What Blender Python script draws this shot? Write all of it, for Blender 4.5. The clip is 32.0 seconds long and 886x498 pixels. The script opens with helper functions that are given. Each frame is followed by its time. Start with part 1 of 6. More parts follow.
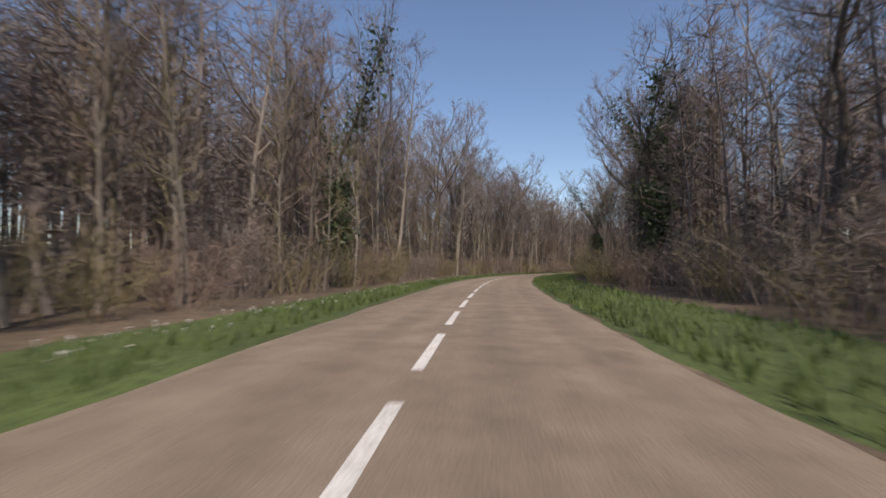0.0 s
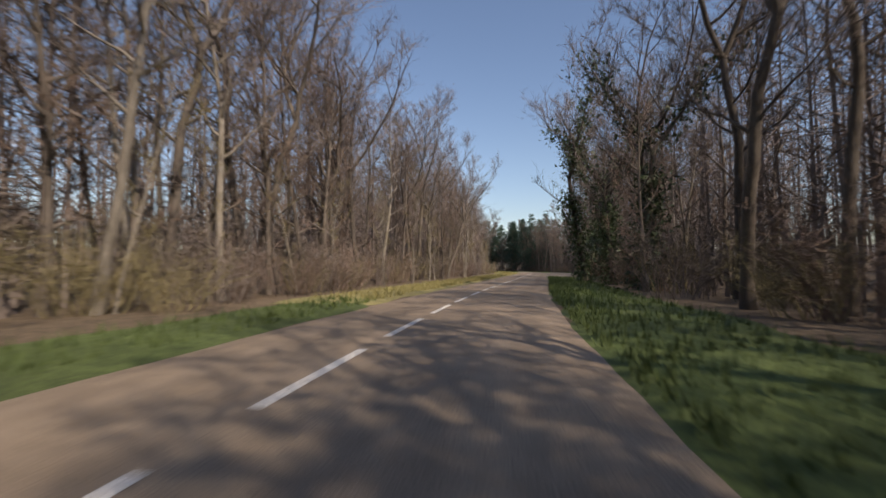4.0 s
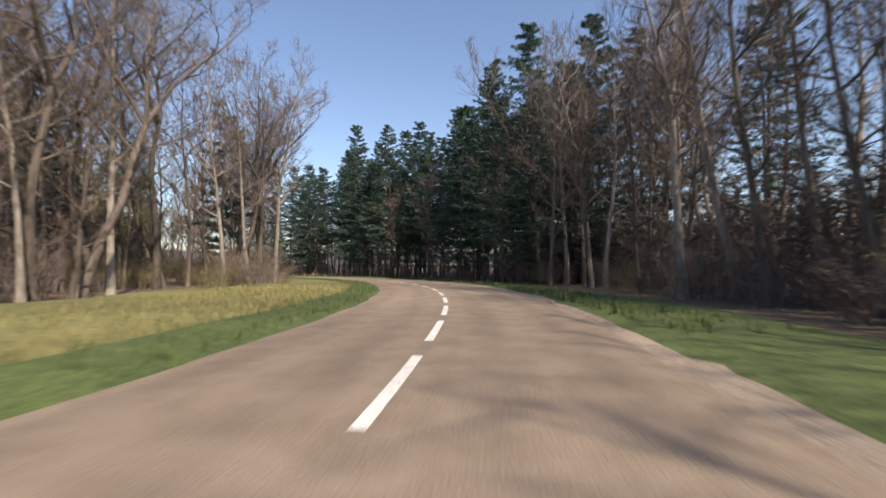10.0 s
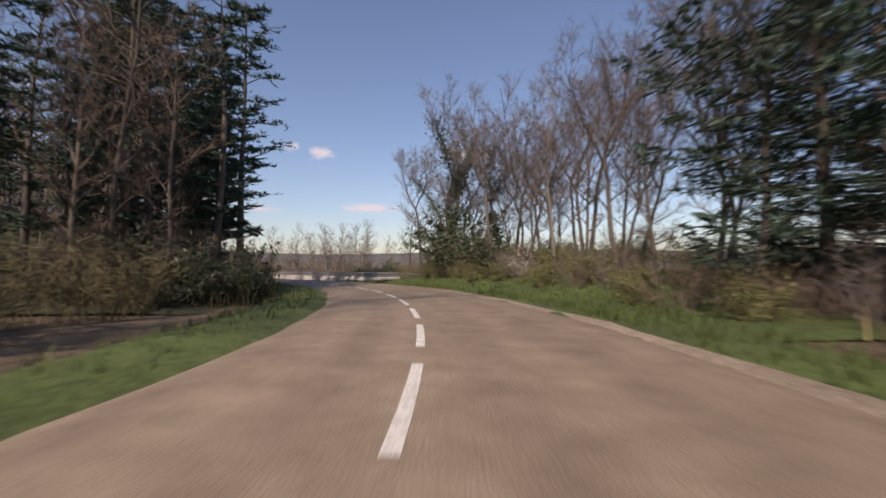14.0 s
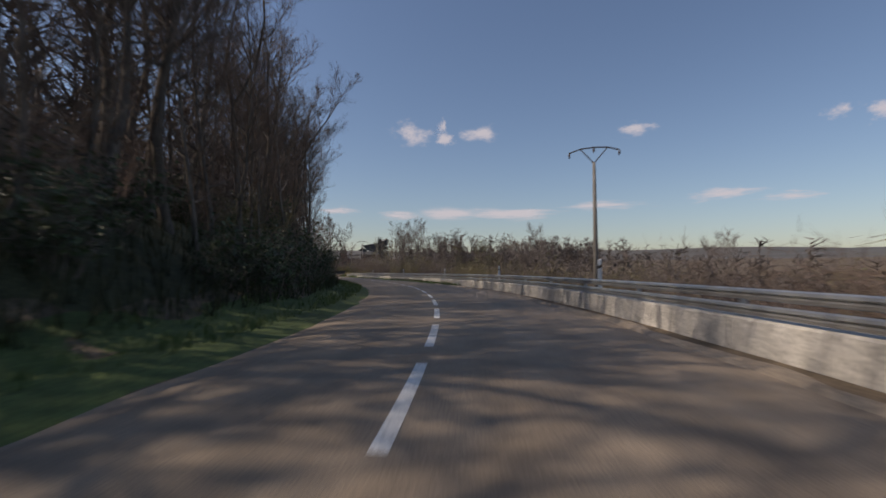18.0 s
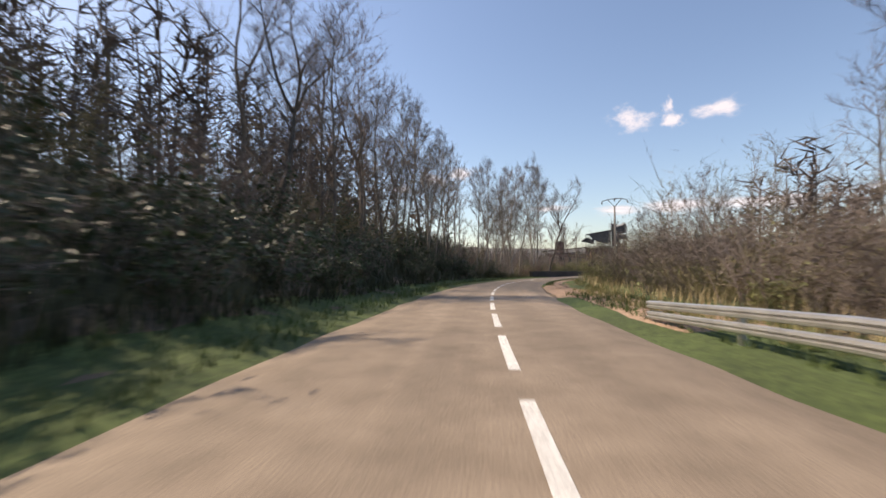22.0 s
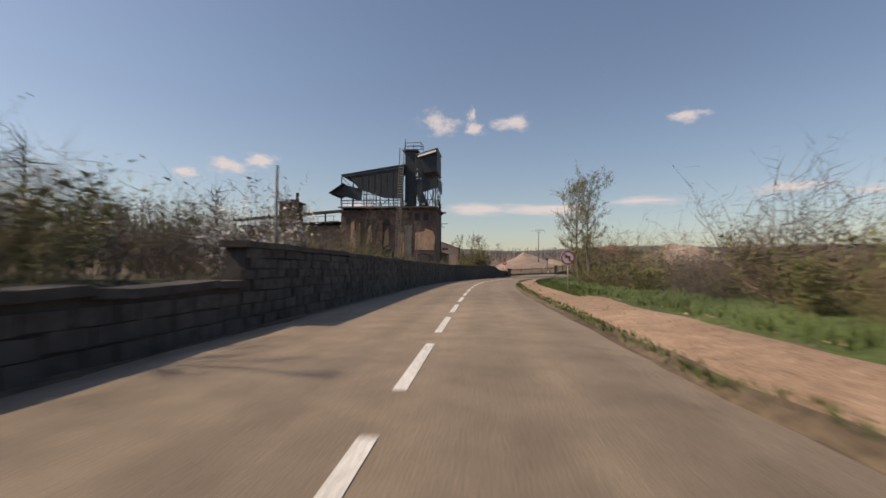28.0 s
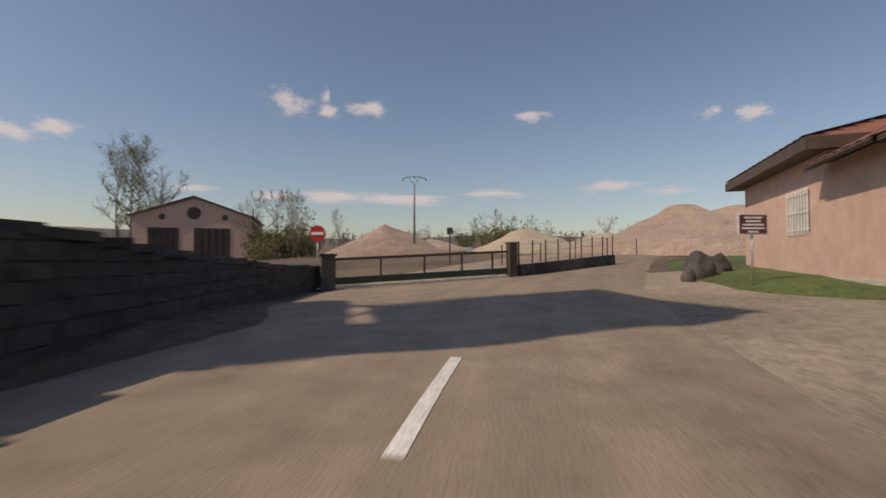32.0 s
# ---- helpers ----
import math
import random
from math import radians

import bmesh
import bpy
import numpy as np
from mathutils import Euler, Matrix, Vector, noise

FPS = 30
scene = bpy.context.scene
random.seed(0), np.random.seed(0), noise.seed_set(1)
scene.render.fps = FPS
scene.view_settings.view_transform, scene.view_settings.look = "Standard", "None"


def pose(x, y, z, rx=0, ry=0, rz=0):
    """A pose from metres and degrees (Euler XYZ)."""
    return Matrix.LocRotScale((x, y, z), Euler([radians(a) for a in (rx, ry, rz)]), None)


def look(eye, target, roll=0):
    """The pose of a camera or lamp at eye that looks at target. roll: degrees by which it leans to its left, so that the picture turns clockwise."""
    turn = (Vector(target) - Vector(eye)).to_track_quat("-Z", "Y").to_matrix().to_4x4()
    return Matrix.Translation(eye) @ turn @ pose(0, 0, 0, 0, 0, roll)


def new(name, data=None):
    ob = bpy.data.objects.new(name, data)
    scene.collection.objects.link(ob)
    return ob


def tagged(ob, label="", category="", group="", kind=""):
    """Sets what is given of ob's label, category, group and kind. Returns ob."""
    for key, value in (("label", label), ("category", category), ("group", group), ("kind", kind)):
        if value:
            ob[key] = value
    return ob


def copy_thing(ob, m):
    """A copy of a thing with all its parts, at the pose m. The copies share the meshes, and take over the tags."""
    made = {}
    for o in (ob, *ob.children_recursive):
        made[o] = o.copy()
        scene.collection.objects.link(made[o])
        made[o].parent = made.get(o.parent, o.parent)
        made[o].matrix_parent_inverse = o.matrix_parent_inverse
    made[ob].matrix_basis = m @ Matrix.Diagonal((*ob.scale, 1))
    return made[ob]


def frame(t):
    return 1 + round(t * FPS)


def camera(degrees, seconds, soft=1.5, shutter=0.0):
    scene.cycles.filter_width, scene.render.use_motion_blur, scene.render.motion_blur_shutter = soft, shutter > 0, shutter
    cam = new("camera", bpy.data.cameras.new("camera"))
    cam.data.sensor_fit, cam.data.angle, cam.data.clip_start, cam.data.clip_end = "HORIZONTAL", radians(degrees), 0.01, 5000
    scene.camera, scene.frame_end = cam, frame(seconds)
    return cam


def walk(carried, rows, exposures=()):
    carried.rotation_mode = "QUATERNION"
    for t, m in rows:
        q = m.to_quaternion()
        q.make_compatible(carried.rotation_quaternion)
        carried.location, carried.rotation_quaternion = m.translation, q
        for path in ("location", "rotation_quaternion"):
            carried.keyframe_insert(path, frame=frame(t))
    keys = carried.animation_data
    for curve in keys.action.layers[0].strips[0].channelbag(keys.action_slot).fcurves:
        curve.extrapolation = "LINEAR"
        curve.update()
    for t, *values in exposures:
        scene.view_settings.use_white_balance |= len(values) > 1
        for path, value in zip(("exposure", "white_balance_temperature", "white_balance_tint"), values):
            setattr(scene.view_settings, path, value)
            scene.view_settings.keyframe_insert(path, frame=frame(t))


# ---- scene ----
# ---------------------------------------------------------------- camera
cam = camera(87.7, 32.0, soft=1.6, shutter=0.25)
# t, x, y, yaw, pitch, roll; the camera rides at a steady height over the road
EYE = 1.235
PATH = [
    (0.0, 0.74, 0.30, 28.75, 2.21, 0.11), (0.5, -3.60, 10.90, 27.56, 2.36, 0.00), (1.0, -7.70, 21.62, 25.41, 2.52, -0.15),
    (1.5, -11.45, 32.51, 23.54, 2.51, 0.00), (2.0, -14.65, 43.43, 20.36, 2.49, 0.14), (2.5, -17.12, 54.23, 16.17, 2.29, 0.25),
    (3.0, -18.75, 64.38, 12.89, 2.40, 0.00), (3.5, -19.65, 74.31, 9.31, 2.40, 0.00), (4.0, -19.91, 84.46, 5.71, 2.40, 0.00),
    (4.5, -19.57, 95.24, 2.43, 2.50, 0.07), (5.0, -18.64, 107.10, 0.00, 3.13, -0.31), (5.5, -17.38, 118.82, -1.28, 2.99, 0.00),
    (6.0, -15.95, 130.52, -1.57, 2.85, -0.07), (6.5, -14.51, 142.28, -1.76, 2.80, 0.00), (7.0, -13.08, 154.03, -1.87, 2.74, -0.04),
    (7.5, -11.64, 165.73, -1.61, 2.85, 0.00), (8.0, -10.22, 177.42, -1.44, 2.96, -0.19), (8.5, -8.91, 189.16, -0.92, 2.83, 0.00),
    (9.0, -7.77, 200.70, 0.27, 2.70, 0.29), (9.5, -7.01, 211.85, 2.54, 2.54, 0.00), (10.0, -6.80, 222.70, 6.52, 2.39, -0.18),
    (10.5, -7.33, 233.31, 10.34, 2.50, 0.00), (11.0, -8.78, 243.74, 16.73, 2.61, -0.09), (11.5, -11.39, 253.97, 24.03, 2.40, 0.00),
    (12.0, -15.40, 263.66, 31.97, 2.18, 0.09), (12.5, -20.73, 272.46, 39.77, 2.24, 0.00), (13.0, -27.23, 280.34, 47.80, 2.30, -0.05),
    (13.5, -34.73, 287.18, 56.62, 2.43, 0.00), (14.0, -43.18, 292.93, 64.16, 2.56, 0.09), (14.5, -52.50, 297.39, 73.95, 2.50, 0.00),
    (15.0, -62.35, 300.35, 82.37, 2.43, 0.04), (15.5, -72.28, 301.80, 91.11, 2.31, -0.07), (16.0, -82.47, 301.77, 99.96, 2.40, 0.00),
    (16.5, -92.72, 300.37, 107.44, 2.40, 0.00), (17.0, -102.85, 297.76, 113.48, 2.40, 0.00), (17.5, -112.72, 294.04, 118.16, 2.53, 0.39),
    (18.0, -122.19, 289.34, 123.38, 2.61, -0.24), (18.5, -131.15, 283.90, 128.62, 2.42, 0.00), (19.0, -139.56, 277.75, 133.60, 2.23, -0.10),
    (19.5, -147.27, 270.89, 138.77, 2.50, 0.00), (20.0, -154.36, 263.32, 143.50, 2.77, 0.10), (20.5, -160.89, 255.09, 148.06, 2.65, 0.00),
    (21.0, -167.08, 246.48, 150.45, 2.53, -0.08), (21.5, -173.16, 237.76, 150.53, 2.57, 0.00), (22.0, -179.30, 229.04, 149.38, 2.61, 0.04),
    (22.5, -185.68, 220.46, 147.76, 2.52, 0.00), (23.0, -192.41, 212.06, 145.05, 2.42, -0.10), (23.5, -199.62, 203.93, 142.13, 2.43, 0.00),
    (24.0, -207.35, 196.22, 138.15, 2.44, 0.40), (24.5, -215.64, 189.03, 134.25, 2.52, 0.00), (25.0, -224.47, 182.49, 129.89, 2.60, -0.06),
    (25.5, -233.69, 176.54, 127.20, 2.50, 0.00), (26.0, -243.10, 170.94, 126.04, 2.50, 0.00), (26.5, -252.56, 165.50, 125.74, 2.50, 0.00),
    (27.0, -262.00, 160.09, 125.88, 1.90, 0.00), (27.5, -271.36, 154.64, 125.98, 1.22, -0.28), (28.0, -280.62, 149.13, 126.22, 2.55, 0.43),
    (28.5, -289.02, 144.01, 126.39, 2.45, 0.00), (29.0, -296.85, 139.27, 126.21, 2.35, 0.42), (29.5, -304.35, 134.83, 125.89, 2.18, 0.00),
    (30.0, -311.67, 130.65, 124.51, 2.00, 0.31), (30.5, -318.99, 126.76, 122.13, 2.12, 0.00), (31.0, -326.39, 123.35, 118.57, 2.23, -0.37),
    (31.5, -333.91, 120.56, 114.39, 1.81, 0.00), (32.0, -341.60, 118.44, 108.53, 1.40, -0.04),
]

EXPOSURE = [(t, ev, kelvin, 25 if 13 < t < 16 else 18) for t, ev, kelvin in ((0, 0.0, 6850), (2.5, 0.1, 7000), (5, 0.1, 7500), (7, 0.1, 7700), (8, 0.2, 7550), (9, 0.3, 7450), (10, 0.55, 7150), (12, 0.58, 6950), (14, -0.05, 7250), (15, -0.15, 7550), (18, -0.45, 7100), (20.5, 0.0, 7700), (21.2, 0.3, 7950), (22, 0.48, 7600), (23.2, 0.6, 7800), (24, 0.2, 7500), (25, 0.1, 7600), (28, -0.15, 8050), (29, -0.2, 8150), (31, -0.25, 7850), (32, -0.42, 7950))]
walk(cam, [(t, pose(x, y, EYE, 90 + pitch, -roll, yaw)) for t, x, y, yaw, pitch, roll in PATH],
     EXPOSURE)

# ---------------------------------------------------------------- light
SUN_AZ, SUN_EL = radians(139), radians(44.4)     # azimuth from +y towards +x
world = bpy.data.worlds.new("sky")
scene.world = world
world.use_nodes = True
wn = world.node_tree
sky = wn.nodes.new("ShaderNodeTexSky")
sky.sky_type = "NISHITA"
sky.sun_disc = False
sky.sun_elevation, sky.sun_rotation = SUN_EL, SUN_AZ
sky.air_density, sky.dust_density, sky.ozone_density = 1.15, 0.8, 4.5
wn.links.new(sky.outputs[0], wn.nodes["Background"].inputs[0])
wn.nodes["Background"].inputs[1].default_value = 0.135
sun = new("sun", bpy.data.lights.new("sun", "SUN"))
sun.data.energy, sun.data.angle, sun.data.color = 4.0, radians(0.6), (1.0, 0.92, 0.79)
sun_way = Vector((math.sin(SUN_AZ) * math.cos(SUN_EL), math.cos(SUN_AZ) * math.cos(SUN_EL), math.sin(SUN_EL)))
sun.matrix_world = look(sun_way * 300 + Vector((-170, 200, 0)), (-170, 200, 0))


# ---------------------------------------------------------------- materials
def mat(name, low, high, scale=4.0, rough=0.9, bump=0.3, metal=0.0, vary=0.0, stain=0.25, coord="Object", stretch=(1, 1, 1), grain=0.0):
    """Two-scale noise colour with relief; vary: brightness by object."""
    m = bpy.data.materials.new(name)
    m.use_nodes = True
    n, k = m.node_tree.nodes, m.node_tree.links
    b = n["Principled BSDF"]
    tc = n.new("ShaderNodeTexCoord")
    mp = n.new("ShaderNodeMapping")
    mp.inputs["Scale"].default_value = stretch
    k.new(tc.outputs[coord], mp.inputs[0])
    fine = n.new("ShaderNodeTexNoise")
    fine.inputs["Scale"].default_value, fine.inputs["Detail"].default_value, fine.inputs["Roughness"].default_value = scale, 8, 0.65
    wide = n.new("ShaderNodeTexNoise")
    wide.inputs["Scale"].default_value, wide.inputs["Detail"].default_value = scale * 0.07, 4
    ramp = n.new("ShaderNodeValToRGB")
    ramp.color_ramp.elements[0].position, ramp.color_ramp.elements[1].position = 0.3, 0.7
    ramp.color_ramp.elements[0].color, ramp.color_ramp.elements[1].color = (*low, 1), (*high, 1)
    k.new(mp.outputs[0], fine.inputs["Vector"])
    k.new(mp.outputs[0], wide.inputs["Vector"])
    k.new(fine.outputs["Fac"], ramp.inputs[0])
    spread = n.new("ShaderNodeMapRange")
    spread.inputs["From Min"].default_value, spread.inputs["From Max"].default_value = 0.3, 0.7
    spread.inputs["To Min"].default_value, spread.inputs["To Max"].default_value = 1 - stain, 1 + stain * 0.6
    k.new(wide.outputs["Fac"], spread.inputs["Value"])
    mul = n.new("ShaderNodeVectorMath")
    mul.operation = "SCALE"
    k.new(ramp.outputs[0], mul.inputs[0])
    k.new(spread.outputs[0], mul.inputs["Scale"])
    out = mul
    if vary:
        info = n.new("ShaderNodeObjectInfo")
        r2 = n.new("ShaderNodeMapRange")
        r2.inputs["To Min"].default_value, r2.inputs["To Max"].default_value = 1 - vary, 1 + vary
        k.new(info.outputs["Random"], r2.inputs["Value"])
        out = n.new("ShaderNodeVectorMath")
        out.operation = "SCALE"
        k.new(mul.outputs[0], out.inputs[0])
        k.new(r2.outputs[0], out.inputs["Scale"])
    if grain:
        speck = n.new("ShaderNodeTexNoise")
        speck.inputs["Scale"].default_value, speck.inputs["Detail"].default_value = grain, 2
        r3 = n.new("ShaderNodeMapRange")
        r3.inputs["From Min"].default_value, r3.inputs["From Max"].default_value = 0.35, 0.65
        r3.inputs["To Min"].default_value, r3.inputs["To Max"].default_value = 0.72, 1.3
        k.new(mp.outputs[0], speck.inputs["Vector"])
        k.new(speck.outputs["Fac"], r3.inputs["Value"])
        o2 = n.new("ShaderNodeVectorMath")
        o2.operation = "SCALE"
        k.new(out.outputs[0], o2.inputs[0])
        k.new(r3.outputs[0], o2.inputs["Scale"])
        out = o2
    k.new(out.outputs[0], b.inputs["Base Color"])
    b.inputs["Roughness"].default_value, b.inputs["Metallic"].default_value = rough, metal
    if bump:
        bp = n.new("ShaderNodeBump")
        bp.inputs["Strength"].default_value, bp.inputs["Distance"].default_value = bump, 0.03
        k.new(fine.outputs["Fac"], bp.inputs["Height"])
        k.new(bp.outputs[0], b.inputs["Normal"])
    return m


ASPHALT = mat("worn_asphalt", (0.198, 0.152, 0.108), (0.314, 0.246, 0.179), 1.2, 0.88, 0.25, stain=0.22, grain=45)


def wear_tracks(m):
    """Longitudinal streaks and two polished wheel tracks a lane, by the road's own coordinates (across, along)."""
    n, k = m.node_tree.nodes, m.node_tree.links
    b = n["Principled BSDF"]
    paint = b.inputs["Base Color"].links[0].from_socket
    uv, sep = n.new("ShaderNodeUVMap"), n.new("ShaderNodeSeparateXYZ")
    uv.uv_map = "lane"
    k.new(uv.outputs[0], sep.inputs[0])

    def calc(op, a, v):
        q = n.new("ShaderNodeMath")
        q.operation = op
        k.new(a, q.inputs[0])
        if isinstance(v, float):
            q.inputs[1].default_value = v
        else:
            k.new(v, q.inputs[1])
        return q.outputs[0]

    mid = calc("ABSOLUTE", calc("SUBTRACT", calc("ABSOLUTE", sep.outputs[0], 0.0), 1.75), 0.0)
    off = calc("ABSOLUTE", calc("SUBTRACT", mid, 0.75), 0.0)
    band = n.new("ShaderNodeMapRange")
    band.interpolation_type = "SMOOTHSTEP"
    band.inputs["From Min"].default_value, band.inputs["From Max"].default_value = 0.1, 0.5
    band.inputs["To Min"].default_value, band.inputs["To Max"].default_value = 1.0, 0.0
    k.new(off, band.inputs["Value"])
    mp = n.new("ShaderNodeMapping")
    mp.inputs["Scale"].default_value = (2.6, 0.07, 1)
    k.new(uv.outputs[0], mp.inputs[0])
    streak = n.new("ShaderNodeTexNoise")
    streak.inputs["Scale"].default_value, streak.inputs["Detail"].default_value = 1.0, 6
    k.new(mp.outputs[0], streak.inputs["Vector"])
    worn = calc("MULTIPLY", band.outputs[0], streak.outputs["Fac"])
    fac = calc("ADD", calc("MULTIPLY", worn, -0.24), calc("ADD", calc("MULTIPLY", streak.outputs["Fac"], 0.42), 0.83))
    sc = n.new("ShaderNodeVectorMath")
    sc.operation = "SCALE"
    k.new(paint, sc.inputs[0])
    k.new(fac, sc.inputs["Scale"])
    k.new(sc.outputs[0], b.inputs["Base Color"])


wear_tracks(ASPHALT)
PAINT_WHITE = mat("road_paint", (0.55, 0.53, 0.48), (0.82, 0.80, 0.75), 6, 0.7, 0.15, stain=0.15, grain=30)
LITTER = mat("leaf_litter", (0.085, 0.062, 0.04), (0.19, 0.14, 0.09), 1.6, 1.0, 0.6, stain=0.4, grain=9)
FARLAND = mat("distant_woodland", (0.075, 0.072, 0.066), (0.14, 0.13, 0.115), 0.05, 1.0, 0.0, stain=0.3)
GRASS = mat("spring_grass", (0.045, 0.07, 0.018), (0.1, 0.138, 0.038), 3.0, 1.0, 0.5, stain=0.35, grain=14)
MEADOW = mat("meadow_grass", (0.11, 0.12, 0.038), (0.235, 0.22, 0.085), 2.5, 1.0, 0.5, stain=0.4, grain=14)
DRYGRASS = mat("dry_grass", (0.17, 0.16, 0.055), (0.33, 0.29, 0.13), 2.5, 1.0, 0.5, stain=0.3, grain=14)
BLADE = mat("grass_blades", (0.05, 0.085, 0.02), (0.115, 0.16, 0.042), 0.7, 0.8, 0, stain=0.3)
DRYBLADE = mat("dry_grass_blades", (0.2, 0.19, 0.06), (0.36, 0.31, 0.14), 0.7, 0.85, 0, stain=0.3)
STRAW = mat("dead_straw", (0.36, 0.28, 0.14), (0.55, 0.45, 0.26), 1.5, 0.9, 0, stain=0.2)
GRAVEL = mat("pale_gravel", (0.2, 0.16, 0.12), (0.35, 0.285, 0.215), 3.5, 1.0, 0.6, stain=0.25, grain=22)
REDDIRT = mat("reddish_dirt", (0.26, 0.168, 0.108), (0.42, 0.288, 0.195), 2.2, 1.0, 0.6, stain=0.3, grain=18)
BARK = mat("grey_brown_bark", (0.085, 0.07, 0.057), (0.2, 0.168, 0.138), 7, 0.95, 0.7, vary=0.3, stretch=(1, 1, 0.25))
PALEBARK = mat("pale_bark", (0.17, 0.148, 0.12), (0.36, 0.32, 0.265), 6, 0.9, 0.5, vary=0.25, stretch=(1, 1, 0.4))
TWIG = mat("bare_twigs", (0.13, 0.107, 0.094), (0.25, 0.206, 0.18), 1.0, 0.95, 0, vary=0.25, stain=0.2)
BUDTWIG = mat("budding_twigs", (0.15, 0.125, 0.065), (0.27, 0.23, 0.12), 1.0, 0.95, 0, vary=0.25, stain=0.2)
RUSSET = mat("russet_twigs", (0.15, 0.108, 0.085), (0.275, 0.2, 0.16), 1.0, 0.95, 0, vary=0.25, stain=0.2)
NEEDLE = mat("fir_needles", (0.034, 0.072, 0.052), (0.085, 0.15, 0.1), 1.5, 0.8, 0, vary=0.25)
IVY = mat("ivy_leaves", (0.028, 0.048, 0.018), (0.075, 0.11, 0.042), 2.0, 0.55, 0, vary=0.2)
LEAF = mat("young_leaves", (0.115, 0.13, 0.045), (0.22, 0.235, 0.09), 2.0, 0.7, 0, vary=0.2)
BLOSSOM = mat("white_blossom", (0.6, 0.56, 0.5), (0.85, 0.82, 0.78), 3.0, 0.7, 0)
CONCRETE = mat("weathered_concrete", (0.4, 0.38, 0.34), (0.62, 0.59, 0.54), 2.5, 0.9, 0.3, stain=0.25, grain=20)
UNDERGROWTH = mat("overgrown_bank", (0.03, 0.035, 0.015), (0.085, 0.085, 0.04), 1.6, 1.0, 0.6, stain=0.4, grain=9)
STONE = mat("dark_wall_stone", (0.045, 0.04, 0.037), (0.115, 0.102, 0.092), 3.0, 0.95, 0.7, vary=0.3)
MORTAR = mat("wall_core", (0.04, 0.036, 0.034), (0.085, 0.077, 0.07), 4.0, 1.0, 0.5)
STEEL = mat("galvanised_steel", (0.42, 0.42, 0.41), (0.6, 0.6, 0.58), 2.0, 0.45, 0.05, metal=0.75, stain=0.15)
RUST = mat("dark_rusty_steel", (0.03, 0.026, 0.025), (0.085, 0.06, 0.048), 4.0, 0.8, 0.3)
SHEET = mat("dark_sheet_metal", (0.018, 0.024, 0.03), (0.046, 0.055, 0.064), 1.5, 0.65, 0.1, stain=0.3)
LIGHTSHEET = mat("light_corrugated_roof", (0.4, 0.4, 0.4), (0.6, 0.6, 0.58), 2, 0.6, 0.1)
BRICK = mat("sooty_brick", (0.09, 0.06, 0.05), (0.2, 0.13, 0.105), 2.0, 0.95, 0.5, stain=0.4, grain=6)
# plaster whose orange is strengthened to imitate grazing sun on the brick
SUNLIT_PLASTER = mat("sunlit_old_plaster", (0.44, 0.26, 0.165), (0.62, 0.41, 0.28), 1.5, 0.95, 0.4, stain=0.3)
PINK = mat("pink_render", (0.52, 0.34, 0.27), (0.66, 0.46, 0.38), 2.0, 0.9, 0.2, stain=0.12)
TILE = mat("red_roof_tile", (0.2, 0.08, 0.055), (0.34, 0.15, 0.11), 3.0, 0.85, 0.3, vary=0.2)
DARKGLASS = mat("dark_window", (0.02, 0.022, 0.025), (0.05, 0.05, 0.055), 2.0, 0.15, 0)
WHITE = mat("white_paint", (0.68, 0.68, 0.66), (0.84, 0.84, 0.82), 4.0, 0.5, 0.05, stain=0.1)
RED = mat("sign_red", (0.42, 0.025, 0.025), (0.55, 0.04, 0.04), 4.0, 0.45, 0.0, stain=0.1)
BROWNRED = mat("notice_brown_red", (0.12, 0.03, 0.028), (0.18, 0.05, 0.045), 4.0, 0.6, 0.0, stain=0.15)
# black paint on signs and fittings; also the painted shade inside the works' openings
BLACK = mat("black_paint_and_opening_shade", (0.012, 0.012, 0.012), (0.03, 0.03, 0.03), 4.0, 0.5, 0.0)
YELLOW = mat("sign_yellow", (0.62, 0.4, 0.04), (0.75, 0.52, 0.07), 4.0, 0.5, 0.0, stain=0.1)
GREENPAINT = mat("dark_green_paint", (0.014, 0.04, 0.026), (0.03, 0.07, 0.045), 3.0, 0.5, 0.1)
BROWNPAINT = mat("brown_paint", (0.06, 0.04, 0.03), (0.11, 0.075, 0.055), 3.0, 0.6, 0.1)
POLE = mat("pole_concrete", (0.16, 0.145, 0.125), (0.27, 0.25, 0.22), 4.0, 0.9, 0.2)
HEAP = mat("quarried_heap", (0.26, 0.19, 0.15), (0.39, 0.295, 0.235), 0.9, 1.0, 0.6, stain=0.25, grain=8)
TANHEAP = mat("tan_heap", (0.3, 0.25, 0.18), (0.42, 0.36, 0.27), 0.9, 1.0, 0.6, stain=0.25, grain=8)


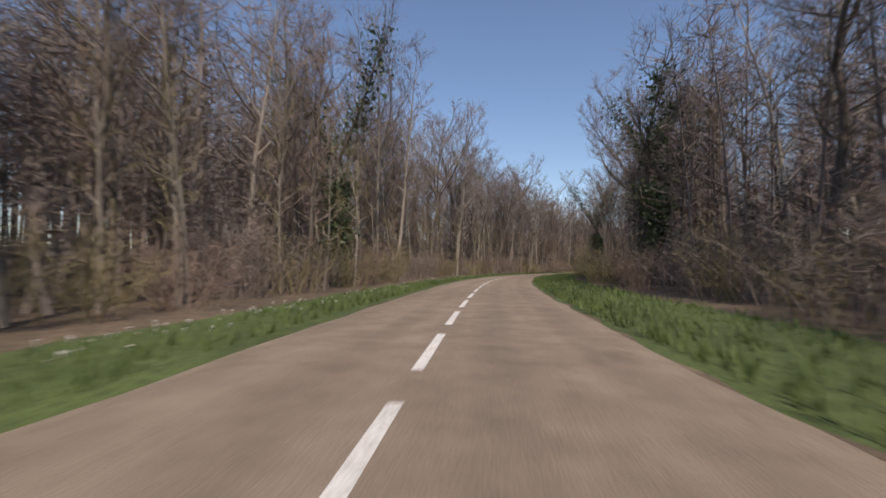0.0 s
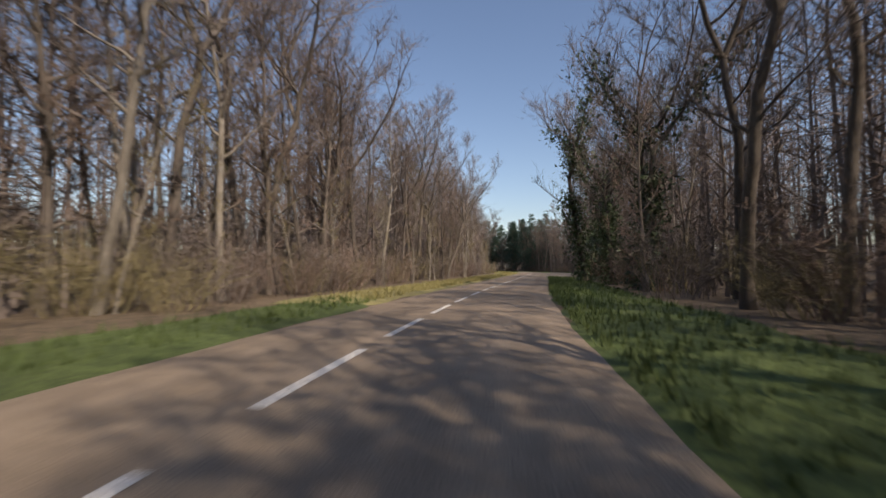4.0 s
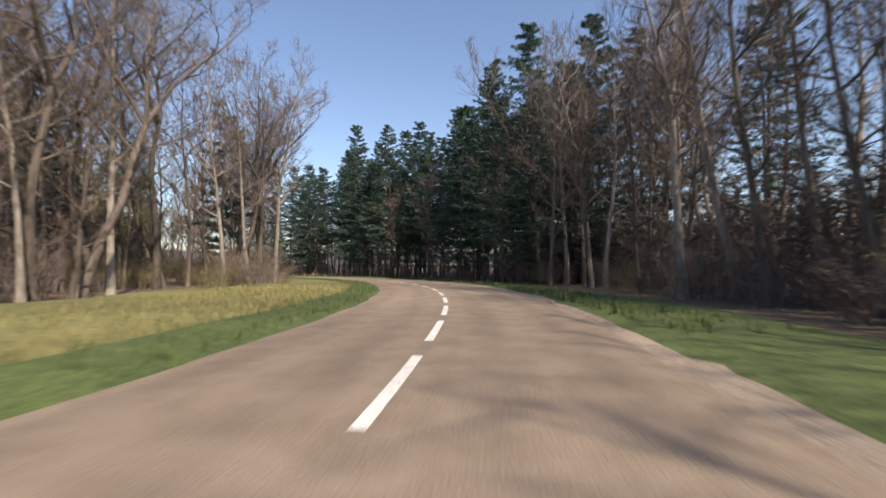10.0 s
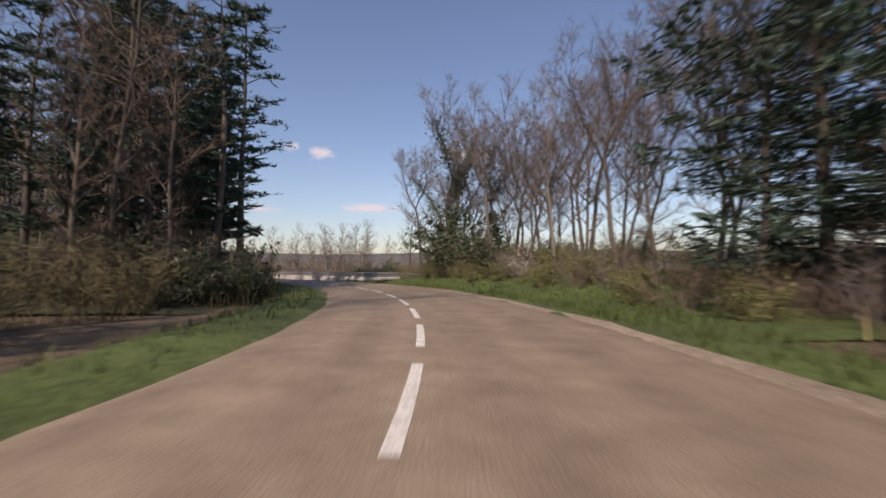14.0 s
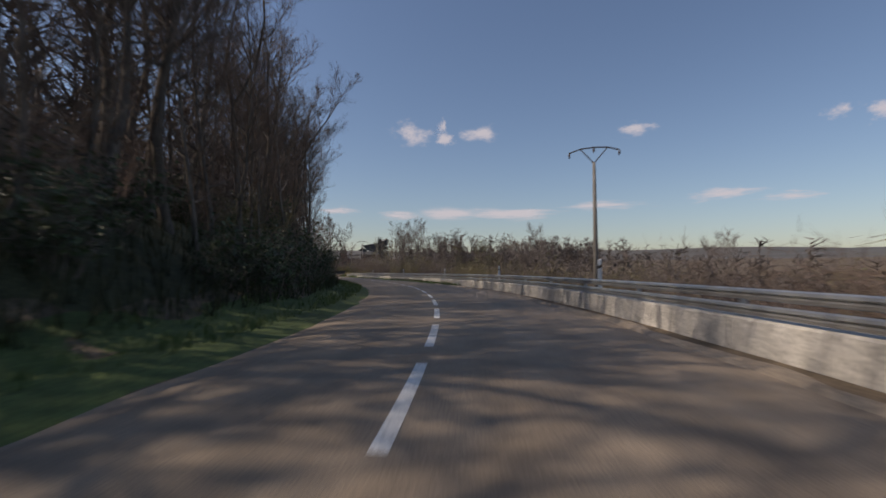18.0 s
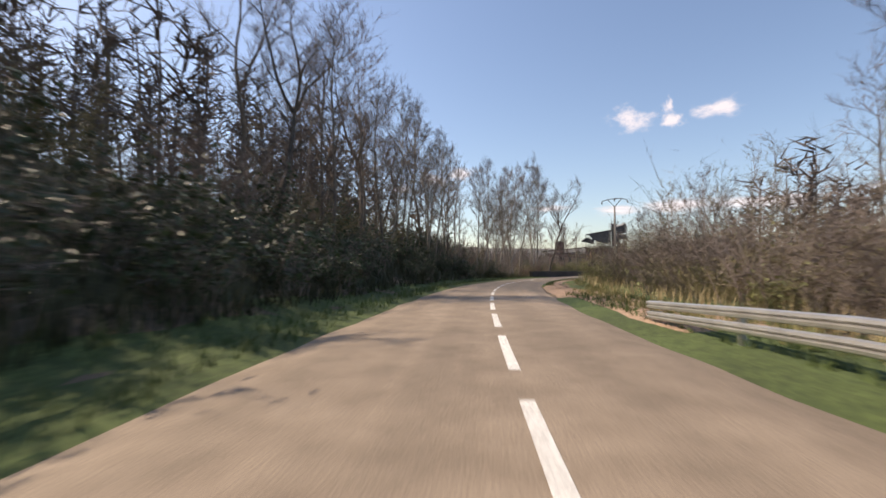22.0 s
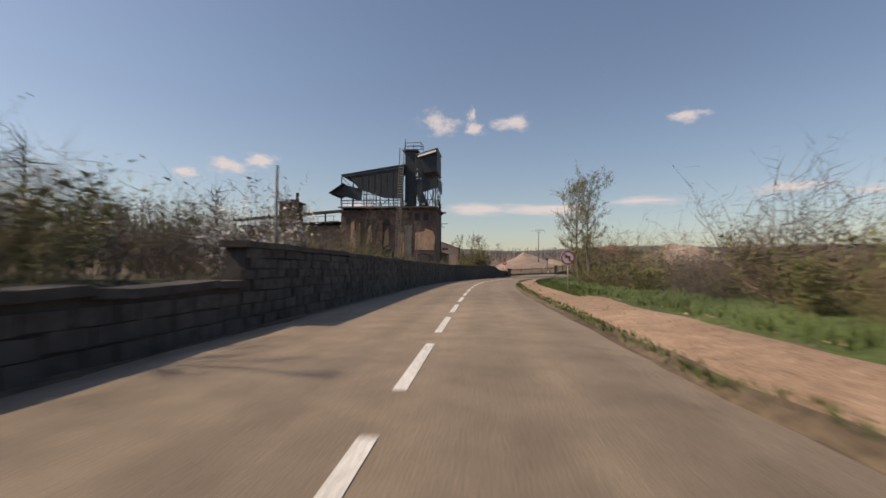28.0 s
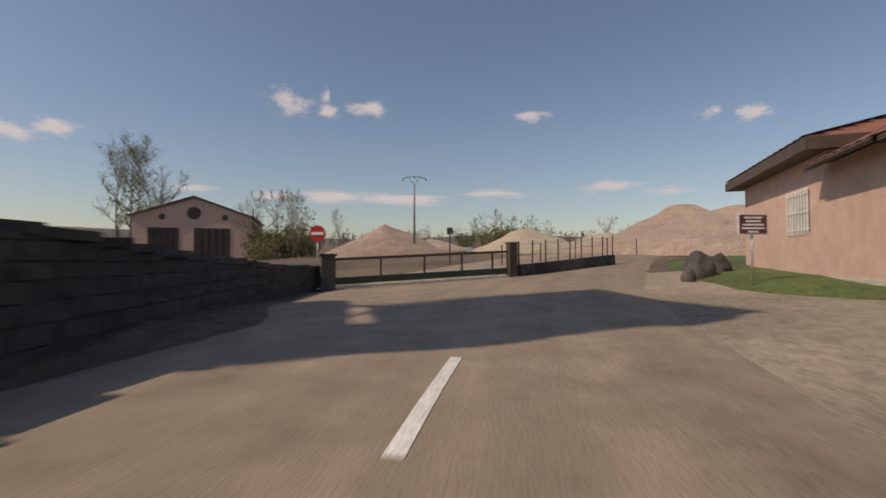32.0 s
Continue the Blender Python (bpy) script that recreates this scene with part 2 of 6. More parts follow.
def cloud_vapour():
    """Soft-edged sunlit vapour, thinning out towards the rim of its sheet."""
    m = bpy.data.materials.new("cloud_vapour")
    m.use_nodes = True
    n, k = m.node_tree.nodes, m.node_tree.links
    n.remove(n["Principled BSDF"])
    tc, info = n.new("ShaderNodeTexCoord"), n.new("ShaderNodeObjectInfo")
    ns = n.new("ShaderNodeTexNoise")
    ns.noise_dimensions = "4D"
    ns.inputs["Scale"].default_value, ns.inputs["Detail"].default_value, ns.inputs["Roughness"].default_value = 2.6, 6, 0.62
    k.new(tc.outputs["UV"], ns.inputs["Vector"])
    w = n.new("ShaderNodeMath")
    w.operation = "MULTIPLY"
    w.inputs[1].default_value = 40
    k.new(info.outputs["Random"], w.inputs[0])
    k.new(w.outputs[0], ns.inputs["W"])
    ctr = n.new("ShaderNodeVectorMath")
    ctr.operation = "DISTANCE"
    ctr.inputs[1].default_value = (0.5, 0.42, 0)
    k.new(tc.outputs["UV"], ctr.inputs[0])
    fall = n.new("ShaderNodeMath")
    fall.operation = "MULTIPLY_ADD"
    fall.inputs[1].default_value, fall.inputs[2].default_value = -2.1, 0.22
    k.new(ctr.outputs["Value"], fall.inputs[0])
    add = n.new("ShaderNodeMath")
    loud = n.new("ShaderNodeMath")
    loud.operation = "MULTIPLY_ADD"
    loud.inputs[1].default_value, loud.inputs[2].default_value = 2.2, -0.35
    k.new(ns.outputs["Fac"], loud.inputs[0])
    k.new(fall.outputs[0], add.inputs[0])
    k.new(loud.outputs[0], add.inputs[1])
    soft = n.new("ShaderNodeMapRange")
    soft.interpolation_type = "SMOOTHSTEP"
    soft.inputs["From Min"].default_value, soft.inputs["From Max"].default_value, soft.inputs["To Max"].default_value = 0.3, 0.95, 0.85
    k.new(add.outputs[0], soft.inputs["Value"])
    glow, clear, mix = n.new("ShaderNodeEmission"), n.new("ShaderNodeBsdfTransparent"), n.new("ShaderNodeMixShader")
    glow.inputs[0].default_value, glow.inputs[1].default_value = (0.8, 0.79, 0.86, 1), 0.95
    k.new(soft.outputs[0], mix.inputs[0])
    k.new(clear.outputs[0], mix.inputs[1])
    k.new(glow.outputs[0], mix.inputs[2])
    k.new(mix.outputs[0], n["Material Output"].inputs[0])
    return m


CLOUD = cloud_vapour()


# ---------------------------------------------------------------- mesh helpers
class Soup:
    """Vertices and faces gathered in lists, linked as one mesh."""

    def __init__(self):
        self.v, self.f = [], []

    def add(self, verts, faces):
        o = len(self.v)
        self.v += [tuple(p) for p in verts]
        self.f += [tuple(i + o for i in f) for f in faces]
        return self

    def box(self, lo, hi, m=None):
        c = [Vector((x, y, z)) for z in (lo[2], hi[2]) for y in (lo[1], hi[1]) for x in (lo[0], hi[0])]
        if m is not None:
            c = [m @ p for p in c]
        return self.add(c, [(0, 2, 3, 1), (4, 5, 7, 6), (0, 1, 5, 4), (2, 6, 7, 3), (1, 3, 7, 5), (0, 4, 6, 2)])

    def bar(self, a, b, w, h=None):
        """A square bar from a to b."""
        a, b = Vector(a), Vector(b)
        d = (b - a).normalized()
        up = Vector((0, 0, 1)) if abs(d.z) < 0.95 else Vector((1, 0, 0))
        s = d.cross(up).normalized() * w / 2
        t = s.cross(d).normalized() * (h or w) / 2
        c = [p + i * s + j * t for p in (a, b) for i, j in ((-1, -1), (1, -1), (1, 1), (-1, 1))]
        return self.add(c, [(3, 2, 1, 0), (4, 5, 6, 7), (0, 1, 5, 4), (1, 2, 6, 5), (2, 3, 7, 6), (3, 0, 4, 7)])

    def tube(self, pts, radii, sides=6, caps=False):
        pts = [Vector(p) for p in pts]
        ring, o = [], len(self.v)
        for i, p in enumerate(pts):
            d = (pts[min(i + 1, len(pts) - 1)] - pts[max(i - 1, 0)]).normalized()
            a = d.cross(Vector((0.31, 0.95, 0.05))).normalized()
            b = d.cross(a)
            for j in range(sides):
                w = 2 * math.pi * j / sides
                self.v.append(tuple(p + radii[i] * (math.cos(w) * a + math.sin(w) * b)))
        for i in range(len(pts) - 1):
            for j in range(sides):
                k = (j + 1) % sides
                self.f.append((o + i * sides + j, o + i * sides + k, o + (i + 1) * sides + k, o + (i + 1) * sides + j))
        if caps:
            self.f.append(tuple(o + j for j in range(sides))[::-1])
            self.f.append(tuple(o + (len(pts) - 1) * sides + j for j in range(sides)))
        return self

    def sliver(self, a, b, w):
        """A thin tapering triangle."""
        a, b = Vector(a), Vector(b)
        s = (b - a).cross(Vector((random.uniform(-1, 1), random.uniform(-1, 1), random.uniform(-1, 1)))).normalized() * w / 2
        return self.add([a - s, a + s, b], [(0, 1, 2)])

    def disc(self, c, normal, r, sides=24, thick=0.0):
        c, nrm = Vector(c), Vector(normal).normalized()
        a = nrm.cross(Vector((0, 0, 1)) if abs(nrm.z) < 0.9 else Vector((1, 0, 0))).normalized()
        b = nrm.cross(a)
        ring = [c + r * (math.cos(2 * math.pi * i / sides) * a + math.sin(2 * math.pi * i / sides) * b) for i in range(sides)]
        if not thick:
            return self.add(ring, [tuple(range(sides))])
        back = [p - nrm * thick for p in ring]
        return self.add(ring + back, [tuple(range(sides)), tuple(range(2 * sides - 1, sides - 1, -1))] + [(i, i + sides, (i + 1) % sides + sides, (i + 1) % sides) for i in range(sides)])

    def mesh(self, name, material, smooth=False):
        me = bpy.data.meshes.new(name)
        me.from_pydata(self.v, [], self.f)
        me.materials.append(material)
        if smooth:
            me.polygons.foreach_set("use_smooth", [True] * len(me.polygons))
        me.update()
        return me


def part(name, soup, material, parent=None, label="", smooth=False):
    ob = new(name, soup.mesh(name, material, smooth))
    if parent is not None:
        ob.parent = parent
    if label:
        ob["label"] = label
    return ob


def thing(name, label, category, m=None, group="", kind=""):
    ob = new(name)
    if m is not None:
        ob.matrix_world = m
    return tagged(ob, label, category, group, kind)


# ---------------------------------------------------------------- the line of the road
# heading in degrees every ten metres, from thirty metres before the start
HEADING = [26.5, 25.6, 24.7, 23.9, 23.0, 22.0, 20.7, 18.4, 15.0, 10.8, 6.0, 1.7, -1.7, -4.1, -5.7, -7.1, -7.4, -7.0, 
           -6.8, -6.8, -6.9, -6.8, -6.6, -6.4, -5.4, -3.4, -0.2, 4.4, 10.7, 18.7, 27.8, 36.6, 44.4, 52.2, 60.0, 68.4, 
           77.3, 86.6, 94.5, 101.3, 107.2, 112.7, 117.4, 121.7, 126.4, 131.4, 136.3, 140.7, 143.4, 144.9, 145.7, 145.6, 144.5, 142.2, 
           138.9, 134.4, 129.3, 124.6, 121.2, 119.4, 118.7, 118.9, 119.7, 120.8, 121.7, 121.5, 121.0, 119.8, 117.2, 112.1, 105.8, 99.4, 
           93.1, 86.8, 80.5, 74.2, 67.9, 64.9, 62.9, 61.4, 60.4, 59.9]

ROAD_S = np.arange(-30.0, 780.5, 1.0)
ROAD_H = np.radians(np.interp(ROAD_S, -30 + 10 * np.arange(len(HEADING)), HEADING))
_mid = (ROAD_H[1:] + ROAD_H[:-1]) / 2
ROAD_X = np.concatenate([[0], np.cumsum(-np.sin(_mid))])
ROAD_Y = np.concatenate([[0], np.cumsum(np.cos(_mid))])
ROAD_X, ROAD_Y = ROAD_X - ROAD_X[30], ROAD_Y - ROAD_Y[30]


def step(v, a, b):
    """Smooth rise from 0 at a to 1 at b."""
    u = np.clip((np.asarray(v, float) - a) / (b - a), 0, 1)
    return u * u * (3 - 2 * u)


def flat(s, l):
    h = np.interp(s, ROAD_S, ROAD_H)
    return np.interp(s, ROAD_S, ROAD_X) + l * np.cos(h), np.interp(s, ROAD_S, ROAD_Y) + l * np.sin(h)


def yard_rise(x, y):
    """Beyond the bend by the gate the ground climbs a little, most to the right."""
    dx, dy = np.asarray(x) + 341.1, np.asarray(y) - 118.7
    return 0.055 * np.clip(-0.6 * dx + 0.8 * dy - 3.0, 0, 22) * step(-dx, -8, 4) + 0.03 * np.clip(-0.95 * dx - 0.31 * dy - 24, 0, 150)


def ground_z(s, l, x, y):
    """Height of the ground at road coordinates s (along) and l (to the right)."""
    s, l = np.asarray(s, float), np.asarray(l, float)
    z = -0.09 + 0.35 * step(np.abs(l), 9, 30) + 2.2 * step(np.abs(l), 16, 40) * (1 - step(np.abs(l), 48, 80)) * (1 - step(s, 230, 300))
    z = z + step(l, 4.9, 10.5) * 1.2 * step(s, 318, 334) * (1 - step(s, 346, 362))
    bank = step(s, 335, 372) * (1 - step(s, 528, 552))
    z = z + bank * (3.2 * step(-l, 4.6, 11) + 3.6 * step(-l, 9, 26)) * (1 - step(-l, 36, 80))
    drop = step(s, 344, 368) * (1 - step(s, 478, 505))
    z = z - drop * (4.5 * step(l, 5.6, 22) + 5 * step(l, 20, 60))
    z = z + 0.85 * step(-l, 4.6, 8.0) * step(s, 556, 566) * (1 - step(s, 680, 690))
    z = z + 0.28 * step(l, 4.2, 8.0) * step(s, 500, 520) * (1 - step(s, 676, 690))
    r = np.hypot(np.asarray(x) + 180, np.asarray(y) - 190)
    return z + yard_rise(x, y) + 0.043 * np.clip(r - 330, 0, 1500)


def at(s, l, dz=0.0):
    x, y = flat(s, l)
    return Vector((float(x), float(y), float(ground_z(s, l, x, y)) + dz))


def head(s):
    return float(np.interp(s, ROAD_S, ROAD_H))


def ways(s):
    """Ahead and right of the road at s."""
    h = head(s)
    return Vector((-math.sin(h), math.cos(h), 0)), Vector((math.cos(h), math.sin(h), 0))


def road_coords(x, y):
    """Nearest road coordinates of plan points (arrays)."""
    k = np.empty(len(x), int)
    px, py = ROAD_X[::2], ROAD_Y[::2]
    for i in range(0, len(x), 4000):
        k[i:i + 4000] = ((x[i:i + 4000, None] - px) ** 2 + (y[i:i + 4000, None] - py) ** 2).argmin(1)
    h = ROAD_H[::2][k]
    return ROAD_S[::2][k], (x - px[k]) * np.cos(h) + (y - py[k]) * np.sin(h)


def left_edge(s):
    return -np.interp(s, [-30, 60, 100, 130, 230, 250, 275, 320, 336, 400, 420, 440, 485, 525, 556, 575, 676, 684, 692, 702, 720, 780],
                      [3.25, 3.25, 3.0, 3.1, 3.6, 3.55, 3.25, 3.4, 3.2, 3.25, 3.45, 3.75, 3.8, 3.45, 3.3, 4.25, 4.3, 4.9, 8.6, 10.5, 9.0, 8.5])


def right_edge(s):
    return np.interp(s, [-30, 60, 120, 232, 242, 262, 300, 330, 345, 395, 420, 440, 470, 486, 500, 525, 548, 575, 600, 612, 633, 652, 664, 676, 690, 700, 780],
                     [3.65, 3.75, 3.85, 3.85, 4.1, 4.6, 4.65, 4.5, 4.9, 4.7, 4.35, 3.7, 3.3, 3.0, 3.2, 3.4, 3.6, 3.9, 3.75, 3.65, 3.3, 3.5, 3.55, 3.45, 4.4, 5.4, 5.6])


def strip(name, s0, s1, lo, hi, material, lift, label, category, cols=5, pace=1.5, ragged=0.15, hump=0.0, tuck=True):
    """A strip of surface along the road between two offsets (functions of s), a structure of its own."""
    so, ss = Soup(), np.arange(s0, s1 + 0.01, pace)
    for i, s in enumerate(ss):
        a, b = float(lo(s)), float(hi(s))
        a += ragged * noise.noise((s * 0.45, a, 3.1))
        b += ragged * noise.noise((s * 0.45, b, 7.7))
        for j in range(cols):
            l = a + (b - a) * j / (cols - 1)
            p = at(s, l)
            z = 0.0
            if hump and 0 < j < cols - 1:
                z = hump * (0.5 + 0.5 * noise.noise((s * 0.3, l * 0.6, 1.0)))
            z += lift if not tuck or (0 < j < cols - 1 and 0 < i < len(ss) - 1) else -0.03
            so.v.append((p.x, p.y, p.z + z))
    for i in range(len(ss) - 1):
        for j in range(cols - 1):
            o = i * cols + j
            so.f.append((o, o + 1, o + cols + 1, o + cols))
    return tagged(part(name, so, material, smooth=True), label, category, kind="structure")


# ---------------------------------------------------------------- ground and road
def axis(lo, hi, fine):
    mid = list(np.arange(lo, hi + 0.1, fine))
    out, d = [], fine
    v = hi
    while v < hi + 3300:
        d *= 1.22
        v += d
        out.append(v)
    low, d, v = [], fine, lo
    while v > lo - 3300:
        d *= 1.22
        v -= d
        low.append(v)
    return np.array(low[::-1] + mid + out)


def build_ground():
    gx, gy = axis(-440, 70, 2.5), axis(-50, 375, 2.5)
    X, Y = [a.ravel() for a in np.meshgrid(gx, gy)]
    s, l = road_coords(X, Y)
    Z = ground_z(s, l, X, Y)
    rough = np.array([noise.noise((x * 0.11, y * 0.11, 0)) for x, y in zip(X, Y)])
    Z = Z + rough * 0.35 * step(np.abs(l), 9, 16) - 0.35 * step(np.abs(l), 9, 16) * 0.3
    r = np.hypot(X + 180, Y - 190)
    Z = Z + np.array([noise.noise((x * 0.0021, y * 0.0021, 5)) for x, y in zip(X, Y)]) * 26 * step(r, 420, 1100)
    nx = len(gx)
    i, j = np.meshgrid(np.arange(nx - 1), np.arange(len(gy) - 1))
    a = (j * nx + i).ravel()
    faces = np.stack([a, a + 1, a + nx + 1, a + nx], 1)
    me = bpy.data.meshes.new("ground")
    me.from_pydata(np.stack([X, Y, Z], 1).tolist(), [], faces.tolist())
    me.materials.append(LITTER)
    me.materials.append(FARLAND)
    far = (r[faces].mean(1) > 430).astype(int)
    me.polygons.foreach_set("material_index", far)
    me.polygons.foreach_set("use_smooth", [True] * len(me.polygons))
    me.update()
    tagged(new("ground", me), "brown leaf-littered ground running out to distant woods", "ground", kind="structure")


build_ground()
road = strip("road", -30, 778, left_edge, right_edge, ASPHALT, 0.09, "worn pale brownish asphalt country road", "road", cols=9, pace=1.0, ragged=0.12)
lane = road.data.uv_layers.new(name="lane")
rx, ry = np.array([v.co[:2] for v in road.data.vertices]).T
rs, rl = road_coords(rx, ry)
for lp, uvd in zip(road.data.loops, lane.data):
    uvd.uv = (float(rl[lp.vertex_index]), float(rs[lp.vertex_index]))

line = thing("road_marking", "white broken centre line on worn asphalt", "road marking", kind="structure")
PHASE = -29.17
n = 0
while PHASE + 4.33 * n < 678:
    s0 = PHASE + 4.33 * n
    so = Soup()
    long = 1.0
    if s0 > 675:
        s0 = 678.7
    for k in range(4):
        s = s0 + k * long
        c = at(s, 0, 0.096)
        r = ways(s)[1] * 0.075
        so.v += [tuple(c - r), tuple(c + r)]
    so.f += [(2 * k, 2 * k + 1, 2 * k + 3, 2 * k + 2) for k in range(3)]
    if s0 > -28:
        part("dash", so, PAINT_WHITE, line)
    n += 1

V = lambda v: (lambda s: v)
under_left = lambda s: left_edge(s) + 0.55
under_right = lambda s: right_edge(s) - 0.55
strip("grass_verge_left", -30, 106, under_left, V(-6.6), GRASS, 0.05, "green grass verge along the forest road", "verge", hump=0.08, ragged=0.5)
strip("grass_verge_dry", 104, 206, under_left, lambda s: -7.6 - 1.5 * float(step(s, 180, 206)), DRYGRASS, 0.05, "yellowish dry grass verge", "verge", hump=0.08, ragged=0.6)
strip("meadow", 204, 312, under_left, lambda s: -9.5 - 6.5 * float(step(s, 206, 235)) + 9.0 * float(step(s, 290, 330)), MEADOW, 0.07, "yellow-green grass inside the bend", "verge", cols=9, hump=0.12, ragged=0.8)
strip("grass_edge", 228, 345, under_left, lambda s: left_edge(s) - 2.0, GRASS, 0.12, "fresh green grass along the bend's kerbless edge", "verge", hump=0.08, ragged=0.4)
strip("grass_verge_right", -30, 161, under_right, lambda s: 8.2 - 4.6 * float(step(s, 142, 160)), GRASS, 0.05, "green grass verge along the forest road", "verge", hump=0.1, ragged=0.6)
strip("lay_by", 154, 236, lambda s: right_edge(s) - 0.9, lambda s: 4.2 + 7.0 * float(step(s, 156, 180) * (1 - step(s, 218, 238))), GRAVEL, 0.055, "pale gravel lay-by beside the road", "lay-by", cols=7, ragged=0.8)
strip("lay_by_grass", 158, 236, lambda s: 9.0 + 2.2 * float(step(s, 160, 178) * (1 - step(s, 214, 232))), V(17), GRASS, 0.04, "thin grass and leaves behind the gravel lay-by", "verge", cols=6, hump=0.1, ragged=0.9)
strip("grass_verge_bend", 224, 336, under_right, lambda s: 7.4 + 1.6 * math.sin(s * 0.11), GRASS, 0.05, "green grass verge under the firs", "verge", hump=0.1, ragged=0.6)
strip("grass_bank", 318, 362, under_right, V(15), GRASS, 0.06, "steep green grass bank beside the bend", "bank", cols=9, hump=0.1, ragged=0.5)
strip("sandy_shoulder", 232, 436, lambda s: right_edge(s) - 0.55, lambda s: right_edge(s) + 0.15, GRAVEL, 0.095, "sandy grit along the road's outer edge", "shoulder", cols=3, ragged=0.7)
strip("grass_verge_bank", 340, 560, under_left, V(-6.4), GRASS, 0.06, "shaded grass at the foot of the bank", "verge", hump=0.12, ragged=0.5)
strip("apron", 668, 702, lambda s: right_edge(s) - 1.2, lambda s: 6.5 + 9.0 * float(step(s, 668, 678)), GRAVEL, 0.07, "sandy worn apron before the hut", "apron", cols=8, ragged=0.4)
strip("grass_island", 684, 712, lambda s: 5.6 + 2.6 * float(1 - step(s, 684, 690)), V(15.5), GRASS, 0.16, "rough grass patch around the hut", "grass", cols=8, hump=0.2, ragged=0.5)
strip("overgrown_bank", 324, 556, V(-6.0), V(-34), UNDERGROWTH, 0.1, "bank overgrown with ivy, moss and dead stems", "bank", cols=15, hump=0.2, ragged=0.8)
strip("wall_back", 556, 682, V(-4.9), V(-16), UNDERGROWTH, 0.05, "overgrown ground behind the stone wall", "bank", cols=7, hump=0.15, ragged=0.4)
strip("rail_verge", 430, 500, under_right, V(6.5), GRASS, 0.05, "rough grass around the end of the crash barrier", "verge", hump=0.1, ragged=0.5)
strip("dirt_shoulder", 484, 674, lambda s: right_edge(s) - 0.15, lambda s: 6.6 - 0.75 * float(step(s, 622, 640)) - 1.5 * float(step(s, 500, 510) * (1 - step(s, 530, 540))) + 0.4 * math.sin(s * 0.13), REDDIRT, 0.10, "reddish stony dirt shoulder", "shoulder", cols=6, hump=0.03, ragged=0.3)
strip("crumbled_edge", 594, 671, lambda s: right_edge(s) - 0.12, lambda s: right_edge(s) + 0.2, LITTER, 0.135, "crumbled dark edge of the asphalt against the dirt", "shoulder", cols=3, pace=0.6, ragged=0.34, hump=0.03)
strip("weedy_edge", 513, 557, lambda s: right_edge(s) - 0.05, lambda s: right_edge(s) + 0.42 + 0.4 * float(step(s, 536, 546)), GRASS, 0.14, "weedy green strip between asphalt and dirt", "verge", cols=4, pace=0.6, hump=0.04, ragged=0.5)
strip("grass_verge_end", 492, 674, lambda s: 5.7 - 0.5 * float(step(s, 622, 640)) - float(step(s, 500, 510) * (1 - step(s, 530, 540))) + 0.35 * math.sin(s * 0.2), V(14), GRASS, 0.125, "grass beyond the dirt shoulder", "verge", cols=6, hump=0.15, ragged=0.6)


# ---------------------------------------------------------------- grass blades and pebbles
def blades(name, zones, count, material, label, tall=0.22, lift=0.05):
    """Loose tufts over zones (s0, s1, offset from, offset to)."""
    rng = np.random.default_rng(hash_of(name))
    size = np.array([(b - a) * abs(d - c) for a, b, c, d in zones], float)
    pick = rng.choice(len(zones), count, p=size / size.sum())
    z = np.array(zones)[pick]
    s = rng.uniform(z[:, 0], z[:, 1])
    l = z[:, 2] + (z[:, 3] - z[:, 2]) * rng.random(count) ** 1.4
    x, y = flat(s, l)
    g = ground_z(s, l, x, y) + lift
    v, f = [], []
    for i in range(count):
        for _ in range(3):
            a, h, w = rng.uniform(0, 6.28), tall * rng.uniform(0.5, 1.5), rng.uniform(0.012, 0.03)
            lean = rng.uniform(0.1, 0.7) * h
            bx, by = x[i] + rng.normal(0, 0.07), y[i] + rng.normal(0, 0.07)
            o = len(v)
            v += [(bx - w * math.sin(a), by + w * math.cos(a), g[i]), (bx + w * math.sin(a), by - w * math.cos(a), g[i]),
                  (bx + lean * math.cos(a), by + lean * math.sin(a), g[i] + h)]
            f.append((o, o + 1, o + 2))
    so = Soup()
    so.v, so.f = v, f
    tagged(part(name, so, material), label, "grass", kind="stuff")


def hash_of(name):
    return sum(ord(c) * (i + 3) for i, c in enumerate(name))


blades("grass_tufts", [(-20, 106, -3.3, -5.5), (-20, 152, 3.7, 7.5), (150, 157, 3.7, 5.0), (162, 232, 10.5, 15), (236, 345, 4.6, 7.0), (232, 345, -3.4, -5.2), (320, 360, 4.7, 12), (345, 556, -3.7, -6.0), (505, 662, 6.2, 9.5), (430, 500, 3.7, 6.3)],
       40500, BLADE, "tufts of green roadside grass")
blades("dry_tufts", [(106, 205, -3.4, -6.5), (205, 262, -5, -12), (455, 505, 4.6, 6.4), (500, 575, 5.9, 8)], 13500, DRYBLADE, "tufts of dry yellow grass")
blades("bank_growth", [(326, 552, -5.4, -17)], 15000, UNDERGROWTH, "dense low growth of stems and ivy on the bank", tall=0.75)
blades("edge_weeds", [(596, 612, 3.6, 3.95), (612, 650, 3.35, 3.75), (655, 669, 3.45, 3.85), (513, 557, 3.45, 4.0), (536, 557, 3.7, 4.5)], 2600, BLADE, "low weeds along the crumbled asphalt edge", tall=0.08, lift=0.11)
blades("short_grass", [(628, 672, 5.2, 6.6)], 5000, BLADE, "short grass beside the dirt shoulder", tall=0.1, lift=0.12)
blades("straw_tufts", [(480, 545, 6.3, 9.0), (300, 318, 7.5, 9.5)], 800, STRAW, "tall pale dead straw", tall=0.6)


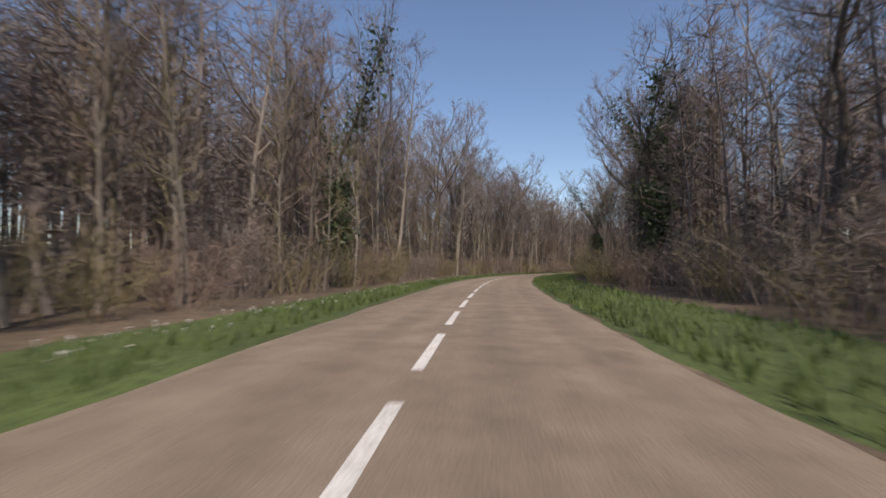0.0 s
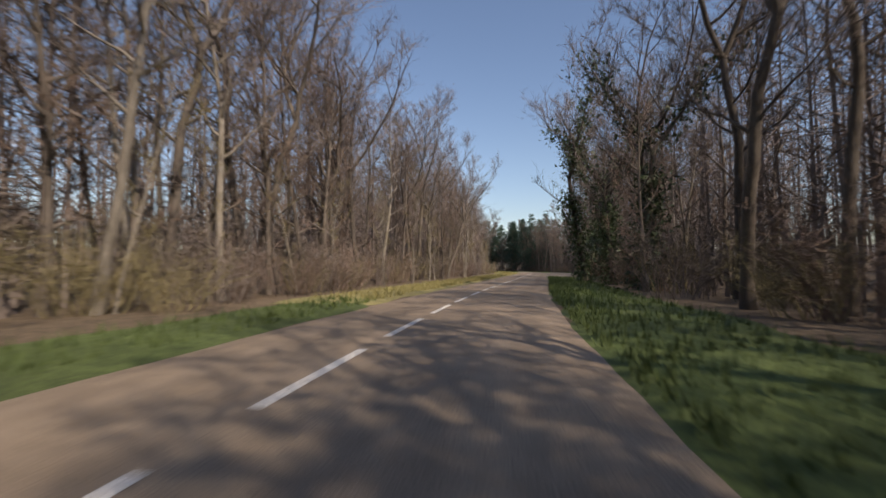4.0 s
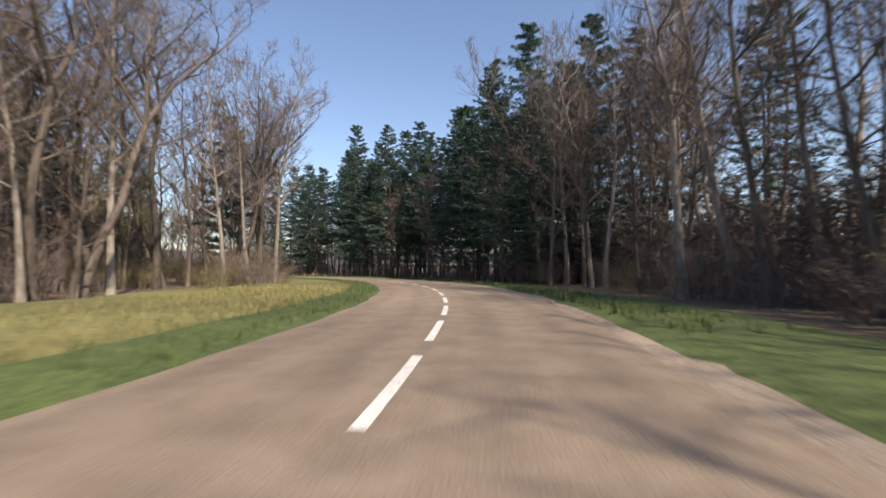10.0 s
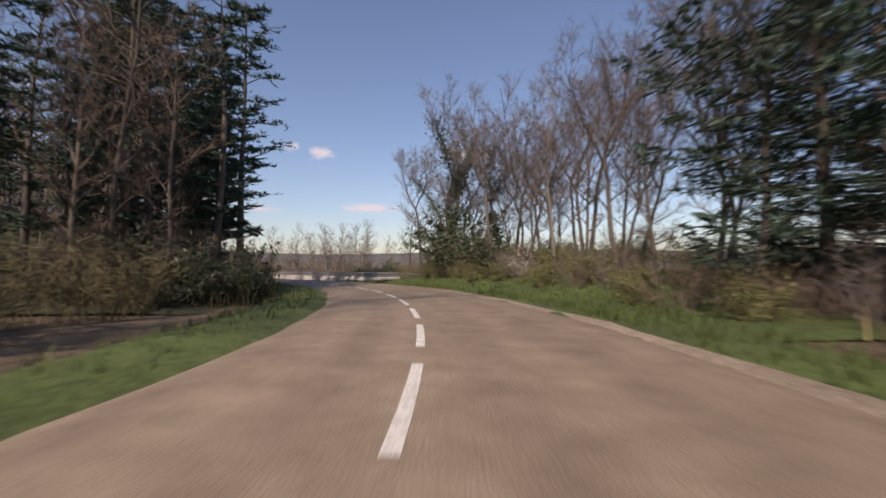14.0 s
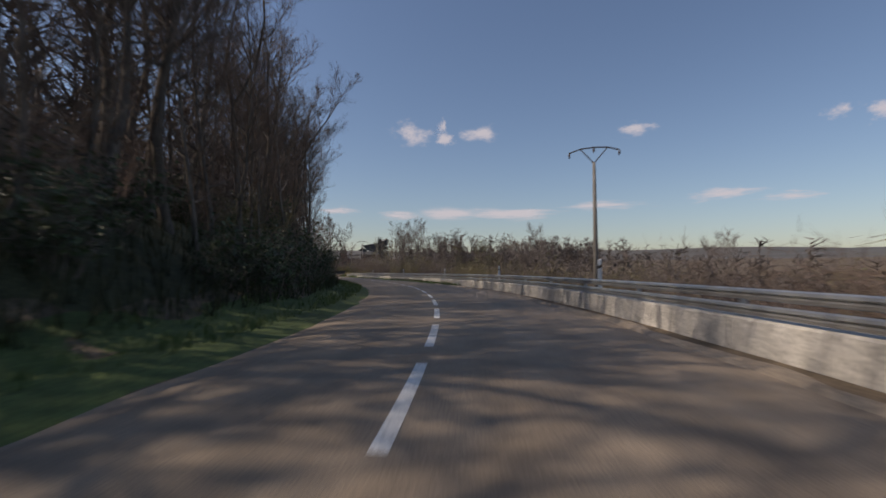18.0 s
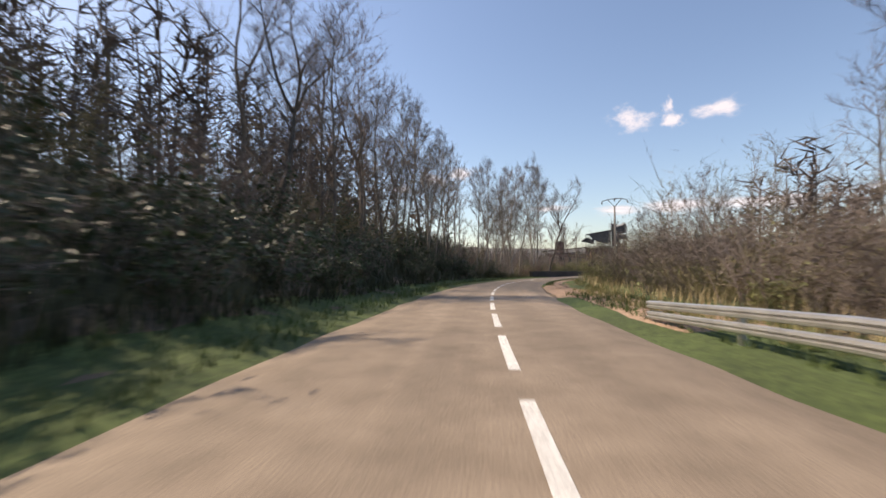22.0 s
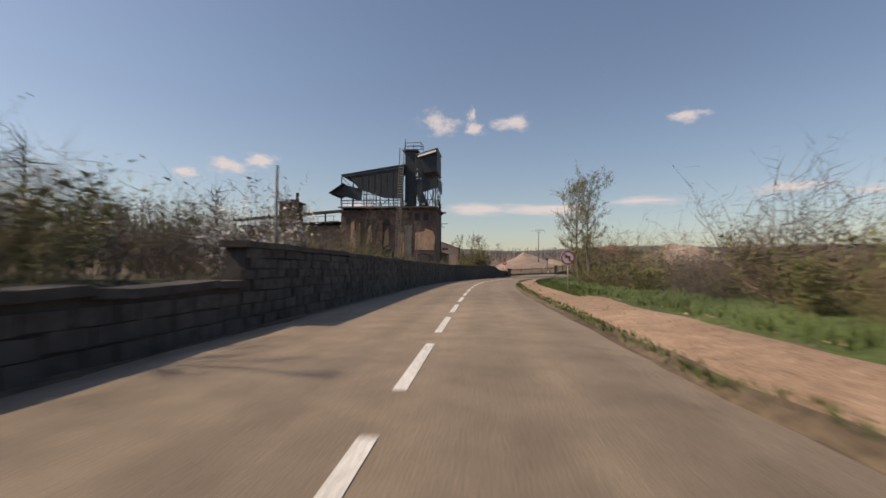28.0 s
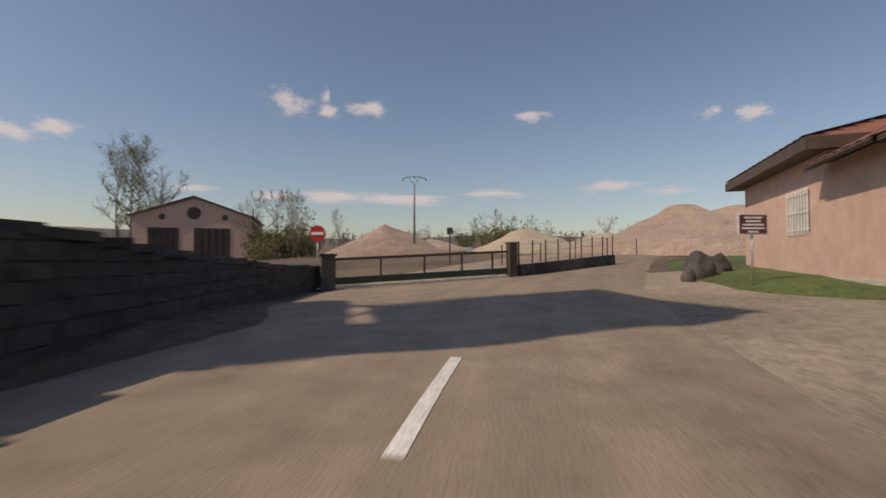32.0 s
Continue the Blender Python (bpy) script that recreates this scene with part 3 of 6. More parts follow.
def daisies():
    rng = np.random.default_rng(15)
    so = Soup()
    for _ in range(260):
        p = at(rng.uniform(0, 60), rng.uniform(-6.2, -4.2), 0.17)
        r = rng.uniform(0.02, 0.045)
        so.add([p + Vector((math.cos(a) * r, math.sin(a) * r, 0.012 * math.sin(2 * a))) for a in np.linspace(0, 5.24, 6)] + [p + Vector((0, 0, -0.15))], [(0, 1, 2, 3, 4, 5), (0, 1, 6), (3, 4, 6)])
    tagged(part("daisies", so, BLOSSOM), "scattered small white flowers in the verge", "flowers", kind="stuff")


daisies()


def pebbles():
    rng = np.random.default_rng(5)
    so = Soup()
    for _ in range(2400):
        s = rng.uniform(486, 672)
        l = rng.uniform(3.5, 6.3)
        r = rng.uniform(0.012, 0.045) * (1 + (rng.random() > 0.96) * 1.5)
        p = at(s, l, 0.12)
        q = [p + Vector((math.cos(a) * r * rng.uniform(0.7, 1.2), math.sin(a) * r * rng.uniform(0.7, 1.2), 0)) for a in (0, 1.6, 3.1, 4.7)]
        so.add(q + [p + Vector((rng.normal(0, r * 0.2), rng.normal(0, r * 0.2), r))], [(0, 1, 4), (1, 2, 4), (2, 3, 4), (3, 0, 4)])
    tagged(part("pebbles", so, REDDIRT), "loose reddish stones on the dirt shoulder", "stones", kind="stuff")


pebbles()


# ---------------------------------------------------------------- trees
def wander(p, d, length, segs, wob, lift, rng):
    """A wandering line from p along d."""
    pts, d = [Vector(p)], Vector(d).normalized()
    for _ in range(segs):
        d = (d + Vector((rng.gauss(0, wob), rng.gauss(0, wob), rng.gauss(0, wob) * 0.6 + lift))).normalized()
        pts.append(pts[-1] + d * (length / segs))
    return pts


def along(pts, u):
    f = u * (len(pts) - 1)
    i = min(int(f), len(pts) - 2)
    return pts[i].lerp(pts[i + 1], f - i), (pts[i + 1] - pts[i]).normalized()


def bare_tree(name, seed, height, girth, first, limbs, spread, subs, twigs, bark, twig, label, fine=2, ivy=0.0, leaves=None, crook=0.05, group="", thin=0.8):
    """A leafless tree: a trunk, forked in broad kinds, limbs that bend upwards, and a crown of branches and fine twigs."""
    rng = random.Random(seed)
    tree = thing(name, label, "tree", group=group)
    wood, crown = Soup(), Soup()
    forked = spread > 4.5
    top = height * (rng.uniform(0.42, 0.54) if forked else 0.95)
    trunk = wander((0, 0, -0.3), (rng.gauss(0, 0.05), rng.gauss(0, 0.05), 1), top, 9, crook, 0.04, rng)
    end = 0.6 if forked else 0.1
    wood.tube(trunk, [girth * (1.4 if i == 0 else 1 - (1 - end) * i / 9) for i in range(10)], 7)
    axes = [(trunk, first * height / top, limbs // 4 if forked else limbs, girth)]
    if forked:
        a0, k2 = rng.uniform(0, 6.28), rng.choice((2, 3, 3))
        for k in range(k2):
            a = a0 + 6.28 * k / k2 + rng.uniform(-0.4, 0.4)
            lead = wander(trunk[-1], (math.cos(a) * 0.6, math.sin(a) * 0.6, 1), (height - top) * rng.uniform(0.85, 1.05), 7, 0.13, 0.07, rng)
            wood.tube(lead, [girth * 0.52 * (1 - i / 7.5) + 0.01 for i in range(8)], 5)
            axes.append((lead, 0.08, max(3, (limbs - limbs // 4) // k2 + 1), girth * 0.55))
    count = 0
    for line, low, many, thick in axes:
        for k in range(many):
            u = low + (0.98 - low) * (k + rng.random()) / many
            p, d = along(line, u)
            a = count * 2.4 + rng.uniform(-0.5, 0.5)
            count += 1
            h = p.z / height
            way = Vector((math.cos(a), math.sin(a), 0.2 + 0.95 * h + rng.gauss(0, 0.15))) + d * 0.25
            length = spread * max(0.3, 1 - ((h - 0.56) / 0.5) ** 2) * rng.uniform(0.65, 1.1) * (0.75 if forked and line is not trunk else 1)
            limb = wander(p, way, length, 6, 0.18, 0.07, rng)
            r = thick * (1 - u) ** 0.7 * 0.45 + 0.018
            wood.tube(limb, [r * (1 - i / 6.5) for i in range(7)], 4)
            for q in range(subs):
                v = 0.2 + 0.8 * (q + rng.random()) / subs
                p2, d2 = along(limb, v)
                side = d2.cross(Vector((0, 0, 1))) * (1 if q % 2 else -1)
                w2 = d2 * 0.75 + side * rng.uniform(0.4, 1.0) + Vector((rng.gauss(0, 0.25), rng.gauss(0, 0.25), rng.gauss(0.2, 0.3)))
                l2 = length * rng.uniform(0.24, 0.46) * (1.2 - 0.5 * v) + 0.25
                sub = wander(p2, w2, l2, 3, 0.22, 0.07, rng)
                crown.tube(sub, [r * 0.26 + 0.004, r * 0.18 + 0.003, r * 0.1 + 0.002, 0.003], 3)
                for _ in range(twigs):
                    p3, d3 = along(sub, rng.uniform(0.15, 1))
                    w3 = (d3 + Vector((rng.gauss(0, 0.55), rng.gauss(0, 0.55), rng.gauss(0.2, 0.4)))).normalized()
                    l3 = min(1.3, l2 * rng.uniform(0.28, 0.6) + 0.1)
                    e3 = p3 + w3 * l3
                    crown.sliver(p3, e3, 0.032 * thin)
                    for _ in range(fine):
                        p4 = p3.lerp(e3, rng.uniform(0.2, 0.95))
                        crown.sliver(p4, p4 + (w3 + Vector((rng.gauss(0, 0.55), rng.gauss(0, 0.55), rng.gauss(0.15, 0.4)))) * l3 * rng.uniform(0.35, 0.75), 0.023 * thin)
    part("trunk", wood, bark, tree, smooth=True)
    part("crown", crown, twig, tree)
    if ivy:
        coat = Soup()
        lines = [x[0] for x in axes]
        for _ in range(int(5200 * ivy)):
            p, d = along(rng.choice(lines[:1] * 3 + lines[1:]), rng.random() ** 0.8 * (0.6 + 0.35 * ivy))
            bulge = 0.55 + 0.5 * noise.noise(Vector((p.z * 0.5, seed, 0)))
            a, r = rng.uniform(0, 6.28), girth * 0.9 + abs(rng.gauss(0, 0.34 + 0.45 * bulge * ivy))
            c = p + Vector((math.cos(a) * r, math.sin(a) * r, rng.gauss(0, 0.3)))
            e = [Vector((rng.gauss(0, 0.1), rng.gauss(0, 0.1), rng.gauss(0, 0.09))) for _ in range(3)]
            coat.add([c + q for q in e], [(0, 1, 2)])
        part("ivy", coat, IVY, tree, "dark evergreen ivy")
    if leaves is not None:
        buds = Soup()
        src = crown.v
        for _ in range(1500):
            c = Vector(src[rng.randrange(len(src))]) + Vector((rng.gauss(0, 0.15), rng.gauss(0, 0.15), rng.gauss(0, 0.15)))
            e = [Vector((rng.gauss(0, 0.06), rng.gauss(0, 0.06), rng.gauss(0, 0.06))) for _ in range(3)]
            buds.add([c + q for q in e], [(0, 1, 2)])
        part("foliage", buds, leaves, tree)
    return tree


def fir(name, seed, height, base, label, wide=0.2):
    """A conifer: trunk and whorls of drooping boughs with upturned tips, each fringed with needled shoots."""
    rng = random.Random(seed)
    tree = thing(name, label, "conifer", group="firs of the plantation")
    wood, green = Soup(), Soup()
    trunk = wander((0, 0, -0.3), (0, 0, 1), height, 6, 0.012, 0.02, rng)
    wood.tube(trunk, [0.2 * (1 - i / 6.5) for i in range(7)], 6)
    whorls = int(height * (1 - base) / 0.46)
    for k in range(whorls):
        u = base + (1 - base) * (k + rng.uniform(-0.3, 0.3)) / whorls
        p, _ = along(trunk, min(u, 1))
        f = max(0.0, 1.0 - (u - base) / (1 - base))
        reach = height * wide * (f + 0.02) ** 0.72 * (0.65 if k < 3 else 1) * rng.uniform(0.85, 1.12)
        for _ in range(6):
            a = rng.uniform(0, 6.28)
            ln = reach * rng.uniform(0.6, 1.15) + 0.15
            d = Vector((math.cos(a), math.sin(a), rng.uniform(-0.1, 0.2) + 0.35 * (1 - f)))
            q1 = p + d.normalized() * ln * 0.5 - Vector((0, 0, ln * 0.06))
            q2 = p + d.normalized() * ln - Vector((0, 0, ln * rng.uniform(0.05, 0.2)))
            pts = [p, q1, q2, q2 + Vector((d.x, d.y, 0.5)) * ln * 0.12]
            wood.tube([p, q1, q2], [0.025, 0.018, 0.005], 3)
            side = Vector((-d.y, d.x, 0))
            for q in range(13):
                c, w = along(pts, 0.08 + 0.92 * (q + rng.random()) / 13)
                tip = ln * 0.22 * (1.15 - q / 14) + 0.14
                for sg in (-1, 1):
                    e = c + (side * sg * rng.uniform(0.6, 1.1) + w * 0.8 + Vector((0, 0, rng.gauss(-0.15, 0.25)))).normalized() * tip * rng.uniform(0.7, 1.25)
                    m = c.lerp(e, 0.45)
                    n2 = w * 0.042 + Vector((rng.gauss(0, 0.02), rng.gauss(0, 0.02), rng.gauss(0, 0.03)))
                    green.add([c, m + n2, e, m - n2], [(0, 1, 2, 3)])
                    for _ in range(3):
                        h = c.lerp(e, rng.uniform(0.2, 0.9))
                        green.sliver(h, h + Vector((rng.gauss(0, 0.14), rng.gauss(0, 0.14), rng.gauss(-0.07, 0.12))), 0.075)
    for _ in range(18):
        p, _d = along(trunk, rng.uniform(0.08, base))
        a = rng.uniform(0, 6.28)
        wood.sliver(p, p + Vector((math.cos(a), math.sin(a), rng.uniform(-0.3, 0.1))) * rng.uniform(0.8, 2.2), 0.04)
    part("trunk", wood, BARK, tree, smooth=True)
    part("crown", green, NEEDLE, tree)
    return tree


def pine(name, seed, height, label):
    """A pine: bare lower trunk, sparse long boughs, and flat pads of needles with gaps of sky between."""
    rng = random.Random(seed)
    tree = thing(name, label, "conifer", group="pines inside the bend")
    wood, green = Soup(), Soup()
    trunk = wander((0, 0, -0.3), (0.02, 0.01, 1), height, 8, 0.03, 0.03, rng)
    wood.tube(trunk, [0.24 * (1 - i / 8.6) for i in range(9)], 7)
    u = 0.16
    while u < 0.99:
        p, _ = along(trunk, u)
        for _ in range(rng.choice((2, 3, 3))):
            a = rng.uniform(0, 6.28)
            ln = (height * 0.21 * (1.05 - u) ** 0.55) * rng.uniform(0.55, 1.15) * (0.6 if u < 0.3 else 1)
            bough = wander(p, (math.cos(a), math.sin(a), rng.uniform(0.0, 0.35)), ln, 4, 0.12, 0.03, rng)
            wood.tube(bough, [0.05, 0.04, 0.03, 0.018, 0.006], 4)
            for q in range(15):
                c, w = along(bough, rng.uniform(0.3, 1.0))
                arm = Vector((rng.gauss(0, 0.5), rng.gauss(0, 0.5), rng.gauss(0.12, 0.12)))
                tipp = c + arm * (0.35 + 0.16 * ln)
                wood.sliver(c, tipp, 0.02)
                for _ in range(13):
                    b = c.lerp(tipp, rng.uniform(0.3, 1.05))
                    n2 = Vector((rng.gauss(0, 0.2), rng.gauss(0, 0.2), rng.gauss(0.07, 0.1)))
                    green.sliver(b, b + n2, 0.075)
        u += rng.uniform(0.03, 0.055)
    part("trunk", wood, BARK, tree, smooth=True)
    part("crown", green, NEEDLE, tree)
    return tree


def bush(name, seed, size, stems, twig, label, category="bush", leaf=None, leaves=0, group="", upright=0.9):
    """A thicket of arching stems with twigs, and small leaves where given."""
    rng = random.Random(seed)
    ob = thing(name, label, category, group=group)
    st, tw, fo = Soup(), Soup(), Soup()
    for _ in range(stems):
        a, r = rng.uniform(0, 6.28), rng.random() ** 0.6 * size * 0.35
        p = Vector((math.cos(a) * r, math.sin(a) * r, -0.15))
        h = size * rng.uniform(0.5, 1.1)
        d = Vector((math.cos(a) * rng.uniform(0, 0.5), math.sin(a) * rng.uniform(0, 0.5), upright))
        pts = wander(p, d, h, 3, 0.16, -0.03, rng)
        st.tube(pts, [0.022, 0.016, 0.011, 0.004], 3)
        for _ in range(13):
            c, w = along(pts, rng.uniform(0.2, 1))
            e = c + (w * 0.7 + Vector((rng.gauss(0, 0.6), rng.gauss(0, 0.6), rng.gauss(0.1, 0.35)))) * size * rng.uniform(0.12, 0.3)
            tw.sliver(c, e, 0.022)
            for _ in range(2):
                g = c.lerp(e, rng.uniform(0.3, 1))
                tw.sliver(g, g + Vector((rng.gauss(0, 1), rng.gauss(0, 1), rng.gauss(0.2, 0.8))) * size * 0.12, 0.018)
            for _ in range(leaves):
                g = c.lerp(e, rng.uniform(0.2, 1.1))
                q = [g + Vector((rng.gauss(0, 0.07), rng.gauss(0, 0.07), rng.gauss(0, 0.06))) for _ in range(3)]
                fo.add(q, [(0, 1, 2)])
    tagged(part("stem_tangle", st, twig, ob), kind="stuff")
    tagged(part("twig_canopy", tw, twig, ob), kind="stuff")
    if leaves:
        part("foliage", fo, leaf, ob)
    return ob


class Kit:
    """One built thing of a kind; the first place takes it, later ones take copies."""

    def __init__(self, make):
        self.make, self.ob = make, None

    def put(self, s, l, scale=1.0, turn=None, dz=0.0, label=""):
        p = at(s, l, dz)
        return self.stand(p, scale, turn, label)

    def stand(self, p, scale=1.0, turn=None, label=""):
        turn = random.uniform(0, 360) if turn is None else turn
        lean = Matrix.Rotation(radians(random.gauss(0, 1.5)), 4, "X")
        m = Matrix.Translation(p) @ Matrix.Rotation(radians(turn), 4, "Z") @ lean @ Matrix.Diagonal((scale, scale, scale * random.uniform(0.93, 1.07), 1))
        if self.ob is None:
            self.ob = self.make()
            self.ob.matrix_basis = m
            got = self.ob
        else:
            got = copy_thing(self.ob, Matrix.Identity(4))
            got.matrix_basis = m
        if label:
            got["label"] = label
        return got


G1 = "leafless trees of the roadside wood"
OAKS = [Kit(lambda i=i: bare_tree("oak_tree", 10 + i, 18 + i, 0.22, 0.28, 20, 5.6, 9, 7, BARK, TWIG, "tall leafless oak with spreading crooked limbs", fine=3, crook=0.09, group=G1)) for i in range(3)]
BEECH = [Kit(lambda i=i: bare_tree("beech_tree", 30 + i, 16 + i, 0.16, 0.3, 17, 3.6, 7, 6, PALEBARK, TWIG, "slender leafless beech with pale bark", fine=2, group=G1)) for i in range(3)]
RUSSETS = [Kit(lambda i=i: bare_tree("hornbeam_tree", 40 + i, 13 + i, 0.13, 0.15, 17, 3.3, 6, 6, BARK, RUSSET, "leafless hornbeam with reddish-brown twigs", fine=2, crook=0.07, group=G1)) for i in range(3)]
POLES = [Kit(lambda i=i: bare_tree("young_tree", 50 + i, 9 + i, 0.06, 0.2, 13, 1.7, 4, 4, PALEBARK, BUDTWIG, "thin young tree with budding twigs", fine=2, group=G1)) for i in range(3)]
IVIED = [Kit(lambda i=i: bare_tree("ivy_clad_tree", 60 + i, 17, 0.24, 0.3, 18, 5.0, 8, 6, BARK, TWIG, "leafless tree wrapped in dark ivy", fine=3, ivy=0.75, group=G1)) for i in range(2)]
BUDDING = [Kit(lambda i=i: bare_tree("budding_tree", 70 + i, 12, 0.13, 0.22, 15, 3.6, 6, 6, BARK, BUDTWIG, "spring tree with young yellow-green buds", fine=2, leaves=LEAF, group=G1)) for i in range(2)]
BIRCH = [Kit(lambda i=i: bare_tree("birch_tree", 80 + i, 17, 0.13, 0.32, 18, 3.0, 8, 7, PALEBARK, TWIG, "tall slender leafless birch", fine=3, group=G1)) for i in range(2)]
GROVE = [Kit(lambda i=i: bare_tree("spreading_tree", 86 + i, 17 + i, 0.19, 0.24, 22, 5.4, 9, 7, BARK, TWIG, "airy leafless tree with open spreading crown", fine=3, crook=0.08, group="open grove on the grass bank")) for i in range(3)]
FIRS = [Kit(lambda i=i: fir("fir_tree", 90 + i, 20 + 1.5 * i, 0.32 - 0.11 * i, "dark green fir of a dense plantation")) for i in range(3)]
PINES = [Kit(lambda i=i: pine("pine_tree", 97 + i, 17 + i, "tall dark pine with ragged spreading boughs")) for i in range(2)]
BRUSH = [Kit(lambda i=i: bush(("brushwood", "russet_brushwood", "budding_brushwood")[i], 110 + i, 3.0, 25, (TWIG, RUSSET, BUDTWIG)[i], ("tangle of bare brown brushwood stems", "reddish-brown brushwood with thin stems", "olive brushwood with budding twigs")[i], group="undergrowth along the wood")) for i in range(3)]
GREENBUSH = [Kit(lambda i=i: bush("green_bush", 120 + i, 2.6, 24, BUDTWIG, "bush with fresh green leaves", leaf=LEAF, leaves=4, group="green bushes")) for i in range(2)]
IVYBUSH = [Kit(lambda i=i: bush("dark_bush", 125 + i, 2.4, 22, TWIG, "dark evergreen thicket on the bank", leaf=IVY, leaves=5, group="bank thicket")) for i in range(2)]
BLOOM = [Kit(lambda i=i: bush("blossom_bush", 130 + i, 4.2, 26, TWIG, "blackthorn bush in white blossom behind the wall", leaf=BLOSSOM, leaves=4, group="blossoming bushes")) for i in range(1)]
HEDGE = [Kit(lambda i=i: bush("tall_thicket", 135 + i, 5.0, 34, (BUDTWIG, TWIG)[i], "tall bare thicket beside the road", leaf=LEAF, leaves=i == 0 and 1 or 0, group="thicket behind the shoulder", upright=1.2)) for i in range(2)]


def any_of(kits):
    return kits[random.randrange(len(kits))]


def row(kits, s0, s1, pace, l0, l1, lo=0.85, hi=1.15, keep=1.0, clear=(0, 0)):
    """A loose row along the road."""
    s = s0
    while s < s1:
        if random.random() < keep and not clear[0] < s < clear[1]:
            any_of(kits).put(s + random.uniform(-0.4, 0.4) * pace, random.uniform(l0, l1), random.uniform(lo, hi))
        s += pace


random.seed(11)
# the wood on both sides, up to the bend
row(OAKS + BEECH, -16, 175, 6.0, -13, -8.8, 0.95, 1.2)
row(RUSSETS, -14, 190, 3.4, -16, -9.6, 1.05, 1.4)
row(BEECH + RUSSETS, 40, 130, 4.0, -15, -9.5, 1.1, 1.35)
row(OAKS + RUSSETS, 66, 116, 3.6, -13.5, -9.8, 1.2, 1.4)
row(POLES, -10, 200, 5.0, -10, -7.8, 0.7, 1.1)
row(OAKS + BEECH + RUSSETS, -10, 76, 4.5, 14.0, 17.0, 0.95, 1.15)
row(OAKS + BEECH + RUSSETS, 75, 165, 4.5, 8.8, 13.0, 0.95, 1.2)
row(RUSSETS + BEECH, -6, 76, 3.0, 15, 21, 0.95, 1.2)
row(RUSSETS + BEECH, 76, 162, 3.0, 12, 19, 1.0, 1.3)
row(RUSSETS + BEECH, 160, 226, 2.4, 18, 24, 1.0, 1.25)
row(OAKS + BEECH, 172, 212, 4.5, 14.2, 17.5, 1.05, 1.25)
for s, l, k in ((78, 8.4, 0), (84, 9.5, 1), (118, 9.2, 0), (133, 6.9, 1), (139, 9.0, 0), (36, 13.2, 1), (41, 13.6, 0), (128, 8.6, 0), (150, 9.3, 1)):
    IVIED[k].put(s, l, random.uniform(0.95, 1.2))
IVIED[0].put(30, -9.6, 1.15)
for s, l, sc in ((206, 9.8, 1.05), (212, 12.0, 1.0), (196, 12.5, 0.95), (133, -9.8, 0.95), (141, -9.4, 0.9), (48, 14.5, 0.95)):
    OAKS[1].put(s, l, sc)
row(BRUSH, -14, 120, 2.4, -10.5, -7.8, 0.7, 1.15)
row(BRUSH, 100, 205, 2.2, -11.5, -8.6, 0.7, 1.15)
row(BRUSH, -10, 165, 2.4, 8.8, 11.5, 0.7, 1.2)
row(BRUSH, 165, 228, 2.2, 14.5, 19, 0.6, 1.0)
row(BRUSH, 226, 250, 2.6, 10.5, 13, 0.6, 1.0)
# inside the bend
for s, l, k, sc in ((174, -13.0, 0, 0.95), (188, -14.5, 2, 0.9), (212, -12.6, 1, 0.85), (262, -17, 0, 0.95), (254, -19, 2, 0.85), (244, -22, 1, 0.9)):
    OAKS[k].put(s, l, sc)
row(RUSSETS + POLES + BUDDING, 190, 300, 3.6, -26, -18, 0.8, 1.05)
row(RUSSETS + BEECH + OAKS, 240, 268, 3.0, -20, -14.5, 0.95, 1.2)
for s, l, k, sc in ((266, -13.2, 0, 0.95), (271, -11.6, 2, 0.95), (276, -11.0, 1, 0.9), (281, -10.0, 0, 0.85)):
    OAKS[k].put(s, l, sc)
row(RUSSETS + BEECH, 264, 290, 2.4, -14.5, -10, 0.85, 1.15)
row(BRUSH, 258, 292, 1.8, -14, -10, 0.7, 1.1)
OAKS[1].put(222, -12.5, 1.0)
OAKS[0].put(247.8, -15.7, 1.02)
row(RUSSETS, 216, 250, 3.0, -19, -14.5, 0.75, 1.0)
PINES[0].put(284, -11.5, 0.85)
PINES[1].put(277, -14.5, 0.9)
row(BEECH + POLES, 200, 330, 5.5, -30, -19, 0.85, 1.05)
row(BRUSH, 205, 330, 3.4, -21, -16.5, 0.5, 0.9)
for s, l, sc in ((352, -8.6, 1.0), (347, -11, 1.05), (357, -10, 0.95), (340, -14, 1.05), (262, -24, 0.95), (272, -26, 0.9), (362, -9.5, 0.9), (332, -18, 1.0), (343, -18, 1.0)):
    any_of(PINES).put(s, l, sc)
row(RUSSETS + BEECH + OAKS, 294, 346, 2.6, -15, -8.5, 0.8, 1.1)
row(PINES, 328, 356, 3.8, -15, -8.6, 0.85, 1.1)
row(BRUSH + IVYBUSH, 292, 346, 1.7, -11, -7.2, 0.7, 1.1)
for s, l, sc in ((347, -7.2, 1.2), (353, -8.0, 1.1), (358, -9.2, 1.0), (339, -8.6, 1.15)):
    any_of(PINES).put(s, l, sc)
# the fir plantation on the outside of the bend
random.seed(21)
for s, l, k, sc in ((263, 10.6, 2, 0.98), (267, 9.4, 1, 0.95), (271, 11.0, 0, 1.02), (275, 9.3, 2, 0.9), (278, 11.2, 1, 0.98), (282, 9.4, 0, 0.95), (286, 10.9, 2, 0.92), (290, 9.2, 1, 1.0), (294, 10.8, 0, 1.12), (298, 9.3, 2, 1.0), (302, 10.6, 1, 0.95), (306, 9.4, 0, 0.98), (311, 10.0, 2, 0.92), (315, 11.5, 1, 0.95), (321, 10.8, 2, 0.98), (318.6, 12.6, 2, 0.95), (324, 14.5, 2, 0.7)):
    FIRS[k].put(s, l, sc)
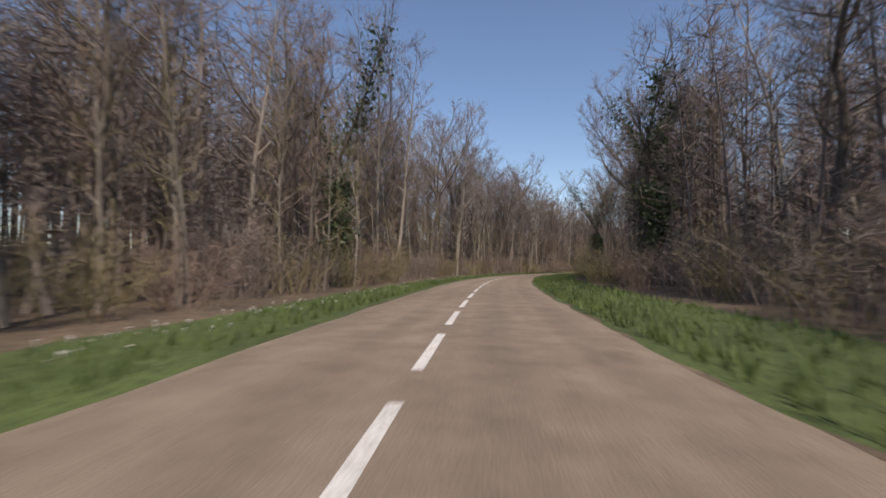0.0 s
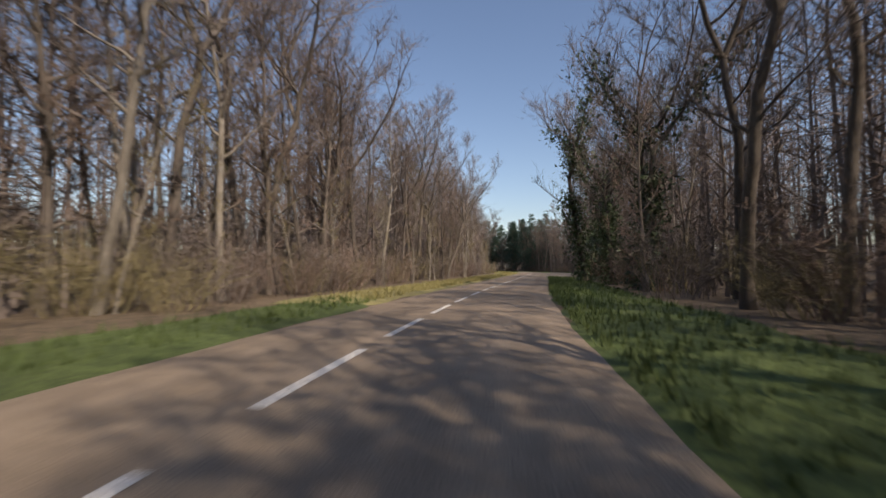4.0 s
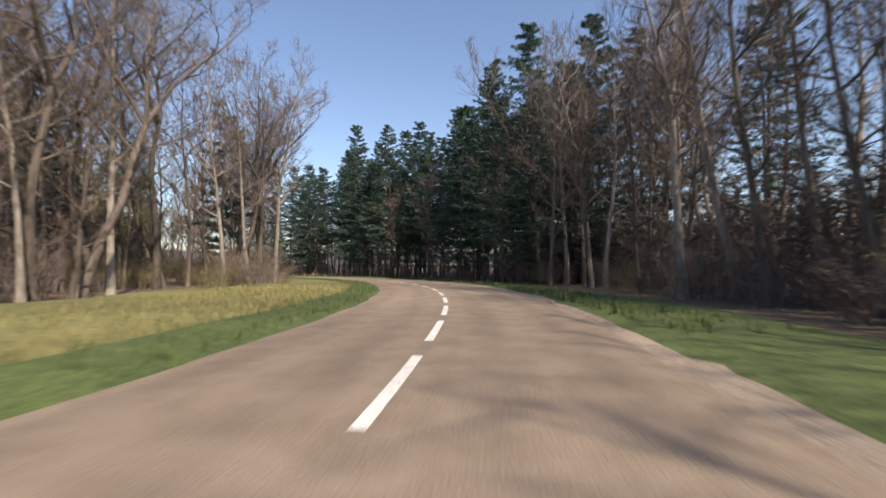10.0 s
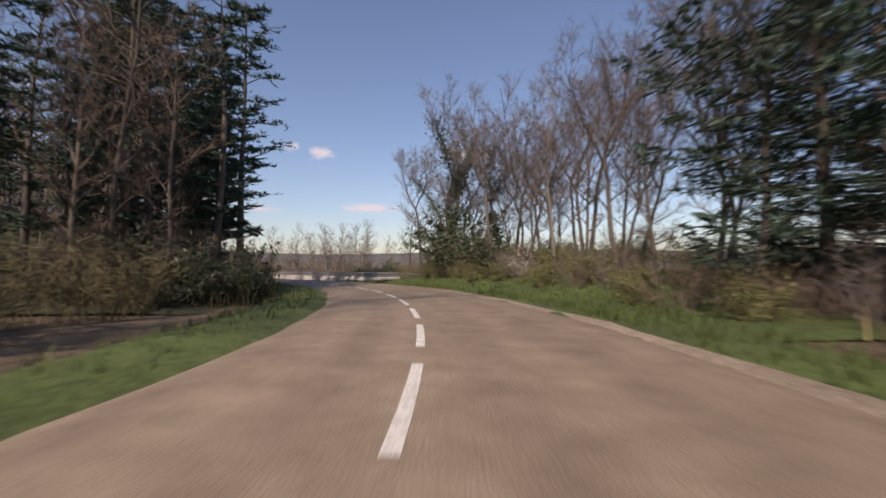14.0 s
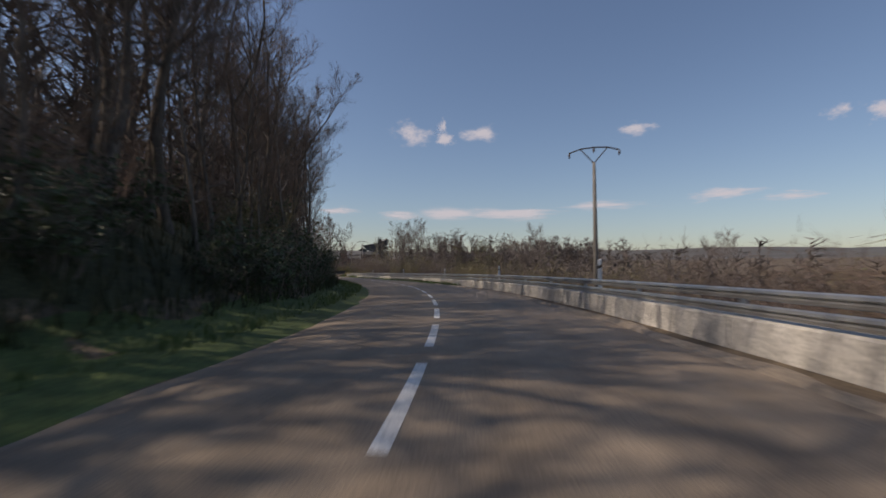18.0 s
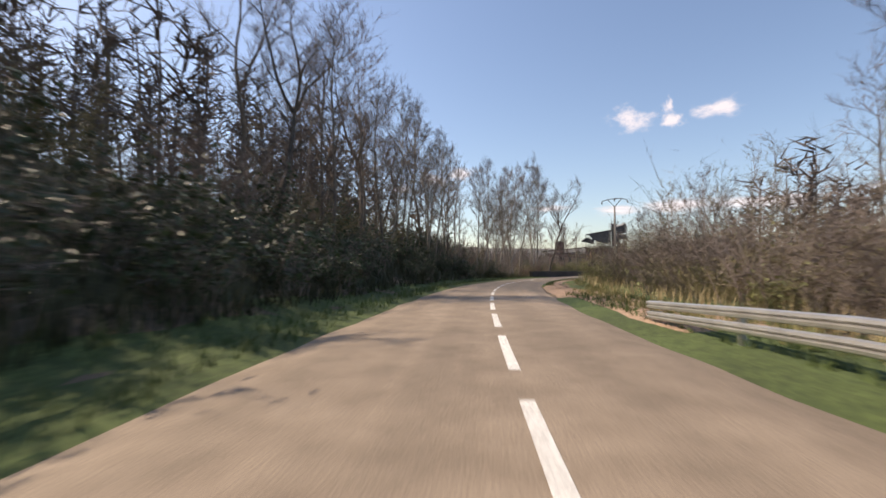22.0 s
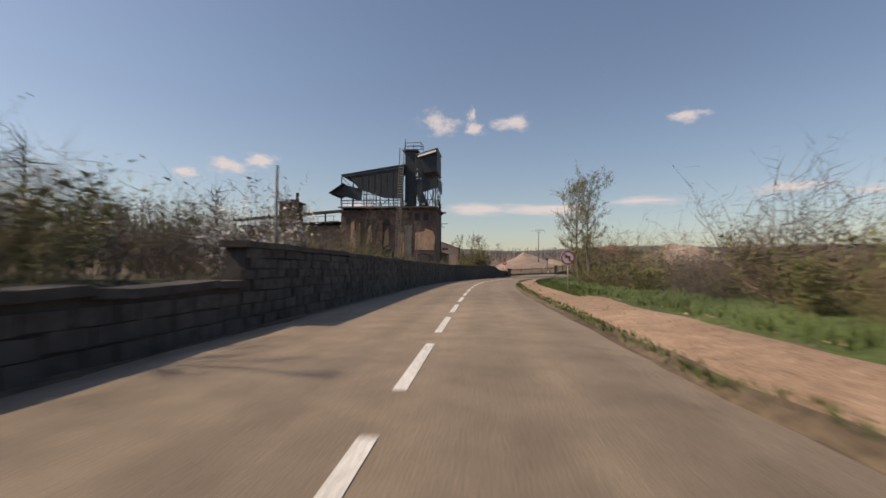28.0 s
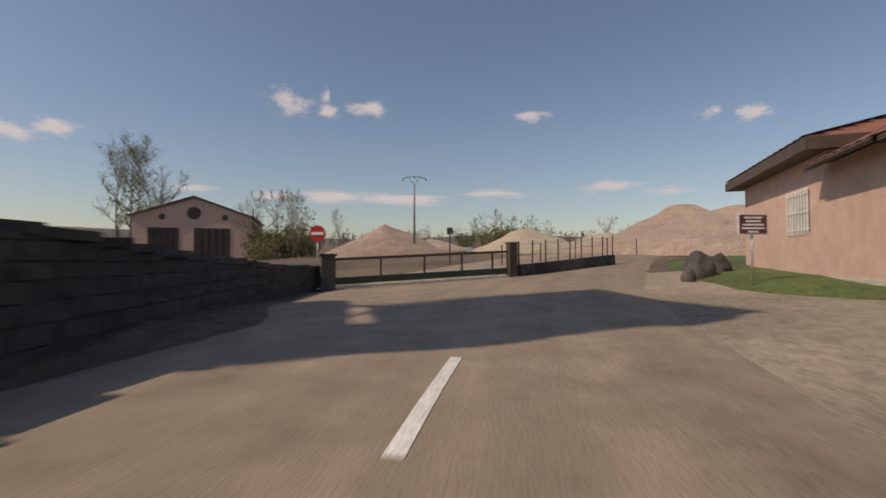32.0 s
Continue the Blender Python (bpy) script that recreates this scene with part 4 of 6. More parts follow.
row(FIRS, 258, 318, 2.5, 12.5, 17, 0.85, 1.04)
row(FIRS, 256, 300, 6.0, 18, 24, 0.9, 1.05)
for s, l, sc in ((258, 8.9, 1.3), (265, 8.3, 1.0), (279, 8.2, 1.05), (287, 8.0, 0.9), (296, 8.3, 0.9), (308, 8.4, 0.8)):
    RUSSETS[0].put(s, l, sc)
row(RUSSETS + BEECH + OAKS, 240, 266, 2.8, 9.5, 14, 0.95, 1.2)
row(RUSSETS, 272, 316, 3.6, 9.8, 12.5, 0.85, 1.1)
row(RUSSETS + BEECH, 224, 242, 3.0, 15, 19, 0.9, 1.1)
row(RUSSETS + BEECH, 228, 270, 3.0, 14, 20, 1.0, 1.25)
row(RUSSETS + BEECH, 234, 259, 1.7, 9.6, 14.5, 0.9, 1.15)
row(BRUSH, 232, 322, 2.4, 8.8, 11.5, 0.45, 0.85)
row(BRUSH, 262, 320, 1.8, 11.5, 19, 0.45, 0.75)
for s, l, k, sc in ((332, 10.8, 0, 0.74), (338, 13.0, 1, 0.7), (326, 13.2, 2, 0.66), (341, 10.0, 2, 0.74), (336, 9.6, 1, 0.54), (346.5, 9.6, 0, 0.76), (329, 15.5, 1, 0.68), (334.5, 15.0, 2, 0.66), (343, 13.5, 1, 0.8), (348, 12.4, 2, 0.8), (340, 17.0, 0, 0.78), (328.5, 10.0, 1, 0.5)):
    GROVE[k].put(s, l, sc)
IVIED[0].put(345, 8.4, 0.84)
IVIED[1].put(348.5, 9.2, 0.66)
IVIED[1].put(342, 11.6, 0.72)
GROVE[0].put(351, 9.2, 0.72)
RUSSETS[0].put(353.5, 9.4, 0.6)
row(BUDDING + BEECH + RUSSETS, 318, 352, 2.6, 10, 19, 0.55, 0.8)
row(GREENBUSH + BRUSH, 312, 356, 1.6, 8.6, 12.5, 0.45, 0.85)
row(BRUSH + IVYBUSH + GREENBUSH, 312, 356, 1.5, 10.5, 17, 0.7, 1.1)
BLOOM[0].put(335, 8.4, 0.36, label="small blackthorn bush with white blossom on the bank")
row(POLES, 346, 366, 2.5, 14, 22, 0.8, 1.0)
row(GROVE, 322, 353, 2.6, 9, 16, 0.58, 0.74)
row(BRUSH + GREENBUSH, 320, 352, 1.2, 7.0, 8.8, 0.4, 0.62)
for s, l, sc in ((343.5, 8.6, 1.7), (346, 9.4, 1.9), (341.5, 9.2, 1.3)):
    IVYBUSH[0].put(s, l, sc)

# the bank on the left after the bend
random.seed(31)
row(BEECH + OAKS + RUSSETS, 350, 545, 5.5, -17, -9.5, 0.7, 0.95, clear=(479, 498))
row(BEECH + POLES + RUSSETS, 345, 548, 5.0, -26, -14, 0.75, 1.0, clear=(479, 498))
row(OAKS, 400, 456, 5.5, -12.5, -8.8, 0.68, 0.82)
row(IVYBUSH, 326, 530, 1.5, -9, -6.0, 0.5, 1.0)
row(IVYBUSH + BRUSH, 330, 545, 1.8, -15, -9.0, 0.8, 1.3)
row(RUSSETS + BEECH, 336, 380, 3.5, -14, -9, 0.7, 0.95)
row(RUSSETS, 356, 430, 5.0, -10.5, -8, 0.6, 0.75)
row(RUSSETS, 384, 525, 2.6, -10.5, -7.2, 0.65, 0.95, clear=(479, 498))
row(RUSSETS + BEECH + OAKS, 386, 500, 2.4, -13.5, -9, 0.7, 0.92, clear=(479, 498))
for x, y in [(-146.4, 301.9), (-142.3, 303.6), (-149.1, 306.1), (-143.9, 307.8), (-137.3, 312.0), (-140.8, 315.0), (-132.3, 316.5), (-125.9, 317.3)]:
    s, l = [float(v[0]) for v in road_coords(np.array([x]), np.array([y]))]
    any_of(BEECH + RUSSETS).stand(Vector((x, y, float(ground_z(s, l, x, y)) - 0.2)), random.uniform(0.72, 0.86))
# the slope beyond the crash barrier
for s, l, sc in ((502, 19.5, 0.72), (505, 24, 0.78), (498, 27, 0.8), (500, 33, 0.85), (494, 37, 0.85), (490, 44, 0.95), (485, 50, 1.0), (496, 31, 0.7)):
    any_of(RUSSETS + BUDDING).put(s, l, sc)
row(POLES, 364, 386, 2.0, 12, 18, 0.7, 0.9)
row(BEECH + RUSSETS, 364, 386, 1.2, 10.5, 18, 0.46, 0.64)
row(IVYBUSH, 355, 363, 1.3, 7.6, 9.5, 0.7, 1.0)
row(BRUSH, 364, 470, 2.2, 9, 13, 0.8, 1.2)
row(BRUSH + HEDGE, 366, 500, 3.2, 14, 20, 0.9, 1.25)
row(HEDGE + BRUSH, 362, 500, 2.4, 20, 34, 1.0, 1.4)
row(HEDGE, 455, 500, 1.6, 9, 15, 0.7, 1.0)
OAKS[2].put(482, 13, 0.55)
for s, l, k, sc in ((492, 17, 0, 0.72), (498, 22, 1, 0.75), (470, 40, 2, 0.9), (478, 46, 0, 0.85), (450, 60, 1, 0.9), (462, 66, 0, 0.8)):
    OAKS[k].put(s, l, sc)
for x, y, k, sc in ((-256, 186.5, 0, 1.0), (-268, 195, 1, 0.9), (-276, 203, 0, 0.85), (-287, 213, 2, 0.8), (-294, 226, 1, 0.75), (-300, 240, 0, 0.7)):
    s, l = [float(v[0]) for v in road_coords(np.array([x]), np.array([y]))]
    OAKS[k].stand(Vector((x, y, float(ground_z(s, l, x, y)) - 0.2)), sc)
# thickets beside the dirt shoulder
row(HEDGE + GREENBUSH + BRUSH, 490, 612, 1.7, 7.4, 10.5, 0.55, 0.85)
row(HEDGE + BRUSH, 500, 618, 2.2, 10, 15, 0.7, 1.1)
for s, l, sc in ((573, 10.6, 0.78), (579, 12.0, 0.8), (569, 12.6, 0.7)):
    BIRCH[0].put(s, l, sc)
row(GREENBUSH + BRUSH, 618, 664, 2.6, 10, 14, 0.35, 0.6)
row(HEDGE + POLES, 500, 612, 4.0, 13, 20, 0.8, 1.15)
row(BRUSH + HEDGE, 612, 660, 4.0, 16, 24, 0.5, 0.7)
row(HEDGE + GREENBUSH + BRUSH, 613, 650, 1.5, 9.6, 14, 0.6, 1.0)
row(HEDGE + GREENBUSH + BRUSH, 646, 662, 0.9, 9.4, 12.5, 0.65, 0.95)
row(GREENBUSH, 656, 665, 1.1, 9.8, 12.5, 0.8, 1.1)
row(BRUSH + GREENBUSH, 600, 642, 1.3, 7.8, 9.6, 0.4, 0.7)
for x, y in [(-314.3, 137.7), (-317.5, 135.9), (-315.8, 136.4)]:
    BUDDING[0].stand(Vector((x, y, 0.05)), random.uniform(0.66, 0.74))
    POLES[1].stand(Vector((x + 0.4, y + 0.3, 0.05)), random.uniform(0.75, 0.85))
row(BEECH + BIRCH, 512, 556, 3.4, -10.5, -7.4, 0.75, 0.95)
row(BRUSH + IVYBUSH + BRUSH, 522, 566, 1.4, -11, -6.4, 0.6, 1.0)
# birches and tall trees behind the wall
for s, l, k, sc in ((555, -7.9, 0, 1.2), (563, -7.2, 1, 1.2), (549, -6.8, 1, 1.1), (551, -10, 0, 1.2), (558, -11, 1, 1.15), (545, -9, 0, 1.05), (540, -7.8, 1, 1.0), (568, -10.5, 0, 1.1)):
    BIRCH[k].put(s, l, sc)
OAKS[0].put(569, -7.0, 1.05)
BEECH[1].put(565, -8.6, 1.15)
BEECH[0].put(602, -9.5, 0.72)
OAKS[1].put(599, -11.5, 0.7)
row(BEECH + POLES + RUSSETS, 552, 592, 2.4, -22, -9, 0.6, 0.85)
row(BRUSH + GREENBUSH, 585, 640, 2.2, -16, -9, 0.8, 1.3)
row(BRUSH + GREENBUSH, 554, 676, 3.0, -9.5, -6.2, 0.5, 0.85)
row(HEDGE + BRUSH[1:2], 612, 664, 3.0, -12, -8.5, 0.55, 0.85)
for s, l, sc in ((655, -9.5, 0.52), (659, -10.5, 0.58), (663, -9.8, 0.5), (650, -11, 0.55)):
    RUSSETS[1].put(s, l, sc)
for s, l, sc in ((612, -7.6, 0.62), (623, -7.4, 0.82), (624.5, -8.6, 0.7)):
    BLOOM[0].put(s, l, sc)
OAKS[2].put(612, -10.0, 0.42)


def far_woods(name, cells, count, seed, tall, label, twig=0.2, bushy=34):
    """Joined sticks and twigs of trees too far off to tell apart; cells: (s0, s1, l0, l1)."""
    rng = random.Random(seed)
    so = Soup()
    for _ in range(count):
        s0, s1, l0, l1 = rng.choice(cells)
        s, l = rng.uniform(s0, s1), rng.uniform(l0, l1)
        p = at(s, l, -0.3)
        h = tall * rng.uniform(0.7, 1.15)
        top = p + Vector((rng.gauss(0, 0.6), rng.gauss(0, 0.6), h))
        so.tube([p, p.lerp(top, 0.55) + Vector((rng.gauss(0, 0.2), rng.gauss(0, 0.2), 0)), top], [0.13, 0.08, 0.015], 3)
        for _ in range(bushy):
            u = rng.uniform(0.22, 1)
            c = p.lerp(top, u)
            a = rng.uniform(0, 6.28)
            w = Vector((math.cos(a), math.sin(a), rng.uniform(0.2, 1.2)))
            e = c + w.normalized() * h * 0.24 * (1.15 - u * 0.7) * rng.uniform(0.5, 1.2)
            so.sliver(c, e, twig)
            for _ in range(2):
                g = c.lerp(e, rng.uniform(0.3, 0.9))
                so.sliver(g, g + Vector((rng.gauss(0, 1), rng.gauss(0, 1), rng.gauss(0.5, 0.6))) * h * 0.08, twig * 0.8)
    tagged(part(name, so, TWIG), label, "woods", kind="stuff")


far_woods("deep_woods", [(-25, 70, -48, -17), (-25, 235, -46, -13), (-25, 250, 13.5, 46), (200, 330, -52, -28)], 2900, 7, 18.5, "deep leafless wood behind the roadside trees", twig=0.085, bushy=40)
far_woods("plantation_floor", [(258, 318, 17, 32)], 220, 19, 8.0, "thin bare saplings behind the firs", twig=0.06, bushy=26)
far_woods("deep_brush", [(-25, 200, -24, -10.5), (-25, 235, 11.5, 26), (200, 290, -34, -20), (225, 275, 13, 24)], 2500, 17, 5.0, "dense bare undergrowth inside the wood", twig=0.08)
far_woods("hill_woods", [(350, 480, -46, -15), (350, 480, -46, -15), (480, 497, -46, -24), (497, 545, -46, -16)], 620, 8, 13, "leafless wood climbing the bank")
far_woods("scrub_woods", [(592, 668, -60, -16), (545, 600, -50, -14)], 460, 12, 5.5, "low scrub behind the stone wall", twig=0.06, bushy=60)
far_woods("valley_woods", [(362, 520, 34, 90), (420, 640, 20, 75)], 900, 9, 9, "low leafless wood in the valley")


# ---------------------------------------------------------------- crash barrier, low concrete wall, delineators
def rail_l(s):
    return float(np.interp(s, [346, 350, 354, 358, 362, 368, 418, 430, 445, 468, 488], [9.6, 8.3, 7.1, 6.1, 5.5, 5.12, 5.05, 4.75, 4.35, 3.95, 3.65]))


def rail_top(s):
    return float(np.interp(s, [346, 352, 415, 470, 482, 487.5], [0.7, 0.95, 0.92, 0.8, 0.72, 0.5]))


barrier = thing("crash_barrier", "double galvanised steel crash barrier along the valley side", "crash barrier")
WAVE = [(0.0, 0.0), (0.05, 0.02), (0.06, 0.06), (0.015, 0.08), (0.015, 0.1), (0.06, 0.12), (0.05, 0.16), (0.0, 0.18)]
s = 347.5
while s < 487:
    e = min(s + 4.0, 487.5)
    for down in (0.18, 0.43):
        so = Soup()
        for q in (s, (s + e) / 2, e + 0.05):
            p, r = at(q, rail_l(q)), ways(q)[1]
            z0 = rail_top(q) - down
            so.v += [tuple(Vector((p.x, p.y, z0 + up)) - r * (out - 0.015)) for out, up in WAVE]
            so.v += [tuple(Vector((p.x, p.y, z0 + up)) - r * (out - 0.022)) for out, up in WAVE[::-1]]
        m = 2 * len(WAVE)
        for k in range(2):
            for j in range(m):
                so.f.append((k * m + j, k * m + (j + 1) % m, (k + 1) * m + (j + 1) % m, (k + 1) * m + j))
        part("rail", so, STEEL, barrier)
    p = at(s + 0.3, rail_l(s + 0.3) + 0.1)
    so = Soup().box((-0.05, -0.03, -0.25), (0.05, 0.03, rail_top(s) - 0.02 - p.z), Matrix.Translation(p) @ Matrix.Rotation(head(s), 4, "Z"))
    part("post", so, STEEL, barrier)
    s += 4.0
for down in (0.18, 0.43):     # rounded end of both rails
    so = Soup()
    q = 487.5
    p, (ah, r) = at(q, rail_l(q)), ways(q)
    ring = [Vector((p.x, p.y, rail_top(q) - down)) + ah * (0.16 * math.sin(a)) + r * (0.16 - 0.16 * math.cos(a)) for a in np.linspace(0, 3.1, 7)]
    so.v += [tuple(c + Vector((0, 0, h))) for c in ring for h in (0.0, 0.18)]
    so.f += [(2 * i, 2 * i + 2, 2 * i + 3, 2 * i + 1) for i in range(6)]
    part("end_cap", so, STEEL, barrier)

kerb = thing("concrete_parapet", "low pale weathered concrete parapet under the crash barrier", "parapet", kind="structure")
s = 352.0
while s < 478:
    so = Soup()
    for q in (s + 0.01, s + 1.99):
        p, r = at(q, rail_l(q)), ways(q)[1]
        t = rail_top(q) - 0.47
        for a, z in ((-0.06, -0.35), (-0.02, t - 0.04), (0.02, t), (0.3, t), (0.34, t - 0.04), (0.34, -0.9)):
            so.v.append(tuple(Vector((p.x, p.y, z)) + r * a))
    so.f += [(j, (j + 1) % 6, 6 + (j + 1) % 6, 6 + j) for j in range(6)] + [tuple(range(5, -1, -1)), tuple(range(6, 12))]
    part("block", so, CONCRETE, kerb)
    s += 2.0


def make_delineator():
    ob = thing("delineator_post", "white plastic roadside delineator post with dark band", "delineator", group="delineators along the barrier")
    so = Soup()
    sec = [(-0.06, -0.03), (0.06, -0.03), (0.06, 0.02), (0.03, 0.045), (-0.03, 0.045), (-0.06, 0.02)]
    for z in (-1.6, 1.36):
        so.v += [(x, y, z) for x, y in sec]
    so.v += [(x * 0.8, y * 0.8, 1.44 + 0.03 * (x > 0)) for x, y in sec]
    for k in range(2):
        so.f += [(6 * k + j, 6 * k + (j + 1) % 6, 6 * k + 6 + (j + 1) % 6, 6 * k + 6 + j) for j in range(6)]
    so.f.append(tuple(range(12, 18)))
    part("shaft", so, WHITE, ob)
    band = Soup()
    sec2 = [(x * 1.06, y * 1.08) for x, y in sec]
    for z in (1.16, 1.26):
        band.v += [(x, y, z + 0.4 * x) for x, y in sec2]
    band.f += [(j, (j + 1) % 6, 6 + (j + 1) % 6, 6 + j) for j in range(6)]
    part("band", band, BLACK, ob)
    return ob


post = None
for s, top in ((364.5, 1.62), (379, 1.6), (393.3, 1.56), (407.4, 1.58), (422, 1.5), (436.3, 1.3), (451.8, 1.34), (468.2, 1.32)):
    p = at(s, rail_l(s) + 0.45)
    m = Matrix.Translation((p.x, p.y, top - 1.46)) @ Matrix.Rotation(head(s), 4, "Z")
    if post is None:
        post = make_delineator()
        post.matrix_basis = m
    else:
        copy_thing(post, m)


# ---------------------------------------------------------------- power poles
def power_pole(x, y, top, turn, label, arm=True, girth=1.0):
    s, l = [float(v[0]) for v in road_coords(np.array([x]), np.array([y]))]
    z = float(ground_z(s, l, x, y)) - 0.4
    ob = thing("power_pole", label, "power pole", pose(x, y, z, 0, 0, turn), group="power poles")
    h = top - z
    so = Soup()
    so.tube([(0, 0, 0), (0, 0, h * 0.5), (0, 0, h)], [0.19 * girth, 0.15 * girth, 0.1 * girth], 8, caps=True)
    part("mast", so, POLE, ob, smooth=True)
    if arm:
        bow = [(-1.55, 0, h + 0.72), (-0.8, 0, h + 0.95), (0, 0, h + 1.0), (0.8, 0, h + 0.95), (1.55, 0, h + 0.72)]
        part("crossarm", Soup().tube(bow, [0.045] * 5, 6), RUST, ob, "dark steel bow-shaped crossarm")
        for sg in (-1, 1):
            part("brace", Soup().bar((0, 0, h - 0.05), (sg * 0.85, 0, h + 0.93), 0.06), RUST, ob)
        for xx, zz in ((-1.55, h + 0.72), (0, h + 1.0), (1.55, h + 0.72)):
            part("insulator", Soup().tube([(xx, 0, zz - 0.02), (xx, 0, zz - 0.12), (xx, 0, zz - 0.24), (xx, 0, zz - 0.36)], [0.03, 0.075, 0.075, 0.02], 8, caps=True), BROWNPAINT, ob)
    return ob


power_pole(-152.5, 281.2, 8.2, 105, "tall concrete power pole with bowed steel crossarm")
power_pole(-227.1, 190.5, 9.2, 116, "tall concrete power pole with bowed steel crossarm")
power_pole(-398.6, 95.3, 11.4, -68, "tall concrete power pole with bowed steel crossarm")
q = at(611, 7.6)
power_pole(q.x, q.y, 7.2, 0, "plain slender wooden pole beside the thicket", arm=False, girth=0.5)
power_pole(-289.2, 136.3, 4.5, 0, "plain dark pole behind the stone wall", arm=False, girth=0.4)
power_pole(-232.0, 300.0, 4.0, 60, "distant power pole in the valley")


# ---------------------------------------------------------------- stone wall on the left
def wall_top(s):
    return float(np.interp(s, [553, 553.6, 556, 616.5, 616.6, 660, 671, 679, 684, 690, 694.5], [0.9, 1.0, 1.02, 0.95, 1.84, 1.77, 1.86, 1.78, 1.4, 1.1, 0.95]))


def wall_l(s):
    return float(np.interp(s, [553, 572, 600, 676], [-5.1, -4.5, -4.4, -4.45])) - 4.75 * float(step(s, 676, 695))


wall = thing("stone_wall", "long dark stone retaining wall with rough coping along the road", "wall", kind="structure")
core = Soup()
ss = np.concatenate([np.arange(553.2, 616.2, 2.0), [616.5, 616.6], np.arange(618, 694.8, 1.5)])
for s in ss:
    p, r = at(s, wall_l(s)), ways(s)[1]
    z1 = wall_top(s) + float(yard_rise(p.x, p.y))
    for a, z in ((0.2, -0.4), (0.17, z1 - 0.1), (-0.3, z1 - 0.1), (-0.35, -0.4)):
        core.v.append(tuple(Vector((p.x, p.y, z)) + r * a))
for i in range(len(ss) - 1):
    core.f += [(4 * i + j, 4 * i + (j + 1) % 4, 4 * i + 4 + (j + 1) % 4, 4 * i + 4 + j) for j in range(4)]
core.f += [(3, 2, 1, 0), tuple(4 * (len(ss) - 1) + j for j in range(4))]
part("wall_core", core, MORTAR, wall)
rng = random.Random(77)


def rough_block(so, m, sx, sy, sz, rng):
    """A hewn block with uneven corners and a worn face."""
    c = [Vector((x * sx / 2 * rng.uniform(0.9, 1), y * sy / 2, z * sz / 2 * rng.uniform(0.88, 1))) for z in (-1, 1) for y in (-1, 1) for x in (-1, 1)]
    mid = [Vector((0, sy / 2 * rng.uniform(1.05, 1.25), rng.uniform(-0.1, 0.1) * sz))]
    so.add([m @ p for p in c + mid], [(0, 2, 3, 1), (4, 5, 7, 6), (0, 1, 5, 4), (1, 3, 7, 5), (0, 4, 6, 2), (2, 8, 3), (3, 8, 7), (7, 8, 6), (6, 8, 2)])


s = 553.0
while s < 693.6:      # coping stones
    w = rng.uniform(0.75, 1.15)
    p, h = at(s + w / 2, wall_l(s + w / 2)), head(s + w / 2)
    z = wall_top(s + w / 2) + float(yard_rise(p.x, p.y)) - 0.06 + rng.uniform(-0.025, 0.025)
    so = Soup()
    m = Matrix.Translation((p.x, p.y, z)) @ Matrix.Rotation(h, 4, "Z") @ Matrix.Rotation(radians(rng.uniform(-3, 3)), 4, "X")
    so.box((-0.36, -w / 2 + 0.01, -0.07), (0.28, w / 2 - 0.01, 0.07), m)
    part("coping_stone", so, STONE, wall)
    s += w
rest = Soup()
count = 0
course, z = [], -0.12
while z < 2.6:
    course.append((z, rng.uniform(0.22, 0.34)))
    z += course[-1][1]
for k, (z, hh) in enumerate(course):      # face stones, course by course with broken joints
    s = 553.1 + rng.uniform(0, 0.4)
    while s < 693.8:
        w = rng.uniform(0.32, 0.85)
        q = s + w / 2
        p = at(q, wall_l(q))
        rise = float(yard_rise(p.x, p.y))
        top = wall_top(q) + rise - 0.14
        low = z + rise
        tall = min(hh, top - low)
        if tall > 0.09 and not (k % 2 and rng.random() < 0.04):
            m = Matrix.Translation(Vector((p.x, p.y, low + tall / 2 + rng.uniform(-0.015, 0.015))) + ways(q)[1] * (0.185 + rng.uniform(-0.015, 0.02))) @ Matrix.Rotation(head(q) - math.pi / 2, 4, "Z") @ Matrix.Rotation(radians(rng.gauss(0, 1.2)), 4, "Y")
            if 618 < s < 640 and count < 290:
                so = Soup()
                rough_block(so, m, w * 0.97, 0.08, tall * 0.96, rng)
                part("stone", so, STONE, wall)
                count += 1
            else:
                rough_block(rest, m, w * 0.97, 0.08, tall * 0.96, rng)
        s += w
tagged(part("rubble_facing", rest, STONE, wall), kind="stuff")


# ---------------------------------------------------------------- the old works: block, superstructure, annex
# local frame: x away from the road, y along the road, origin at the corner nearest the road
WORKS = Matrix.Translation((-338.6, 105.2, 0)) @ Matrix(((0.5, -0.866, 0, 0), (-0.866, -0.5, 0, 0), (0, 0, 1, 0), (0, 0, 0, 1)))
works = thing("mine_building", "derelict sooty brick loading tower with rusted steel superstructure", "industrial building", WORKS)


def sheet(so, pts, thick):
    """A flat panel of any outline in the x-z plane at y, given thickness along y."""
    n2 = len(pts)
    so.add([Vector(p) for p in pts] + [Vector(p) + Vector((0, thick, 0)) for p in pts],
           [tuple(range(n2)), tuple(range(2 * n2 - 1, n2 - 1, -1))] + [(i, i + n2, (i + 1) % n2 + n2, (i + 1) % n2) for i in range(n2)])
    return so


